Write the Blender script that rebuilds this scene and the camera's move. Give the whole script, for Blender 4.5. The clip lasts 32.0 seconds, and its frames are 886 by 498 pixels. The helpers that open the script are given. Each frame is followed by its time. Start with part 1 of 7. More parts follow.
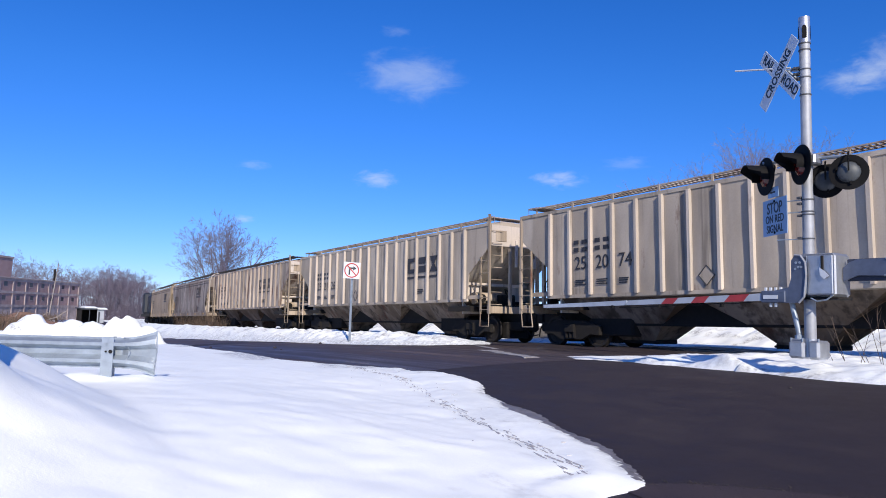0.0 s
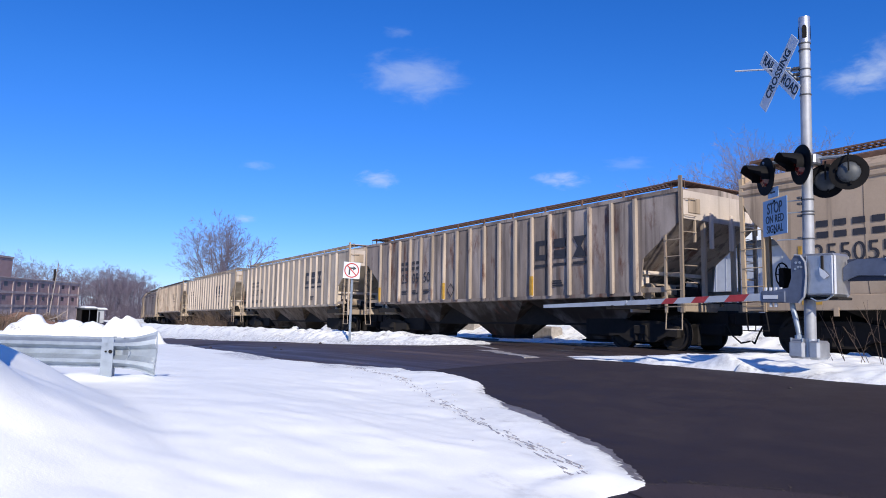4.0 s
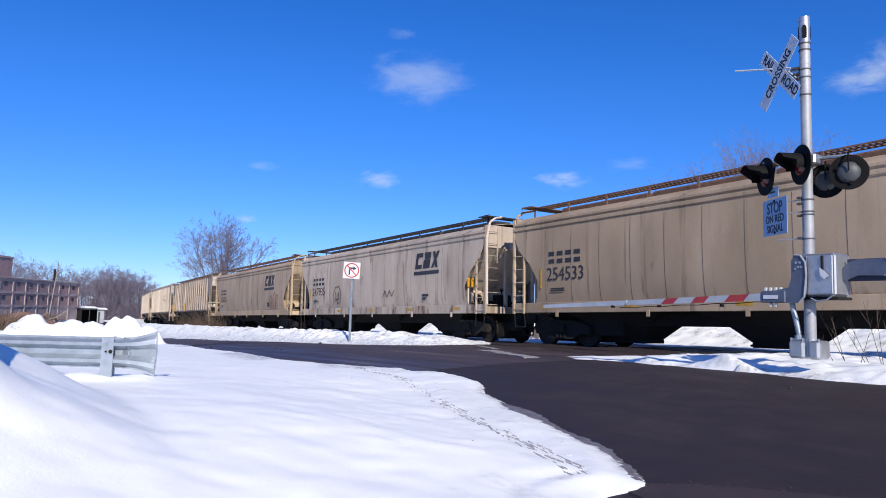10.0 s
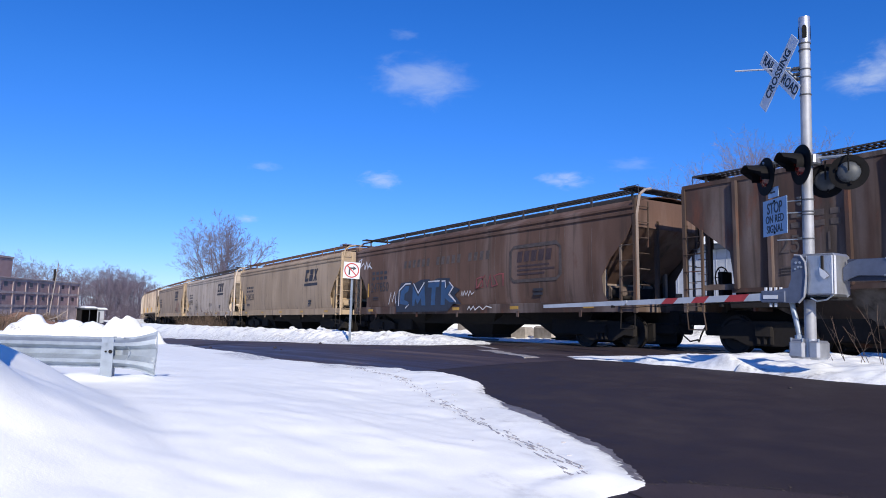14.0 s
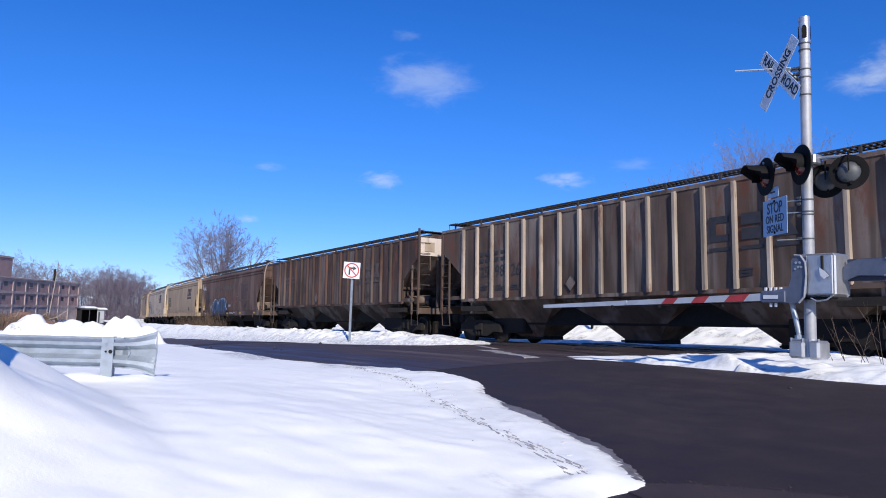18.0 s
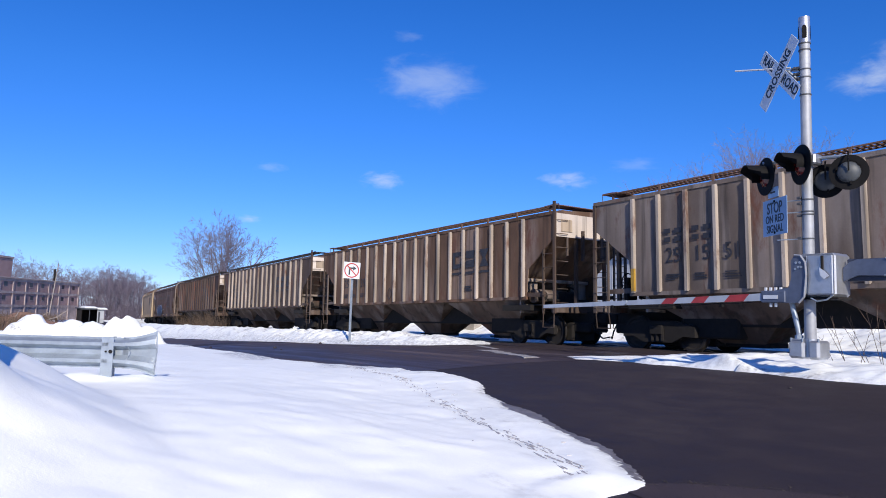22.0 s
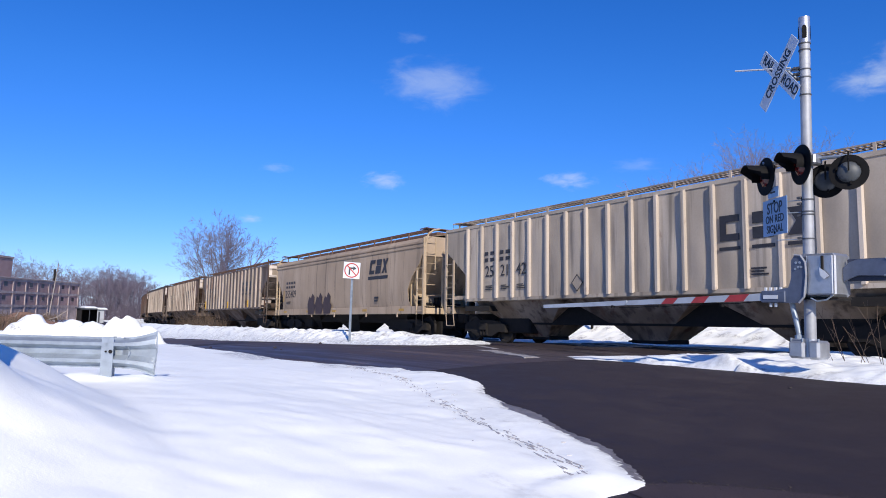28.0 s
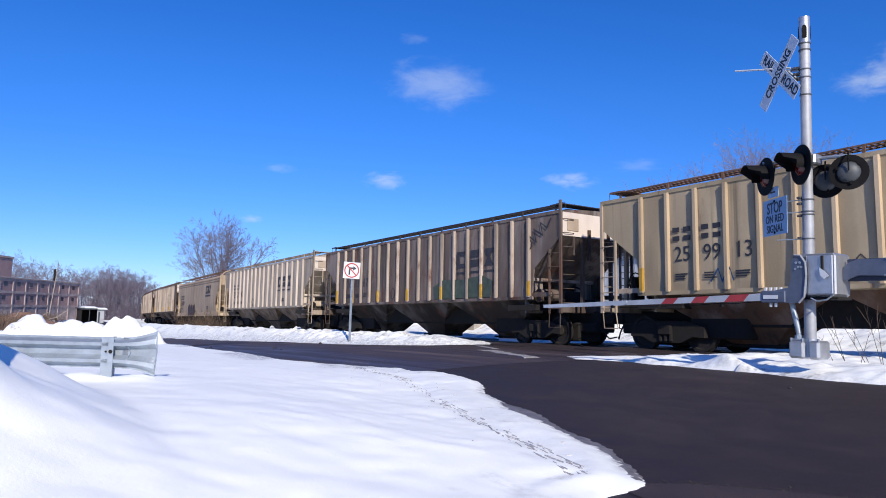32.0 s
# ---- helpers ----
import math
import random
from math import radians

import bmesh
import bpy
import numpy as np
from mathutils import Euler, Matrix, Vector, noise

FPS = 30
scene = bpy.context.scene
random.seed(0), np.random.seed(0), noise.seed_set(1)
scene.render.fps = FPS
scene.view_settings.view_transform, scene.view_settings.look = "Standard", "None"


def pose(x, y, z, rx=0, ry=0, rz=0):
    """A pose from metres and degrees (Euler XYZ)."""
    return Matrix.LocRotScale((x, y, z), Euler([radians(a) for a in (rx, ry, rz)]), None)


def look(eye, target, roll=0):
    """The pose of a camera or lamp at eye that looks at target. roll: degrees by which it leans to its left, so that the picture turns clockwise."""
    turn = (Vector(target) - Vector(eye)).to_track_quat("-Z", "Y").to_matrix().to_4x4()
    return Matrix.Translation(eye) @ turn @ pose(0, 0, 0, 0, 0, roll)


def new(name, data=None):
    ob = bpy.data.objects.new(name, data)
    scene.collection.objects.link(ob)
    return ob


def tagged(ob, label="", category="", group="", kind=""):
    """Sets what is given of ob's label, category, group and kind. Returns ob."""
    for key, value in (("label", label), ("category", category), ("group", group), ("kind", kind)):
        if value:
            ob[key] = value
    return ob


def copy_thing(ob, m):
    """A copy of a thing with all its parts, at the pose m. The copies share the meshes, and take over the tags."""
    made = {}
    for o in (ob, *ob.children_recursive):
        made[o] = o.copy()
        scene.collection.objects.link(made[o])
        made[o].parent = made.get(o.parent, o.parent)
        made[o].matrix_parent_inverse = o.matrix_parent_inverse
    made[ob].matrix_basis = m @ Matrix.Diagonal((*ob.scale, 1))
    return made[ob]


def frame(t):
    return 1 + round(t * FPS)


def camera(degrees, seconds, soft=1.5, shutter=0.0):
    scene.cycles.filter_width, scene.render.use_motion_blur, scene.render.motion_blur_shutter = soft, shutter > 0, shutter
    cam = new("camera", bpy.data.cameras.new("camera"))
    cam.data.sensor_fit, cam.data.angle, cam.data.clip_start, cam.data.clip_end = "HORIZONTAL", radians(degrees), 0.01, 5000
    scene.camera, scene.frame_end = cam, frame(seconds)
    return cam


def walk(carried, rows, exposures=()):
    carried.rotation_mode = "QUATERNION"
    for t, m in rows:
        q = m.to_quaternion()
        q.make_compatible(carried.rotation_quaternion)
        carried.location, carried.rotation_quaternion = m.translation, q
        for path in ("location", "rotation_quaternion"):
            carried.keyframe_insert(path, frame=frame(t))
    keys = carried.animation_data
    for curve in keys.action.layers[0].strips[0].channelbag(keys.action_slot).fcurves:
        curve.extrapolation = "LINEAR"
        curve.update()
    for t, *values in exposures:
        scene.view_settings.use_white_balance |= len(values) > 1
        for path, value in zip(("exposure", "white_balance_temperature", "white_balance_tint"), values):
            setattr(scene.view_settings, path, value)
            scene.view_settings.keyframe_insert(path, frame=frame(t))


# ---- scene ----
EYE = Vector((0.0, 0.0, 0.8595))
YAW, PITCH = 0.985974, 0.090553
AHEAD = Vector((-math.sin(YAW) * math.cos(PITCH), math.cos(YAW) * math.cos(PITCH), math.sin(PITCH)))
cam = camera(65.31, 32.0, soft=0.95)
walk(cam, [(0.0, look(EYE, EYE + AHEAD, 1.564)), (32.0, look(EYE, EYE + AHEAD, 1.564))], [(0.0, 0.0), (32.0, 0.0)])

# ---- world and sun ----
SUN_WAY = Vector((0.85, -0.32, 0.50)).normalized()
world = bpy.data.worlds.new("world")
scene.world = world
world.use_nodes = True
wn = world.node_tree.nodes
wl = world.node_tree.links
sky = wn.new("ShaderNodeTexSky")
sky.sky_type = "NISHITA"
sky.sun_disc = False
sky.sun_elevation = math.asin(SUN_WAY.z)
sky.sun_rotation = math.atan2(SUN_WAY.x, SUN_WAY.y)
sky.altitude = 300
sky.air_density = 1.0
sky.dust_density = 0.0
sky.ozone_density = 6.0
wn["Background"].inputs["Strength"].default_value = 0.145
deep = wn.new("ShaderNodeHueSaturation")
deep.inputs["Hue"].default_value = 0.507
deep.inputs["Saturation"].default_value = 1.22
wl.new(sky.outputs[0], deep.inputs["Color"])
tint = wn.new("ShaderNodeMix")
tint.data_type, tint.blend_type = "RGBA", "MULTIPLY"
tint.inputs[0].default_value = 1.0
where = wn.new("ShaderNodeTexCoord")
split = wn.new("ShaderNodeSeparateXYZ")
wl.new(where.outputs["Generated"], split.inputs[0])
shade = wn.new("ShaderNodeValToRGB")
shade.color_ramp.elements[0].position, shade.color_ramp.elements[0].color = 0.0, (0.53, 0.635, 1.02, 1)
shade.color_ramp.elements[1].position, shade.color_ramp.elements[1].color = 0.30, (0.70, 0.84, 1.08, 1)
wl.new(split.outputs[2], shade.inputs[0])
wl.new(shade.outputs[0], tint.inputs[7])
wl.new(deep.outputs[0], tint.inputs[6])
wl.new(tint.outputs[2], wn["Background"].inputs[0])
sun_data = bpy.data.lights.new("sun", "SUN")
sun_data.energy = 5.4
sun_data.angle = radians(0.53)
sun_data.color = (1.0, 0.90, 0.76)
sun = new("sun", sun_data)
sun.matrix_world = look(SUN_WAY * 60, (0, 0, 0))


# ---- materials ----
def mat_base(name, rough=0.6, metal=0.0):
    m = bpy.data.materials.new(name)
    m.use_nodes = True
    b = m.node_tree.nodes["Principled BSDF"]
    b.inputs["Roughness"].default_value = rough
    b.inputs["Metallic"].default_value = metal
    return m, m.node_tree.nodes, m.node_tree.links, b


def ramp_node(nodes, stops):
    r = nodes.new("ShaderNodeValToRGB")
    e = r.color_ramp.elements
    while len(e) < len(stops):
        e.new(0.5)
    for k, (p, c) in zip(e, stops):
        k.position, k.color = p, (*c, 1) if len(c) == 3 else c
    return r


def noise_node(nodes, links, scale, detail=4.0, rough=0.6, stretch=(1, 1, 1), coord="Object"):
    tc = nodes.new("ShaderNodeTexCoord")
    mp = nodes.new("ShaderNodeMapping")
    mp.inputs["Scale"].default_value = stretch
    n = nodes.new("ShaderNodeTexNoise")
    n.inputs["Scale"].default_value = scale
    n.inputs["Detail"].default_value = detail
    n.inputs["Roughness"].default_value = rough
    links.new(tc.outputs[coord], mp.inputs[0])
    links.new(mp.outputs[0], n.inputs["Vector"])
    return n


def mix_rgb(nodes, links, fac, a, b, mode="MIX"):
    m = nodes.new("ShaderNodeMix")
    m.data_type, m.blend_type = "RGBA", mode
    for sock, val in ((m.inputs[0], fac), (m.inputs[6], a), (m.inputs[7], b)):
        if isinstance(val, (int, float)):
            sock.default_value = val
        elif isinstance(val, tuple):
            sock.default_value = (*val, 1)
        else:
            links.new(val, sock)
    return m.outputs[2]


def bump_to(nodes, links, b, height, strength, dist=0.02):
    n = nodes.new("ShaderNodeBump")
    n.inputs["Strength"].default_value = strength
    n.inputs["Distance"].default_value = dist
    links.new(height, n.inputs["Height"])
    links.new(n.outputs[0], b.inputs["Normal"])


def plain(name, col, rough=0.6, metal=0.0, grain=12.0, spread=0.25, bump=0.1):
    """A painted or bare surface with mottling at two scales."""
    m, n, l, b = mat_base(name, rough, metal)
    n1 = noise_node(n, l, grain, 6)
    n2 = noise_node(n, l, grain * 0.12, 3)
    dark = tuple(c * (1 - spread) for c in col)
    lite = tuple(min(1, c * (1 + spread * 0.6)) for c in col)
    r1 = ramp_node(n, [(0.3, dark), (0.7, lite)])
    l.new(n1.outputs[0], r1.inputs[0])
    r2 = ramp_node(n, [(0.35, (0.8, 0.8, 0.8)), (0.65, (1, 1, 1))])
    l.new(n2.outputs[0], r2.inputs[0])
    l.new(mix_rgb(n, l, 1.0, r1.outputs[0], r2.outputs[0], "MULTIPLY"), b.inputs["Base Color"])
    if bump:
        bump_to(n, l, b, n1.outputs[0], bump, 0.01)
    return m


def car_paint(name, col, rust=0.3, streak=0.4, rust_col=(0.12, 0.052, 0.036), soot=(0.035, 0.03, 0.026)):
    """Weathered freight car paint: vertical streaks of dirt, rust blooms and fading, different on every part."""
    m, n, l, b = mat_base(name, 0.78)
    b.inputs["Specular IOR Level"].default_value = 0.2
    info = n.new("ShaderNodeObjectInfo")
    shift = n.new("ShaderNodeCombineXYZ")
    for k, f in enumerate((43.0, 17.0, 5.0)):
        mul = n.new("ShaderNodeMath")
        mul.operation = "MULTIPLY"
        mul.inputs[1].default_value = f
        l.new(info.outputs["Random"], mul.inputs[0])
        l.new(mul.outputs[0], shift.inputs[k])

    def spread(scale, detail, rough, stretch):
        q = noise_node(n, l, scale, detail, rough, stretch)
        l.new(shift.outputs[0], q.inputs["Vector"].links[0].from_node.inputs["Location"])
        return q

    fade = spread(0.45, 3, 0.5, (1, 1, 0.6))
    r0 = ramp_node(n, [(0.28, tuple(c * (0.84 - 0.32 * streak) for c in col)), (0.72, tuple(min(1, c * (1.06 + 0.40 * streak)) for c in col))])
    l.new(fade.outputs[0], r0.inputs[0])
    pale = spread(1.0, 4, 0.5, (1.3, 1.3, 0.2))
    rp = ramp_node(n, [(0.47, (0, 0, 0)), (0.62, (min(1, 0.95 * streak),) * 3)])
    l.new(pale.outputs[0], rp.inputs[0])
    c0 = mix_rgb(n, l, rp.outputs[0], r0.outputs[0], tuple(min(1, 0.12 + c * 1.25) for c in col))
    st = spread(1.0, 5, 0.58, (3.4, 3.4, 0.10))
    rs = ramp_node(n, [(0.60 - 0.14 * streak, (0, 0, 0)), (0.72 - 0.12 * streak, (0.50 + 0.45 * streak,) * 3)])
    l.new(st.outputs[0], rs.inputs[0])
    c1 = mix_rgb(n, l, rs.outputs[0], c0, tuple(0.2 * c + 0.8 * s for c, s in zip(col, soot)))
    big = spread(0.9, 9, 0.66, (1.8, 1.8, 0.6))
    rb = ramp_node(n, [(0.66 - 0.22 * rust, (0, 0, 0)), (0.78 - 0.22 * rust, (0.9, 0.9, 0.9))])
    l.new(big.outputs[0], rb.inputs[0])
    c2 = mix_rgb(n, l, rb.outputs[0], c1, rust_col)
    fine = noise_node(n, l, 26, 5)
    rf = ramp_node(n, [(0.3, (0.94, 0.94, 0.94)), (0.7, (1.03, 1.03, 1.03))])
    l.new(fine.outputs[0], rf.inputs[0])
    blot = spread(1.7, 5, 0.55, (1, 1, 0.5))
    rbl = ramp_node(n, [(0.30, (1 - 0.30 * streak,) * 3), (0.62, (1.0 + 0.15 * streak,) * 3)])
    l.new(blot.outputs[0], rbl.inputs[0])
    c2 = mix_rgb(n, l, 1.0, c2, rbl.outputs[0], "MULTIPLY")
    ro = ramp_node(n, [(0.0, (1 - 0.35 * streak,) * 3), (1.0, (1.0 + 0.12 * streak,) * 3)])
    l.new(info.outputs["Random"], ro.inputs[0])
    c2 = mix_rgb(n, l, 1.0, c2, ro.outputs[0], "MULTIPLY")
    l.new(mix_rgb(n, l, 1.0, c2, rf.outputs[0], "MULTIPLY"), b.inputs["Base Color"])
    bump_to(n, l, b, fade.outputs[0], 0.25, 0.06)
    return m


def snow_material():
    m, n, l, b = mat_base("snow", 0.55)
    n1 = noise_node(n, l, 0.55, 6, 0.6)
    n2 = noise_node(n, l, 9.0, 8, 0.7)
    n3 = noise_node(n, l, 60.0, 4, 0.6)
    r = ramp_node(n, [(0.3, (0.90, 0.93, 0.90)), (0.6, (0.955, 0.98, 0.945))])
    l.new(n1.outputs[0], r.inputs[0])
    geo = n.new("ShaderNodeAttribute")
    geo.attribute_name = "dirt"
    gm = n.new("ShaderNodeMath")
    gm.operation = "MULTIPLY"
    gm.use_clamp = True
    rr = ramp_node(n, [(0.38, (0, 0, 0)), (0.62, (1, 1, 1))])
    l.new(n2.outputs[0], rr.inputs[0])
    l.new(geo.outputs["Fac"], gm.inputs[0])
    l.new(rr.outputs[0], gm.inputs[1])
    l.new(mix_rgb(n, l, gm.outputs[0], r.outputs[0], (0.19, 0.175, 0.175)), b.inputs["Base Color"])
    add = n.new("ShaderNodeMath")
    add.operation = "MULTIPLY_ADD"
    add.inputs[1].default_value = 0.25
    l.new(n3.outputs[0], add.inputs[0])
    l.new(n2.outputs[0], add.inputs[2])
    bump_to(n, l, b, add.outputs[0], 0.11, 0.05)
    b.inputs["Subsurface Weight"].default_value = 0.0
    b.inputs["Specular IOR Level"].default_value = 0.3
    return m


def asphalt_material(name, k, along=0.25, wet=0.0, pale=1.0):
    """Dark asphalt: fine stone grain, broad worn and damp patches; along: how far the patches stretch down the road;
    pale: lifts the lightest patches, for painted reflections.
    """
    m, n, l, b = mat_base(name, 0.55)
    b.inputs["Specular IOR Level"].default_value = 0.30
    broad = noise_node(n, l, 0.45, 6, 0.6, (along, 1.0, 1))
    grain = noise_node(n, l, 90.0, 4, 0.7)
    mid = noise_node(n, l, 3.2, 6, 0.65, (along, 1.0, 1))
    both = mix_rgb(n, l, 0.45, broad.outputs[0], mid.outputs[0])
    r = ramp_node(n, [(0.36, (0.0255 * k, 0.0182 * k, 0.0195 * k)), (0.52, (0.034 * k, 0.0245 * k, 0.0255 * k)), (0.66, (0.049 * k * pale, 0.0375 * k * pale, 0.038 * k * pale))])
    l.new(both, r.inputs[0])
    r2 = ramp_node(n, [(0.3, (0.65, 0.65, 0.65)), (0.7, (1.25, 1.25, 1.25))])
    l.new(grain.outputs[0], r2.inputs[0])
    crack = n.new("ShaderNodeTexVoronoi")
    crack.feature = "DISTANCE_TO_EDGE"
    crack.inputs["Scale"].default_value = 0.55
    warp = noise_node(n, l, 2.2, 5, 0.6)
    tc = n.new("ShaderNodeTexCoord")
    bent = mix_rgb(n, l, 0.18, tc.outputs["Object"], warp.outputs["Color"])
    l.new(bent, crack.inputs["Vector"])
    rc_ = ramp_node(n, [(0.0, (0.9, 0.9, 0.9)), (0.008, (1, 1, 1))])
    l.new(crack.outputs["Distance"], rc_.inputs[0])
    c = mix_rgb(n, l, 1.0, r.outputs[0], r2.outputs[0], "MULTIPLY")
    l.new(mix_rgb(n, l, 1.0, c, rc_.outputs[0], "MULTIPLY"), b.inputs["Base Color"])
    rr = ramp_node(n, [(0.36, (0.62 - wet,) * 3), (0.62, (0.80,) * 3)])
    l.new(both, rr.inputs[0])
    l.new(rr.outputs[0], b.inputs["Roughness"])
    bump_to(n, l, b, grain.outputs[0], 0.25, 0.006)
    return m


def brick_material():
    m, n, l, b = mat_base("old_brick", 0.9)
    tc = n.new("ShaderNodeTexCoord")
    n1 = noise_node(n, l, 0.5, 6)
    r = ramp_node(n, [(0.3, (0.30, 0.195, 0.19)), (0.7, (0.40, 0.27, 0.26))])
    l.new(n1.outputs[0], r.inputs[0])
    n2 = noise_node(n, l, 14, 3, 0.6, (1, 1, 3))
    r2 = ramp_node(n, [(0.3, (0.75, 0.75, 0.75)), (0.7, (1.15, 1.15, 1.15))])
    l.new(n2.outputs[0], r2.inputs[0])
    l.new(mix_rgb(n, l, 1.0, r.outputs[0], r2.outputs[0], "MULTIPLY"), b.inputs["Base Color"])
    return m


SNOW = snow_material()
ASPHALT = asphalt_material("wet_asphalt", 1.0, 0.6, 0.08)
# worn lane; its pale long streaks are sky and snow reflections put in colour
ASPHALT_OLD = asphalt_material("worn_sheen_asphalt", 1.6, 0.05, 0.36, 1.7)
ASPHALT_DUSTY = asphalt_material("dusty_asphalt", 1.6, 0.8, 0.0)
BRICK = brick_material()
FACTGLASS = plain("dusty_dark_glass", (0.05, 0.04, 0.045), 0.4, 0, 2, 0.3, 0.0)
FACTBAND = plain("sooty_concrete", (0.40, 0.33, 0.325), 0.9, 0, 0.8, 0.3, 0.1)
GALV = plain("galvanized_steel", (0.40, 0.42, 0.46), 0.6, 0.35, 5, 0.2, 0.04)
GALV_DULL = plain("weathered_zinc", (0.37, 0.43, 0.50), 0.5, 0.5, 7, 0.22, 0.06)
ALU = plain("cast_aluminium", (0.47, 0.49, 0.53), 0.38, 0.7, 9, 0.15, 0.05)
BLUEGREY = plain("blue_grey_steel", (0.11, 0.135, 0.20), 0.5, 0.3, 9, 0.2, 0.05)
BLACK = plain("black_enamel", (0.009, 0.009, 0.010), 0.75, 0, 9, 0.3, 0.03)
BLACK.node_tree.nodes["Principled BSDF"].inputs["Specular IOR Level"].default_value = 0.12
# soot plus the shade beneath the cars, both darkened into these two colours
UNDER = plain("sooty_shaded_steel", (0.010, 0.008, 0.0075), 0.95, 0, 8, 0.4, 0.2)
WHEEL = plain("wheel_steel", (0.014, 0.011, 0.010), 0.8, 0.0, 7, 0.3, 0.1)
RAILTOP = plain("rail_steel", (0.20, 0.16, 0.14), 0.4, 0.6, 8, 0.3, 0.05)
SIGNWHITE = plain("sign_white", (0.62, 0.66, 0.72), 0.45, 0, 3, 0.08, 0.0)
SIGNRED = plain("sign_red", (0.42, 0.03, 0.03), 0.45, 0, 3, 0.1, 0.0)
SIGNBLACK = plain("sign_black", (0.018, 0.022, 0.035), 0.5, 0, 3, 0.1, 0.0)
SIGNBLUE = plain("sign_blue_grey", (0.27, 0.40, 0.58), 0.45, 0, 3, 0.08, 0.0)
LENS = plain("red_lens", (0.10, 0.008, 0.008), 0.15, 0, 3, 0.1, 0.0)
GATERED = plain("gate_red", (0.38, 0.035, 0.04), 0.5, 0, 5, 0.2, 0.0)
GATEWHITE = plain("gate_white", (0.40, 0.45, 0.53), 0.5, 0, 5, 0.15, 0.0)
LETTER = plain("stencil_black", (0.025, 0.025, 0.032), 0.6, 0, 6, 0.3, 0.0)
LETTER_WORN = plain("worn_lettering", (0.075, 0.06, 0.055), 0.7, 0, 6, 0.4, 0.0)
YELLOW = plain("safety_yellow", (0.60, 0.30, 0.02), 0.55, 0, 6, 0.25, 0.0)
POLEWOOD = plain("weathered_pole", (0.32, 0.28, 0.26), 0.9, 0, 5, 0.3, 0.2)
# both barks carry the bluish mauve of distance haze in their colour
BARKPALE = plain("pale_hazed_bark", (0.20, 0.175, 0.215), 0.9, 0, 4, 0.3, 0.2)
BARK = plain("winter_hazed_bark", (0.18, 0.155, 0.205), 0.9, 0, 4, 0.3, 0.2)
SCRUB = plain("dry_scrub", (0.15, 0.105, 0.075), 0.9, 0, 4, 0.35, 0.1)
WALLPALE = plain("pale_siding", (0.38, 0.41, 0.46), 0.7, 0, 2, 0.12, 0.05)
WALLWHITE = plain("white_siding", (0.78, 0.78, 0.78), 0.7, 0, 2, 0.08, 0.05)
GREENDOOR = plain("green_panel", (0.03, 0.14, 0.10), 0.5, 0, 3, 0.2, 0.0)
DARKGLASS = plain("dark_glass", (0.02, 0.022, 0.028), 0.15, 0, 2, 0.2, 0.0)
FASCIA = plain("dark_fascia", (0.05, 0.06, 0.075), 0.6, 0, 3, 0.2, 0.0)
GRAVEL = plain("gravel", (0.045, 0.038, 0.035), 0.9, 0, 18, 0.5, 0.5)
OCHRE = plain("faded_reflector", (0.46, 0.27, 0.035), 0.5, 0, 6, 0.3, 0.0)
BLOCK = plain("weathered_block", (0.36, 0.33, 0.30), 0.9, 0, 5, 0.3, 0.3)


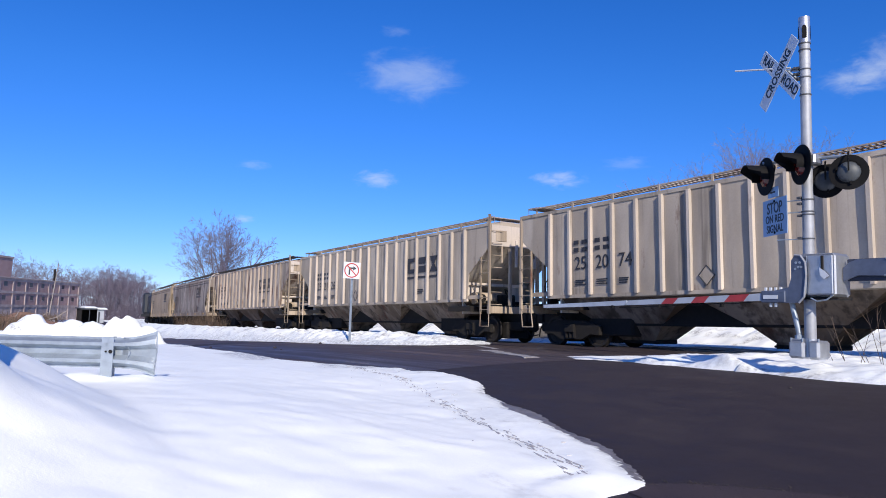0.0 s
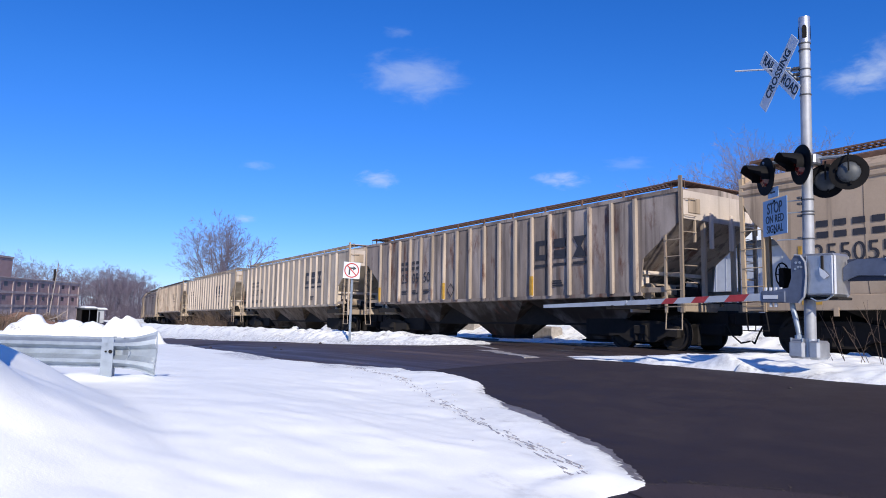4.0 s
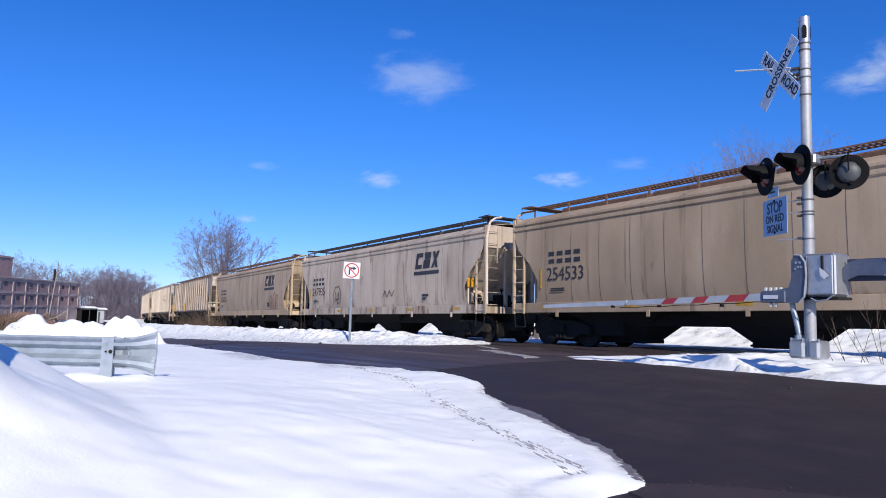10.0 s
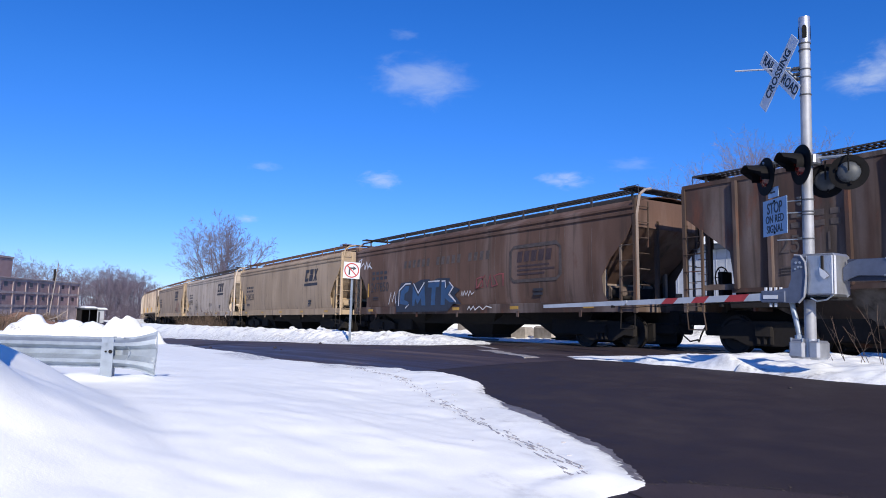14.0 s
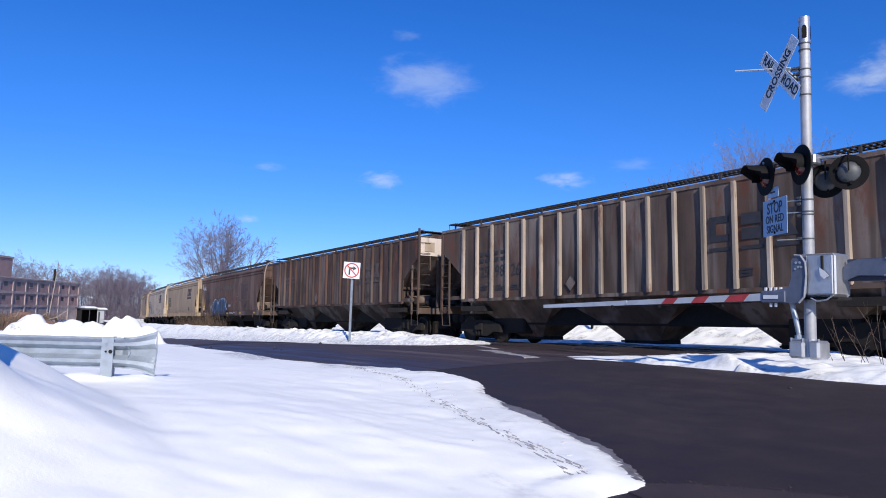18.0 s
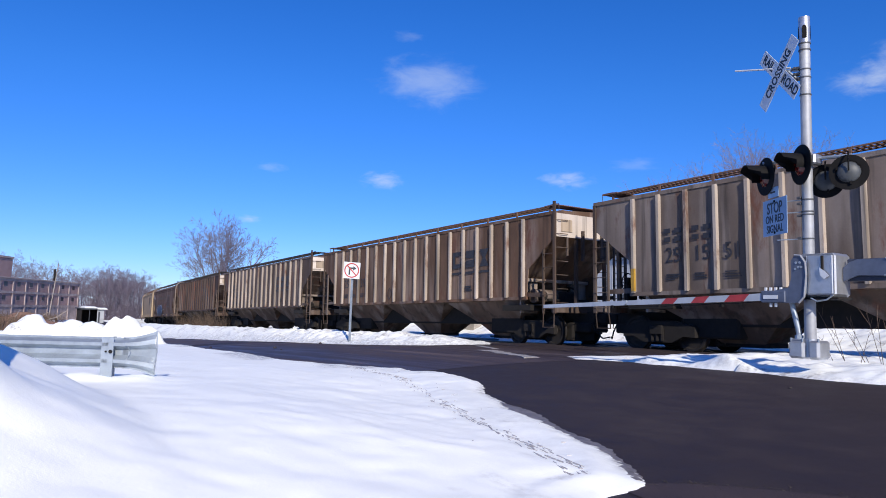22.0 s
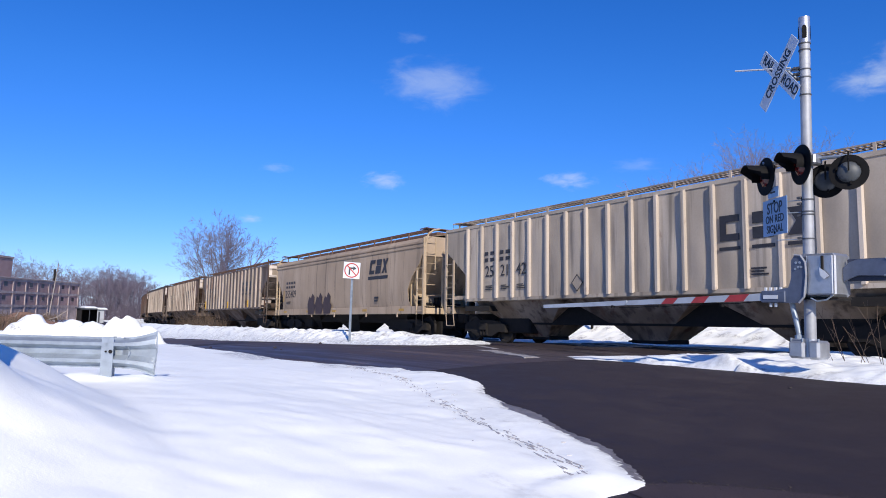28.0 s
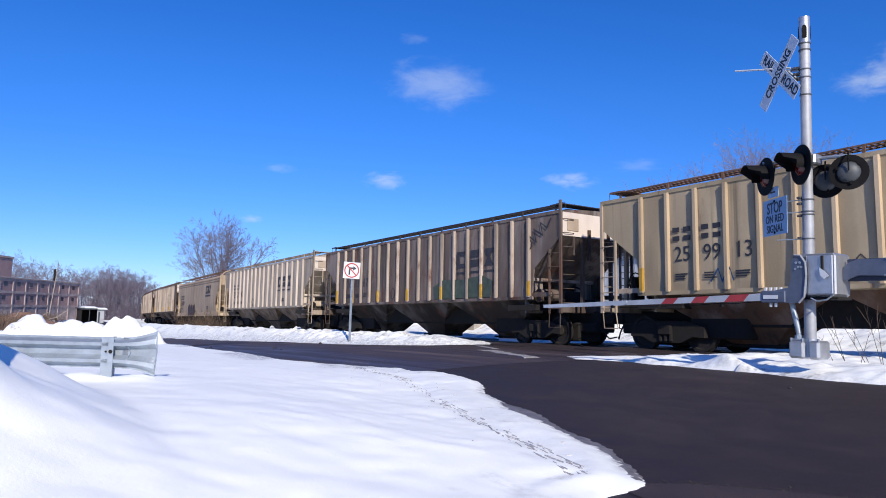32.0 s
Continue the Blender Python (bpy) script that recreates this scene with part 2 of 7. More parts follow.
# ---- mesh helpers ----
class Shape:
    """Collects faces for one mesh."""

    def __init__(self):
        self.v, self.f = [], []

    def add(self, verts, faces):
        k = len(self.v)
        self.v += [tuple(p) for p in verts]
        self.f += [tuple(i + k for i in q) for q in faces]
        return self

    def box(self, x0, x1, y0, y1, z0, z1, c=0.0):
        if c <= 0:
            vs = [(x, y, z) for z in (z0, z1) for y in (y0, y1) for x in (x0, x1)]
            return self.add(vs, [(0, 2, 3, 1), (4, 5, 7, 6), (0, 1, 5, 4), (2, 6, 7, 3), (0, 4, 6, 2), (1, 3, 7, 5)])
        ring = lambda k: [(x0 + c, y0 + k), (x1 - c, y0 + k), (x1 - k, y0 + c), (x1 - k, y1 - c), (x1 - c, y1 - k), (x0 + c, y1 - k), (x0 + k, y1 - c), (x0 + k, y0 + c)]
        inner = [(x0 + c, y0 + c), (x1 - c, y0 + c), (x1 - c, y0 + c), (x1 - c, y1 - c), (x1 - c, y1 - c), (x0 + c, y1 - c), (x0 + c, y1 - c), (x0 + c, y0 + c)]
        rings = [[(x, y, z0) for x, y in inner], [(x, y, z0 + c) for x, y in ring(0)], [(x, y, z1 - c) for x, y in ring(0)], [(x, y, z1) for x, y in inner]]
        return self.loft(rings)

    def loft(self, rings, caps=True):
        n = len(rings[0])
        vs = [p for r in rings for p in r]
        fs = [(i * n + j, i * n + (j + 1) % n, (i + 1) * n + (j + 1) % n, (i + 1) * n + j) for i in range(len(rings) - 1) for j in range(n)]
        if caps:
            fs.append(tuple(reversed(range(n))))
            fs.append(tuple((len(rings) - 1) * n + j for j in range(n)))
        return self.add(vs, fs)

    def tube(self, a, b, r0, r1=None, n=8, caps=True):
        r1 = r0 if r1 is None else r1
        a, b = Vector(a), Vector(b)
        d = (b - a).normalized()
        u = d.cross(Vector((0, 0, 1)) if abs(d.z) < 0.9 else Vector((1, 0, 0))).normalized()
        w = u.cross(d)
        cs = [(math.cos(2 * math.pi * i / n), math.sin(2 * math.pi * i / n)) for i in range(n)]
        return self.loft([[a + r0 * (c * u - s * w) for c, s in cs], [b + r1 * (c * u - s * w) for c, s in cs]], caps)

    def pipe(self, pts, r, n=6):
        for a, b in zip(pts[:-1], pts[1:]):
            self.tube(a, b, r, r, n)
        return self

    def prism(self, pts, y0, y1):
        """Extrudes an outline in x and z between y0 and y1."""
        return self.loft([[(x, y0, z) for x, z in pts], [(x, y1, z) for x, z in pts]])

    def disc(self, c, n, r, depth, k=28):
        c, n = Vector(c), Vector(n).normalized()
        return self.tube(c, c + n * depth, r, r, k)

    def mesh(self, name, smooth=False):
        me = bpy.data.meshes.new(name)
        me.from_pydata(self.v, [], self.f)
        me.validate()
        bm = bmesh.new()
        bm.from_mesh(me)
        bmesh.ops.recalc_face_normals(bm, faces=bm.faces)
        bm.to_mesh(me)
        bm.free()
        if smooth:
            me.shade_smooth()
            me.set_sharp_from_angle(angle=0.7)
        return me


def part(name, shape, material, parent=None, label="", smooth=False, m=None):
    """Links a shape, or a mesh made before, as one mesh object under parent."""
    me = shape.mesh(name, smooth) if isinstance(shape, Shape) else shape
    if material and not me.materials:
        me.materials.append(material)
    ob = new(name, me)
    if parent:
        ob.parent = parent
    if m is not None:
        ob.matrix_basis = m
    return tagged(ob, label) if label else ob


def thing(name, label, category, m=None, group="", kind=""):
    ob = new(name)
    if m is not None:
        ob.matrix_basis = m
    return tagged(ob, label, category, group, kind)


LETTERS = {}


def lettering(text, size, depth=0.004, shear=0.0, squeeze=1.0, bold=0.0):
    """A mesh of built-in letters in the x-z plane that read from -y."""
    key = (text, size, shear, squeeze, bold)
    if key not in LETTERS:
        cu = bpy.data.curves.new("lettering", "FONT")
        cu.body, cu.size, cu.extrude, cu.shear = text, size, depth / 2, shear
        cu.align_x, cu.align_y = "CENTER", "CENTER"
        cu.resolution_u = 3
        cu.offset = bold * size
        ob = bpy.data.objects.new("lettering", cu)
        scene.collection.objects.link(ob)
        bpy.context.view_layer.update()
        me = bpy.data.meshes.new_from_object(ob.evaluated_get(bpy.context.evaluated_depsgraph_get()))
        bpy.data.objects.remove(ob)
        me.transform(Matrix.Rotation(radians(90), 4, "X") @ Matrix.Diagonal((squeeze, 1, 1, 1)))
        me.name = "lettering"
        me.materials.clear()
        LETTERS[key] = me
    return LETTERS[key].copy()


# ---- the line of the track, and the lie of the land ----
GRADE, SIDE_Y, SPEED = 0.021867, 14.289, 7.351
TRACK_Y = SIDE_Y + 1.60
BEND = (-28.0, 650.0, -94.0, 280.0)


def track(u, off=0.0, z=0.0):
    """A point u metres along the track, off metres to its far side, with its heading."""
    u0, r1, u1, r2 = BEND
    x, y, a = u, 0.0, 0.0
    if u < u0:
        a = min(u0 - u, u0 - u1) / r1
        x, y = u0 - r1 * math.sin(a), r1 * (1 - math.cos(a))
        if u < u1:
            b = a + (u1 - u) / r2
            x, y, a = x - r2 * (math.sin(b) - math.sin(a)), y + r2 * (math.cos(a) - math.cos(b)), b
    return Vector((x + off * math.sin(a), TRACK_Y + y + off * math.cos(a), GRADE * (max(u, -160) + 12) + z)), -a


def ease(a, b, x):
    t = np.clip((x - a) / (b - a), 0, 1)
    return t * t * (3 - 2 * t)


def lie(x, y):
    """Height of the bare ground."""
    x, y = np.asarray(x, float), np.asarray(y, float)
    g = GRADE * (np.clip(x, -140, 25) + 12)
    g = g - 0.46 * (1 - ease(2.5, 9.5, y))
    low = 0.25 * ease(-14, -28, x) + 0.021 * np.clip(-28 - x, 0, 35)
    g = g - low * (1 - ease(11.3, 13.0, y - np.clip((-28 - x), 0, 66) ** 2 / 1300))
    g = g - 0.12 * ease(17.5, 19.0, y) * (x > -25)
    return g


def hash2(i, j, seed):
    n = (i * 374761393 + j * 668265263 + seed * 974634777) & 0xFFFFFFFF
    n = ((n ^ (n >> 13)) * 1274126177) & 0xFFFFFFFF
    return ((n ^ (n >> 16)) & 0xFFFF) / 65535.0


def lumps(x, y, size, seed):
    """Smooth value noise, 0 to 1."""
    x, y = x / size, y / size
    i, j = np.floor(x).astype(np.int64), np.floor(y).astype(np.int64)
    fx, fy = x - i, y - j
    fx, fy = fx * fx * (3 - 2 * fx), fy * fy * (3 - 2 * fy)
    a, b = hash2(i, j, seed), hash2(i + 1, j, seed)
    c, d = hash2(i, j + 1, seed), hash2(i + 1, j + 1, seed)
    return (a * (1 - fx) + b * fx) * (1 - fy) + (c * (1 - fx) + d * fx) * fy


def depth_inside(poly, x, y):
    """Signed distance to an outline, positive inside."""
    best = np.full(x.shape, 1e9)
    inside = np.zeros(x.shape, bool)
    for (ax, ay), (bx, by) in zip(poly, poly[1:] + poly[:1]):
        dx, dy = bx - ax, by - ay
        t = np.clip(((x - ax) * dx + (y - ay) * dy) / (dx * dx + dy * dy), 0, 1)
        best = np.minimum(best, np.hypot(x - ax - t * dx, y - ay - t * dy))
        if ay != by:
            cross = ((ay > y) != (by > y)) & (x < (bx - ax) * (y - ay) / (by - ay) + ax)
            inside ^= cross
    return np.where(inside, best, -best)


VERGE = [(-3.08, 3.23), (-3.06, 3.68), (-4.05, 4.25), (-5.46, 4.83), (-6.93, 5.37), (-7.96, 5.96), (-9.12, 6.28), (-10.74, 6.17),
         (-12.5, 5.91), (-15.1, 5.74), (-19.3, 6.2), (-28, 6.9), (-60, 7.2), (-3000, 7.5), (-3000, -3000), (0.5, -3000), (0.3, -2), (-1.6, 0.9), (-2.6, 2.4)]
ISLAND = [(3000, 7.6), (0, 7.6)] + [(-3.95, 8.53), (-4.55, 8.56), (-5.36, 8.81), (-6.13, 8.95), (-6.94, 8.99), (-8.32, 9.27), (-9.35, 9.07)] + [(-10.3, 9.6), (-9.9, 10.4), (-9.0, 11.6), (-7, 12.2), (-2, 12.6), (3000, 12.8)]
BEYOND = [(-17.4, 19.8), (-17.3, 12.6), (-18.3, 11.4), (-20, 11.0), (-45, 11.5), (-70, 12.3), (-95, 14.5), (-150, 24), (-3000, 500),
          (-3000, 3000), (3000, 3000), (3000, 11.8), (-7, 11.9), (-9.3, 12.6), (-9.4, 19.8)]


def track_y(x):
    w = np.clip(-28 - x, 0, 66)
    return TRACK_Y + w * w / 1300 + np.clip(-94 - x, 0, None) * 0.1 + np.clip(-94 - x, 0, None) ** 2 / 460


def snow_height(x, y):
    """Height of the snow's surface and how dirty it is; under the road where that is clear."""
    edge = (lumps(x, y, 0.55, 1) - 0.5) * 0.16 + (lumps(x, y, 0.2, 2) - 0.5) * 0.07 + (lumps(x, y, 0.11, 30) - 0.5) * 0.05
    swell = lumps(x, y, 2.3, 3) - 0.5
    fine = (lumps(x, y, 0.5, 4) - 0.5) * 0.020 + (lumps(x, y, 0.16, 5) - 0.5) * 0.013
    g = lie(x, y)
    # the near verge
    d = depth_inside(VERGE, x, y) + edge
    h = 0.06 * ease(0, 0.3, d) + 0.33 * ease(0.1, 3.4, d) + 0.014 * swell * ease(0.4, 2.5, d) + fine * ease(0, 0.6, d)
    # the ploughed ridge beside the eye
    fall = 1.02 - y + 0.22 * (lumps(x, y, 1.1, 6) - 0.5) + 0.10 * (lumps(x, y, 0.4, 17) - 0.5)
    h = h + 0.73 * (1 - np.exp(-np.maximum(fall, 0) ** 1.5 / 1.0)) * ease(-8.4, -6.3, x) * (1 - 0.85 * ease(-6.4, -2.6, x)) * ease(-1.2, -2.4, x) * ease(-4.5, -2.0, y) * ease(0, 0.4, d)
    # steeper heaps out of view, added to throw shade onto the ridge
    for cx, cy, s, amp in ((-4.75, -0.56, 0.44, 0.92), (-4.3, -1.5, 0.8, 0.6), (-5.4, -1.7, 0.9, 0.5)):
        r = ((x - cx) ** 2 + (y - cy) ** 2) / (s * s)
        h = h + amp * np.exp(-r) * (1 + 0.4 * (lumps(x, y, 0.8, 6) - 0.5)) * ease(0, 0.4, d)
    for cx, cy, s, amp in ((-44.0, 2.35, 3.3, 1.72), (-42.3, 3.6, 2.4, 1.15), (-40.8, 4.0, 2.2, 1.25), (-37.8, 4.6, 2.4, 1.08), (-32.8, 4.85, 1.5, 1.16), (-32.7, 5.3, 1.5, 1.06), (-32.4, 6.0, 1.4, 0.62), (-35.5, 5.2, 2.0, 0.75), (-47.5, -1.0, 4.0, 0.95)):
        r = np.hypot(x - cx, y - cy) / s + 0.30 * (lumps(x, y, 1.1, 6) - 0.5) + 0.16 * (lumps(x, y, 0.45, 13) - 0.5)
        h = np.maximum(h, ((amp + 0.35) * ease(1.05, -0.15, r) + (0.13 * (lumps(x, y, 0.55, 24) - 0.5) + 0.10 * (lumps(x, y, 0.24, 25) - 0.5)) * ease(1.0, 0.7, r)) * ease(0, 0.4, d))
    z = g + np.where(d > 0, h + 0.012 * ease(0, 0.03, d), np.maximum(0.7 * d, -0.19))
    dirt = 1.0 * ease(1.0, 0.2, d + 0.5 * swell) * np.maximum(0.8 * ease(0.5, 0.8, lumps(x, y, 1.3, 7)), ease(-8.3, -7.3, x) * ease(-3.0, -3.8, x) * (0.9 * ease(0.16, 0.02, d) + 0.10)) * (d > -0.2)
    far = (x < -28) * (x > -60) * (d > 0)
    dirt = np.maximum(dirt, 0.7 * far * ease(0.70, 0.85, lumps(x, y, 0.35, 26)) * ease(0.45, 0.7, lumps(x, y, 1.6, 27)))
    # a drift against the guardrail
    along, aside = 0.535 * (x + 8.36) + 0.845 * (y - 1.26), 0.845 * (x + 8.36) - 0.535 * (y - 1.26)
    z = z + (0.045 + 0.06 * (lumps(x, y, 0.25, 33) - 0.5)) * np.exp(-((aside - 0.05) / 0.38) ** 2) * ease(0.75, 0.25, along) * ease(-9, -3, along) * (d > 0)
    # a tyre's broken print along the edge, and grit on the crust
    inside = depth_inside(VERGE, x, y)
    near = ease(-11.5, -9.5, x) * ease(-2.8, -3.6, x)
    rut = np.abs(inside - 0.34 - 0.48 * ease(-3.1, -6.6, x) - 0.10 * swell)
    z = z - 0.022 * np.exp(-(rut / 0.10) ** 2) * (d > 0.3) * near
    dirt = np.maximum(dirt, 0.5 * near * ease(1.2, 0.2, inside) * ease(0.74, 0.88, lumps(x, y, 0.2, 19)))
    crust = np.exp(-((x + 11.6) / 1.5) ** 2 - ((inside - 0.45) / 0.3) ** 2)
    dirt = np.maximum(dirt, 0.8 * crust * ease(0.35, 0.7, lumps(x * 0.4, y, 0.15, 20)))
    # the island round the signal
    d = depth_inside(ISLAND, x, y) + 0.8 * edge - 0.12
    h = (0.03 * ease(0, 0.1, d) + 0.11 * ease(0.0, 0.7, d) + (0.05 * (lumps(x, y, 0.6, 8) - 0.4) + 0.05 * (lumps(x, y, 0.22, 16) - 0.5) + 0.03 * (lumps(x, y, 0.09, 21) - 0.5)) * ease(0.02, 0.3, d)) * (0.25 + 0.75 * ease(-9.6, -7.4, x)) + fine * ease(0, 0.2, d)
    h = h + 0.20 * np.exp(-((x + 6.2) ** 2 / 0.14 + (y - 9.22 + 0.35 * (x + 6.2)) ** 2 / 0.02)) * (1 + 0.6 * (lumps(x, y, 0.25, 15) - 0.5)) + 0.05 * np.exp(-((x + 8.0) ** 2 / 0.2 + (y - 9.4) ** 2 / 0.1))
    z = np.maximum(z, g + np.where(d > 0, h, np.maximum(0.7 * d, -0.19)))
    dirt = np.where(d > 0, 0.45 * ease(0.3, 0.0, d) + 0.5 * ease(0.76, 0.88, lumps(x, y, 0.2, 22)), dirt)
    # the bank, the track bed and the land beyond
    d = depth_inside(BEYOND, x, y) + edge
    ty = track_y(x)
    off = y - ty
    chunk = lumps(x, y, 0.36, 9) * 0.13 + lumps(x, y, 0.22, 12) * 0.13 + lumps(x, y, 0.9, 10) * 0.08 + 0.06
    h = 0.10 * ease(0, 0.4, d) + ease(0.1, 0.8, d) * (chunk - 0.18)
    bank = (0.10 + 0.03 * ease(-17, -21, x)) * np.exp(-((off + 3.55) / 0.75) ** 2)
    far = 0.70 * np.exp(-((off - 6.5) / 1.5) ** 2) * (0.55 + 0.9 * lumps(x, y, 1.7, 11)) + 0.25 * ease(3, 9, off)
    top = g + h * np.where(off < 0, 0.55 * ease(-18, -20, x) + 0.45, 0.5) + bank * ease(0, 0.8, d) + far
    bed = GRADE * (np.clip(x, -160, 60) + 12) - 0.15 + 0.03 * chunk
    flat = ease(2.4, 1.7, -off) * ease(3.9, 3.2, off)
    top = top * (1 - flat) + bed * flat
    z = np.maximum(z, np.where(d > 0, top, g + np.maximum(0.7 * d, -0.19)))
    grit = 0.75 * ease(0.62, 0.80, lumps(x, y, 0.22, 23)) * (off > -6) * (off < 9)
    dirt = np.where(d > 0, np.maximum(0.6 * ease(1.3, 0.1, d) * (off < 0) + 0.5 * flat, grit), dirt)
    return z, dirt


def lines(*spans):
    out = [spans[0][0]]
    for a, b, s in spans:
        n = max(1, int(round((b - a) / s)))
        out += [a + (b - a) * (k + 1) / n for k in range(n)]
    return np.array(out)


def sheet(name, xs, ys, heights, material):
    gx, gy = np.meshgrid(xs, ys)
    got = heights(gx, gy)
    z, extra = got if isinstance(got, tuple) else (got, None)
    me = bpy.data.meshes.new(name)
    nx, ny = len(xs), len(ys)
    co = np.stack([gx, gy, z], -1).reshape(-1, 3)
    i = (np.arange(ny - 1)[:, None] * nx + np.arange(nx - 1)[None, :]).reshape(-1)
    quads = np.stack([i, i + 1, i + nx + 1, i + nx], -1)
    me.vertices.add(len(co))
    me.vertices.foreach_set("co", co.reshape(-1))
    me.loops.add(quads.size)
    me.loops.foreach_set("vertex_index", quads.reshape(-1).astype(np.int32))
    me.polygons.add(len(quads))
    me.polygons.foreach_set("loop_start", np.arange(0, quads.size, 4, dtype=np.int32))
    me.update(calc_edges=True)
    me.shade_smooth()
    if extra is not None:
        at = me.attributes.new("dirt", "FLOAT", "POINT")
        at.data.foreach_set("value", extra.reshape(-1).astype(np.float32))
    me.materials.append(material)
    return new(name, me)


gxs = lines((-3000, -400, 260), (-400, -160, 12), (-160, -60, 1.6), (-60, -34, 0.35), (-34, -14, 0.14), (-14, -1.5, 0.06), (-1.5, 6, 0.3), (6, 60, 3), (60, 3000, 300))
gys = lines((-3000, -100, 290), (-100, -8, 8), (-8, -1.5, 0.4), (-1.5, 12.6, 0.06), (12.6, 26, 0.18), (26, 60, 1.4), (60, 200, 12), (200, 3000, 280))
ground = tagged(sheet("ground", gxs, gys, snow_height, SNOW), "bright white snow cover with dirty ploughed edges", "snow", kind="structure")
rxs = lines((-160, -60, 5), (-60, 5, 0.5), (5, 60, 5))
rys = lines((-12, -4, 2), (-4, 20, 0.25))
road = tagged(sheet("road", rxs, rys, lambda x, y: np.where((np.abs(y - track_y(x)) < 2.2) & ((x > -9.0) | (x < -17.8)), lie(x, y) - 0.5, lie(x, y)), ASPHALT),
              "dark wet asphalt road with faint tyre marks", "road", kind="structure")

s = Shape()
rows = []
for k in range(19):
    y = 4.2 + 0.48 * k
    rows.append([(x, y, float(lie(x, y)) + 0.004) for x in [-10.9 + 0.39 * (y - 4.2) - 0.45 * i for i in range(20)] + [-24, -30, -40, -60, -90]])
for a, b in zip(rows, rows[1:]):
    n = len(a)
    s.add(a + b, [(i + 1, i, n + i, n + i + 1) for i in range(n - 1)])
tagged(part("road_lane", s, ASPHALT_OLD), "worn brownish asphalt lane over the crossing with painted reflection streaks", "road", kind="structure")

edge_near = [(-3.30, 3.52), (-2.95, 3.44), (-2.6, 3.40), (-2.2, 3.45), (-1.8, 3.6), (-1.4, 3.9)]
edge_far = [(-3.14, 3.70), (-2.92, 3.92), (-2.70, 4.06), (-2.42, 4.20), (-2.0, 4.38), (-1.5, 4.60)]
rings = []
for t in (0.0, 0.35, 0.7, 1.0):
    rings.append([(ax + (bx - ax) * t, ay + (by - ay) * t, float(lie(ax + (bx - ax) * t, ay + (by - ay) * t)) + 0.005) for (ax, ay), (bx, by) in zip(edge_near, edge_far)])
patch = Shape()
for a, b in zip(rings, rings[1:]):
    n = len(a)
    patch.add(a + b, [(i, i + 1, n + i + 1, n + i) for i in range(n - 1)])
tagged(part("road_shoulder", patch, ASPHALT_DUSTY), "dusty grey road shoulder beside the verge", "road", kind="structure")
SNOWDIRT = plain("snow_dirt", (0.50, 0.48, 0.49), 0.8, 0, 20, 0.4, 0.2)
SLUSH = plain("grey_slush", (0.20, 0.185, 0.19), 0.45, 0, 14, 0.45, 0.4)
strip_in = [(-6.75, 5.20), (-6.2, 5.03), (-5.46, 4.76), (-4.75, 4.46), (-4.05, 4.17), (-3.55, 3.92), (-3.15, 3.66)]
rngs = random.Random(8)
slush = Shape()
inner, outer, crest = [], [], []
for (ax, ay), (bx, by) in zip(strip_in, strip_in[1:]):
    for k in range(14):
        t = k / 14
        x, y = ax + (bx - ax) * t, ay + (by - ay) * t
        nx, ny = (ay - by) / math.hypot(bx - ax, by - ay), (bx - ax) / math.hypot(bx - ax, by - ay)
        w = 0.20 + 0.10 * math.sin(2.1 * x) * math.sin(5.3 * y) + rngs.uniform(-0.025, 0.025)
        w *= min(1.0, (x + 6.85) * 1.2, (-3.0 - x) * 2.0)
        g = float(lie(x, y))
        inner.append((x - 0.25 * nx, y - 0.25 * ny, g + 0.004))
        crest.append((x + 0.4 * w * nx, y + 0.4 * w * ny, g + 0.022 + rngs.uniform(-0.006, 0.006)))
        outer.append((x + w * nx, y + w * ny, g + 0.003))
n = len(inner)
slush.add(inner + crest + outer, [(q * n + i, q * n + i + 1, (q + 1) * n + i + 1, (q + 1) * n + i) for q in (0, 1) for i in range(n - 1)])
tagged(part("slush", slush, SLUSH, None, "", True), "strip of frozen grey slush along the verge", "slush", kind="stuff")
track_line = [(-10.9, 5.50), (-8.7, 5.12), (-6.46, 4.33), (-4.48, 3.77), (-3.38, 3.41)]
fx, fy, fw = [], [], []
for (ax, ay), (bx, by) in zip(track_line, track_line[1:]):
    for k in range(60):
        t, side = rngs.random(), rngs.choice((-1.6, -0.6, 0.4, 1.3))
        nx, ny = (ay - by) / math.hypot(bx - ax, by - ay), (bx - ax) / math.hypot(bx - ax, by - ay)
        o = side * 0.055 + rngs.gauss(0, 0.012)
        fx.append(ax + (bx - ax) * t + nx * o)
        fy.append(ay + (by - ay) * t + ny * o)
        fw.append((math.atan2(by - ay, bx - ax) + rngs.gauss(0, 0.12), rngs.uniform(0.02, 0.085), rngs.uniform(0.002, 0.006)))
for k in range(60):
    fx.append(rngs.uniform(-12.6, -3.4))
    fy.append(2.9 - 0.24 * fx[-1] + rngs.gauss(0, 0.35))
    fw.append((rngs.uniform(0, 3.1), rngs.uniform(0.006, 0.025), rngs.uniform(0.002, 0.006)))
fz = snow_height(np.array([fx]), np.array([fy]))[0][0]
flecks = Shape()
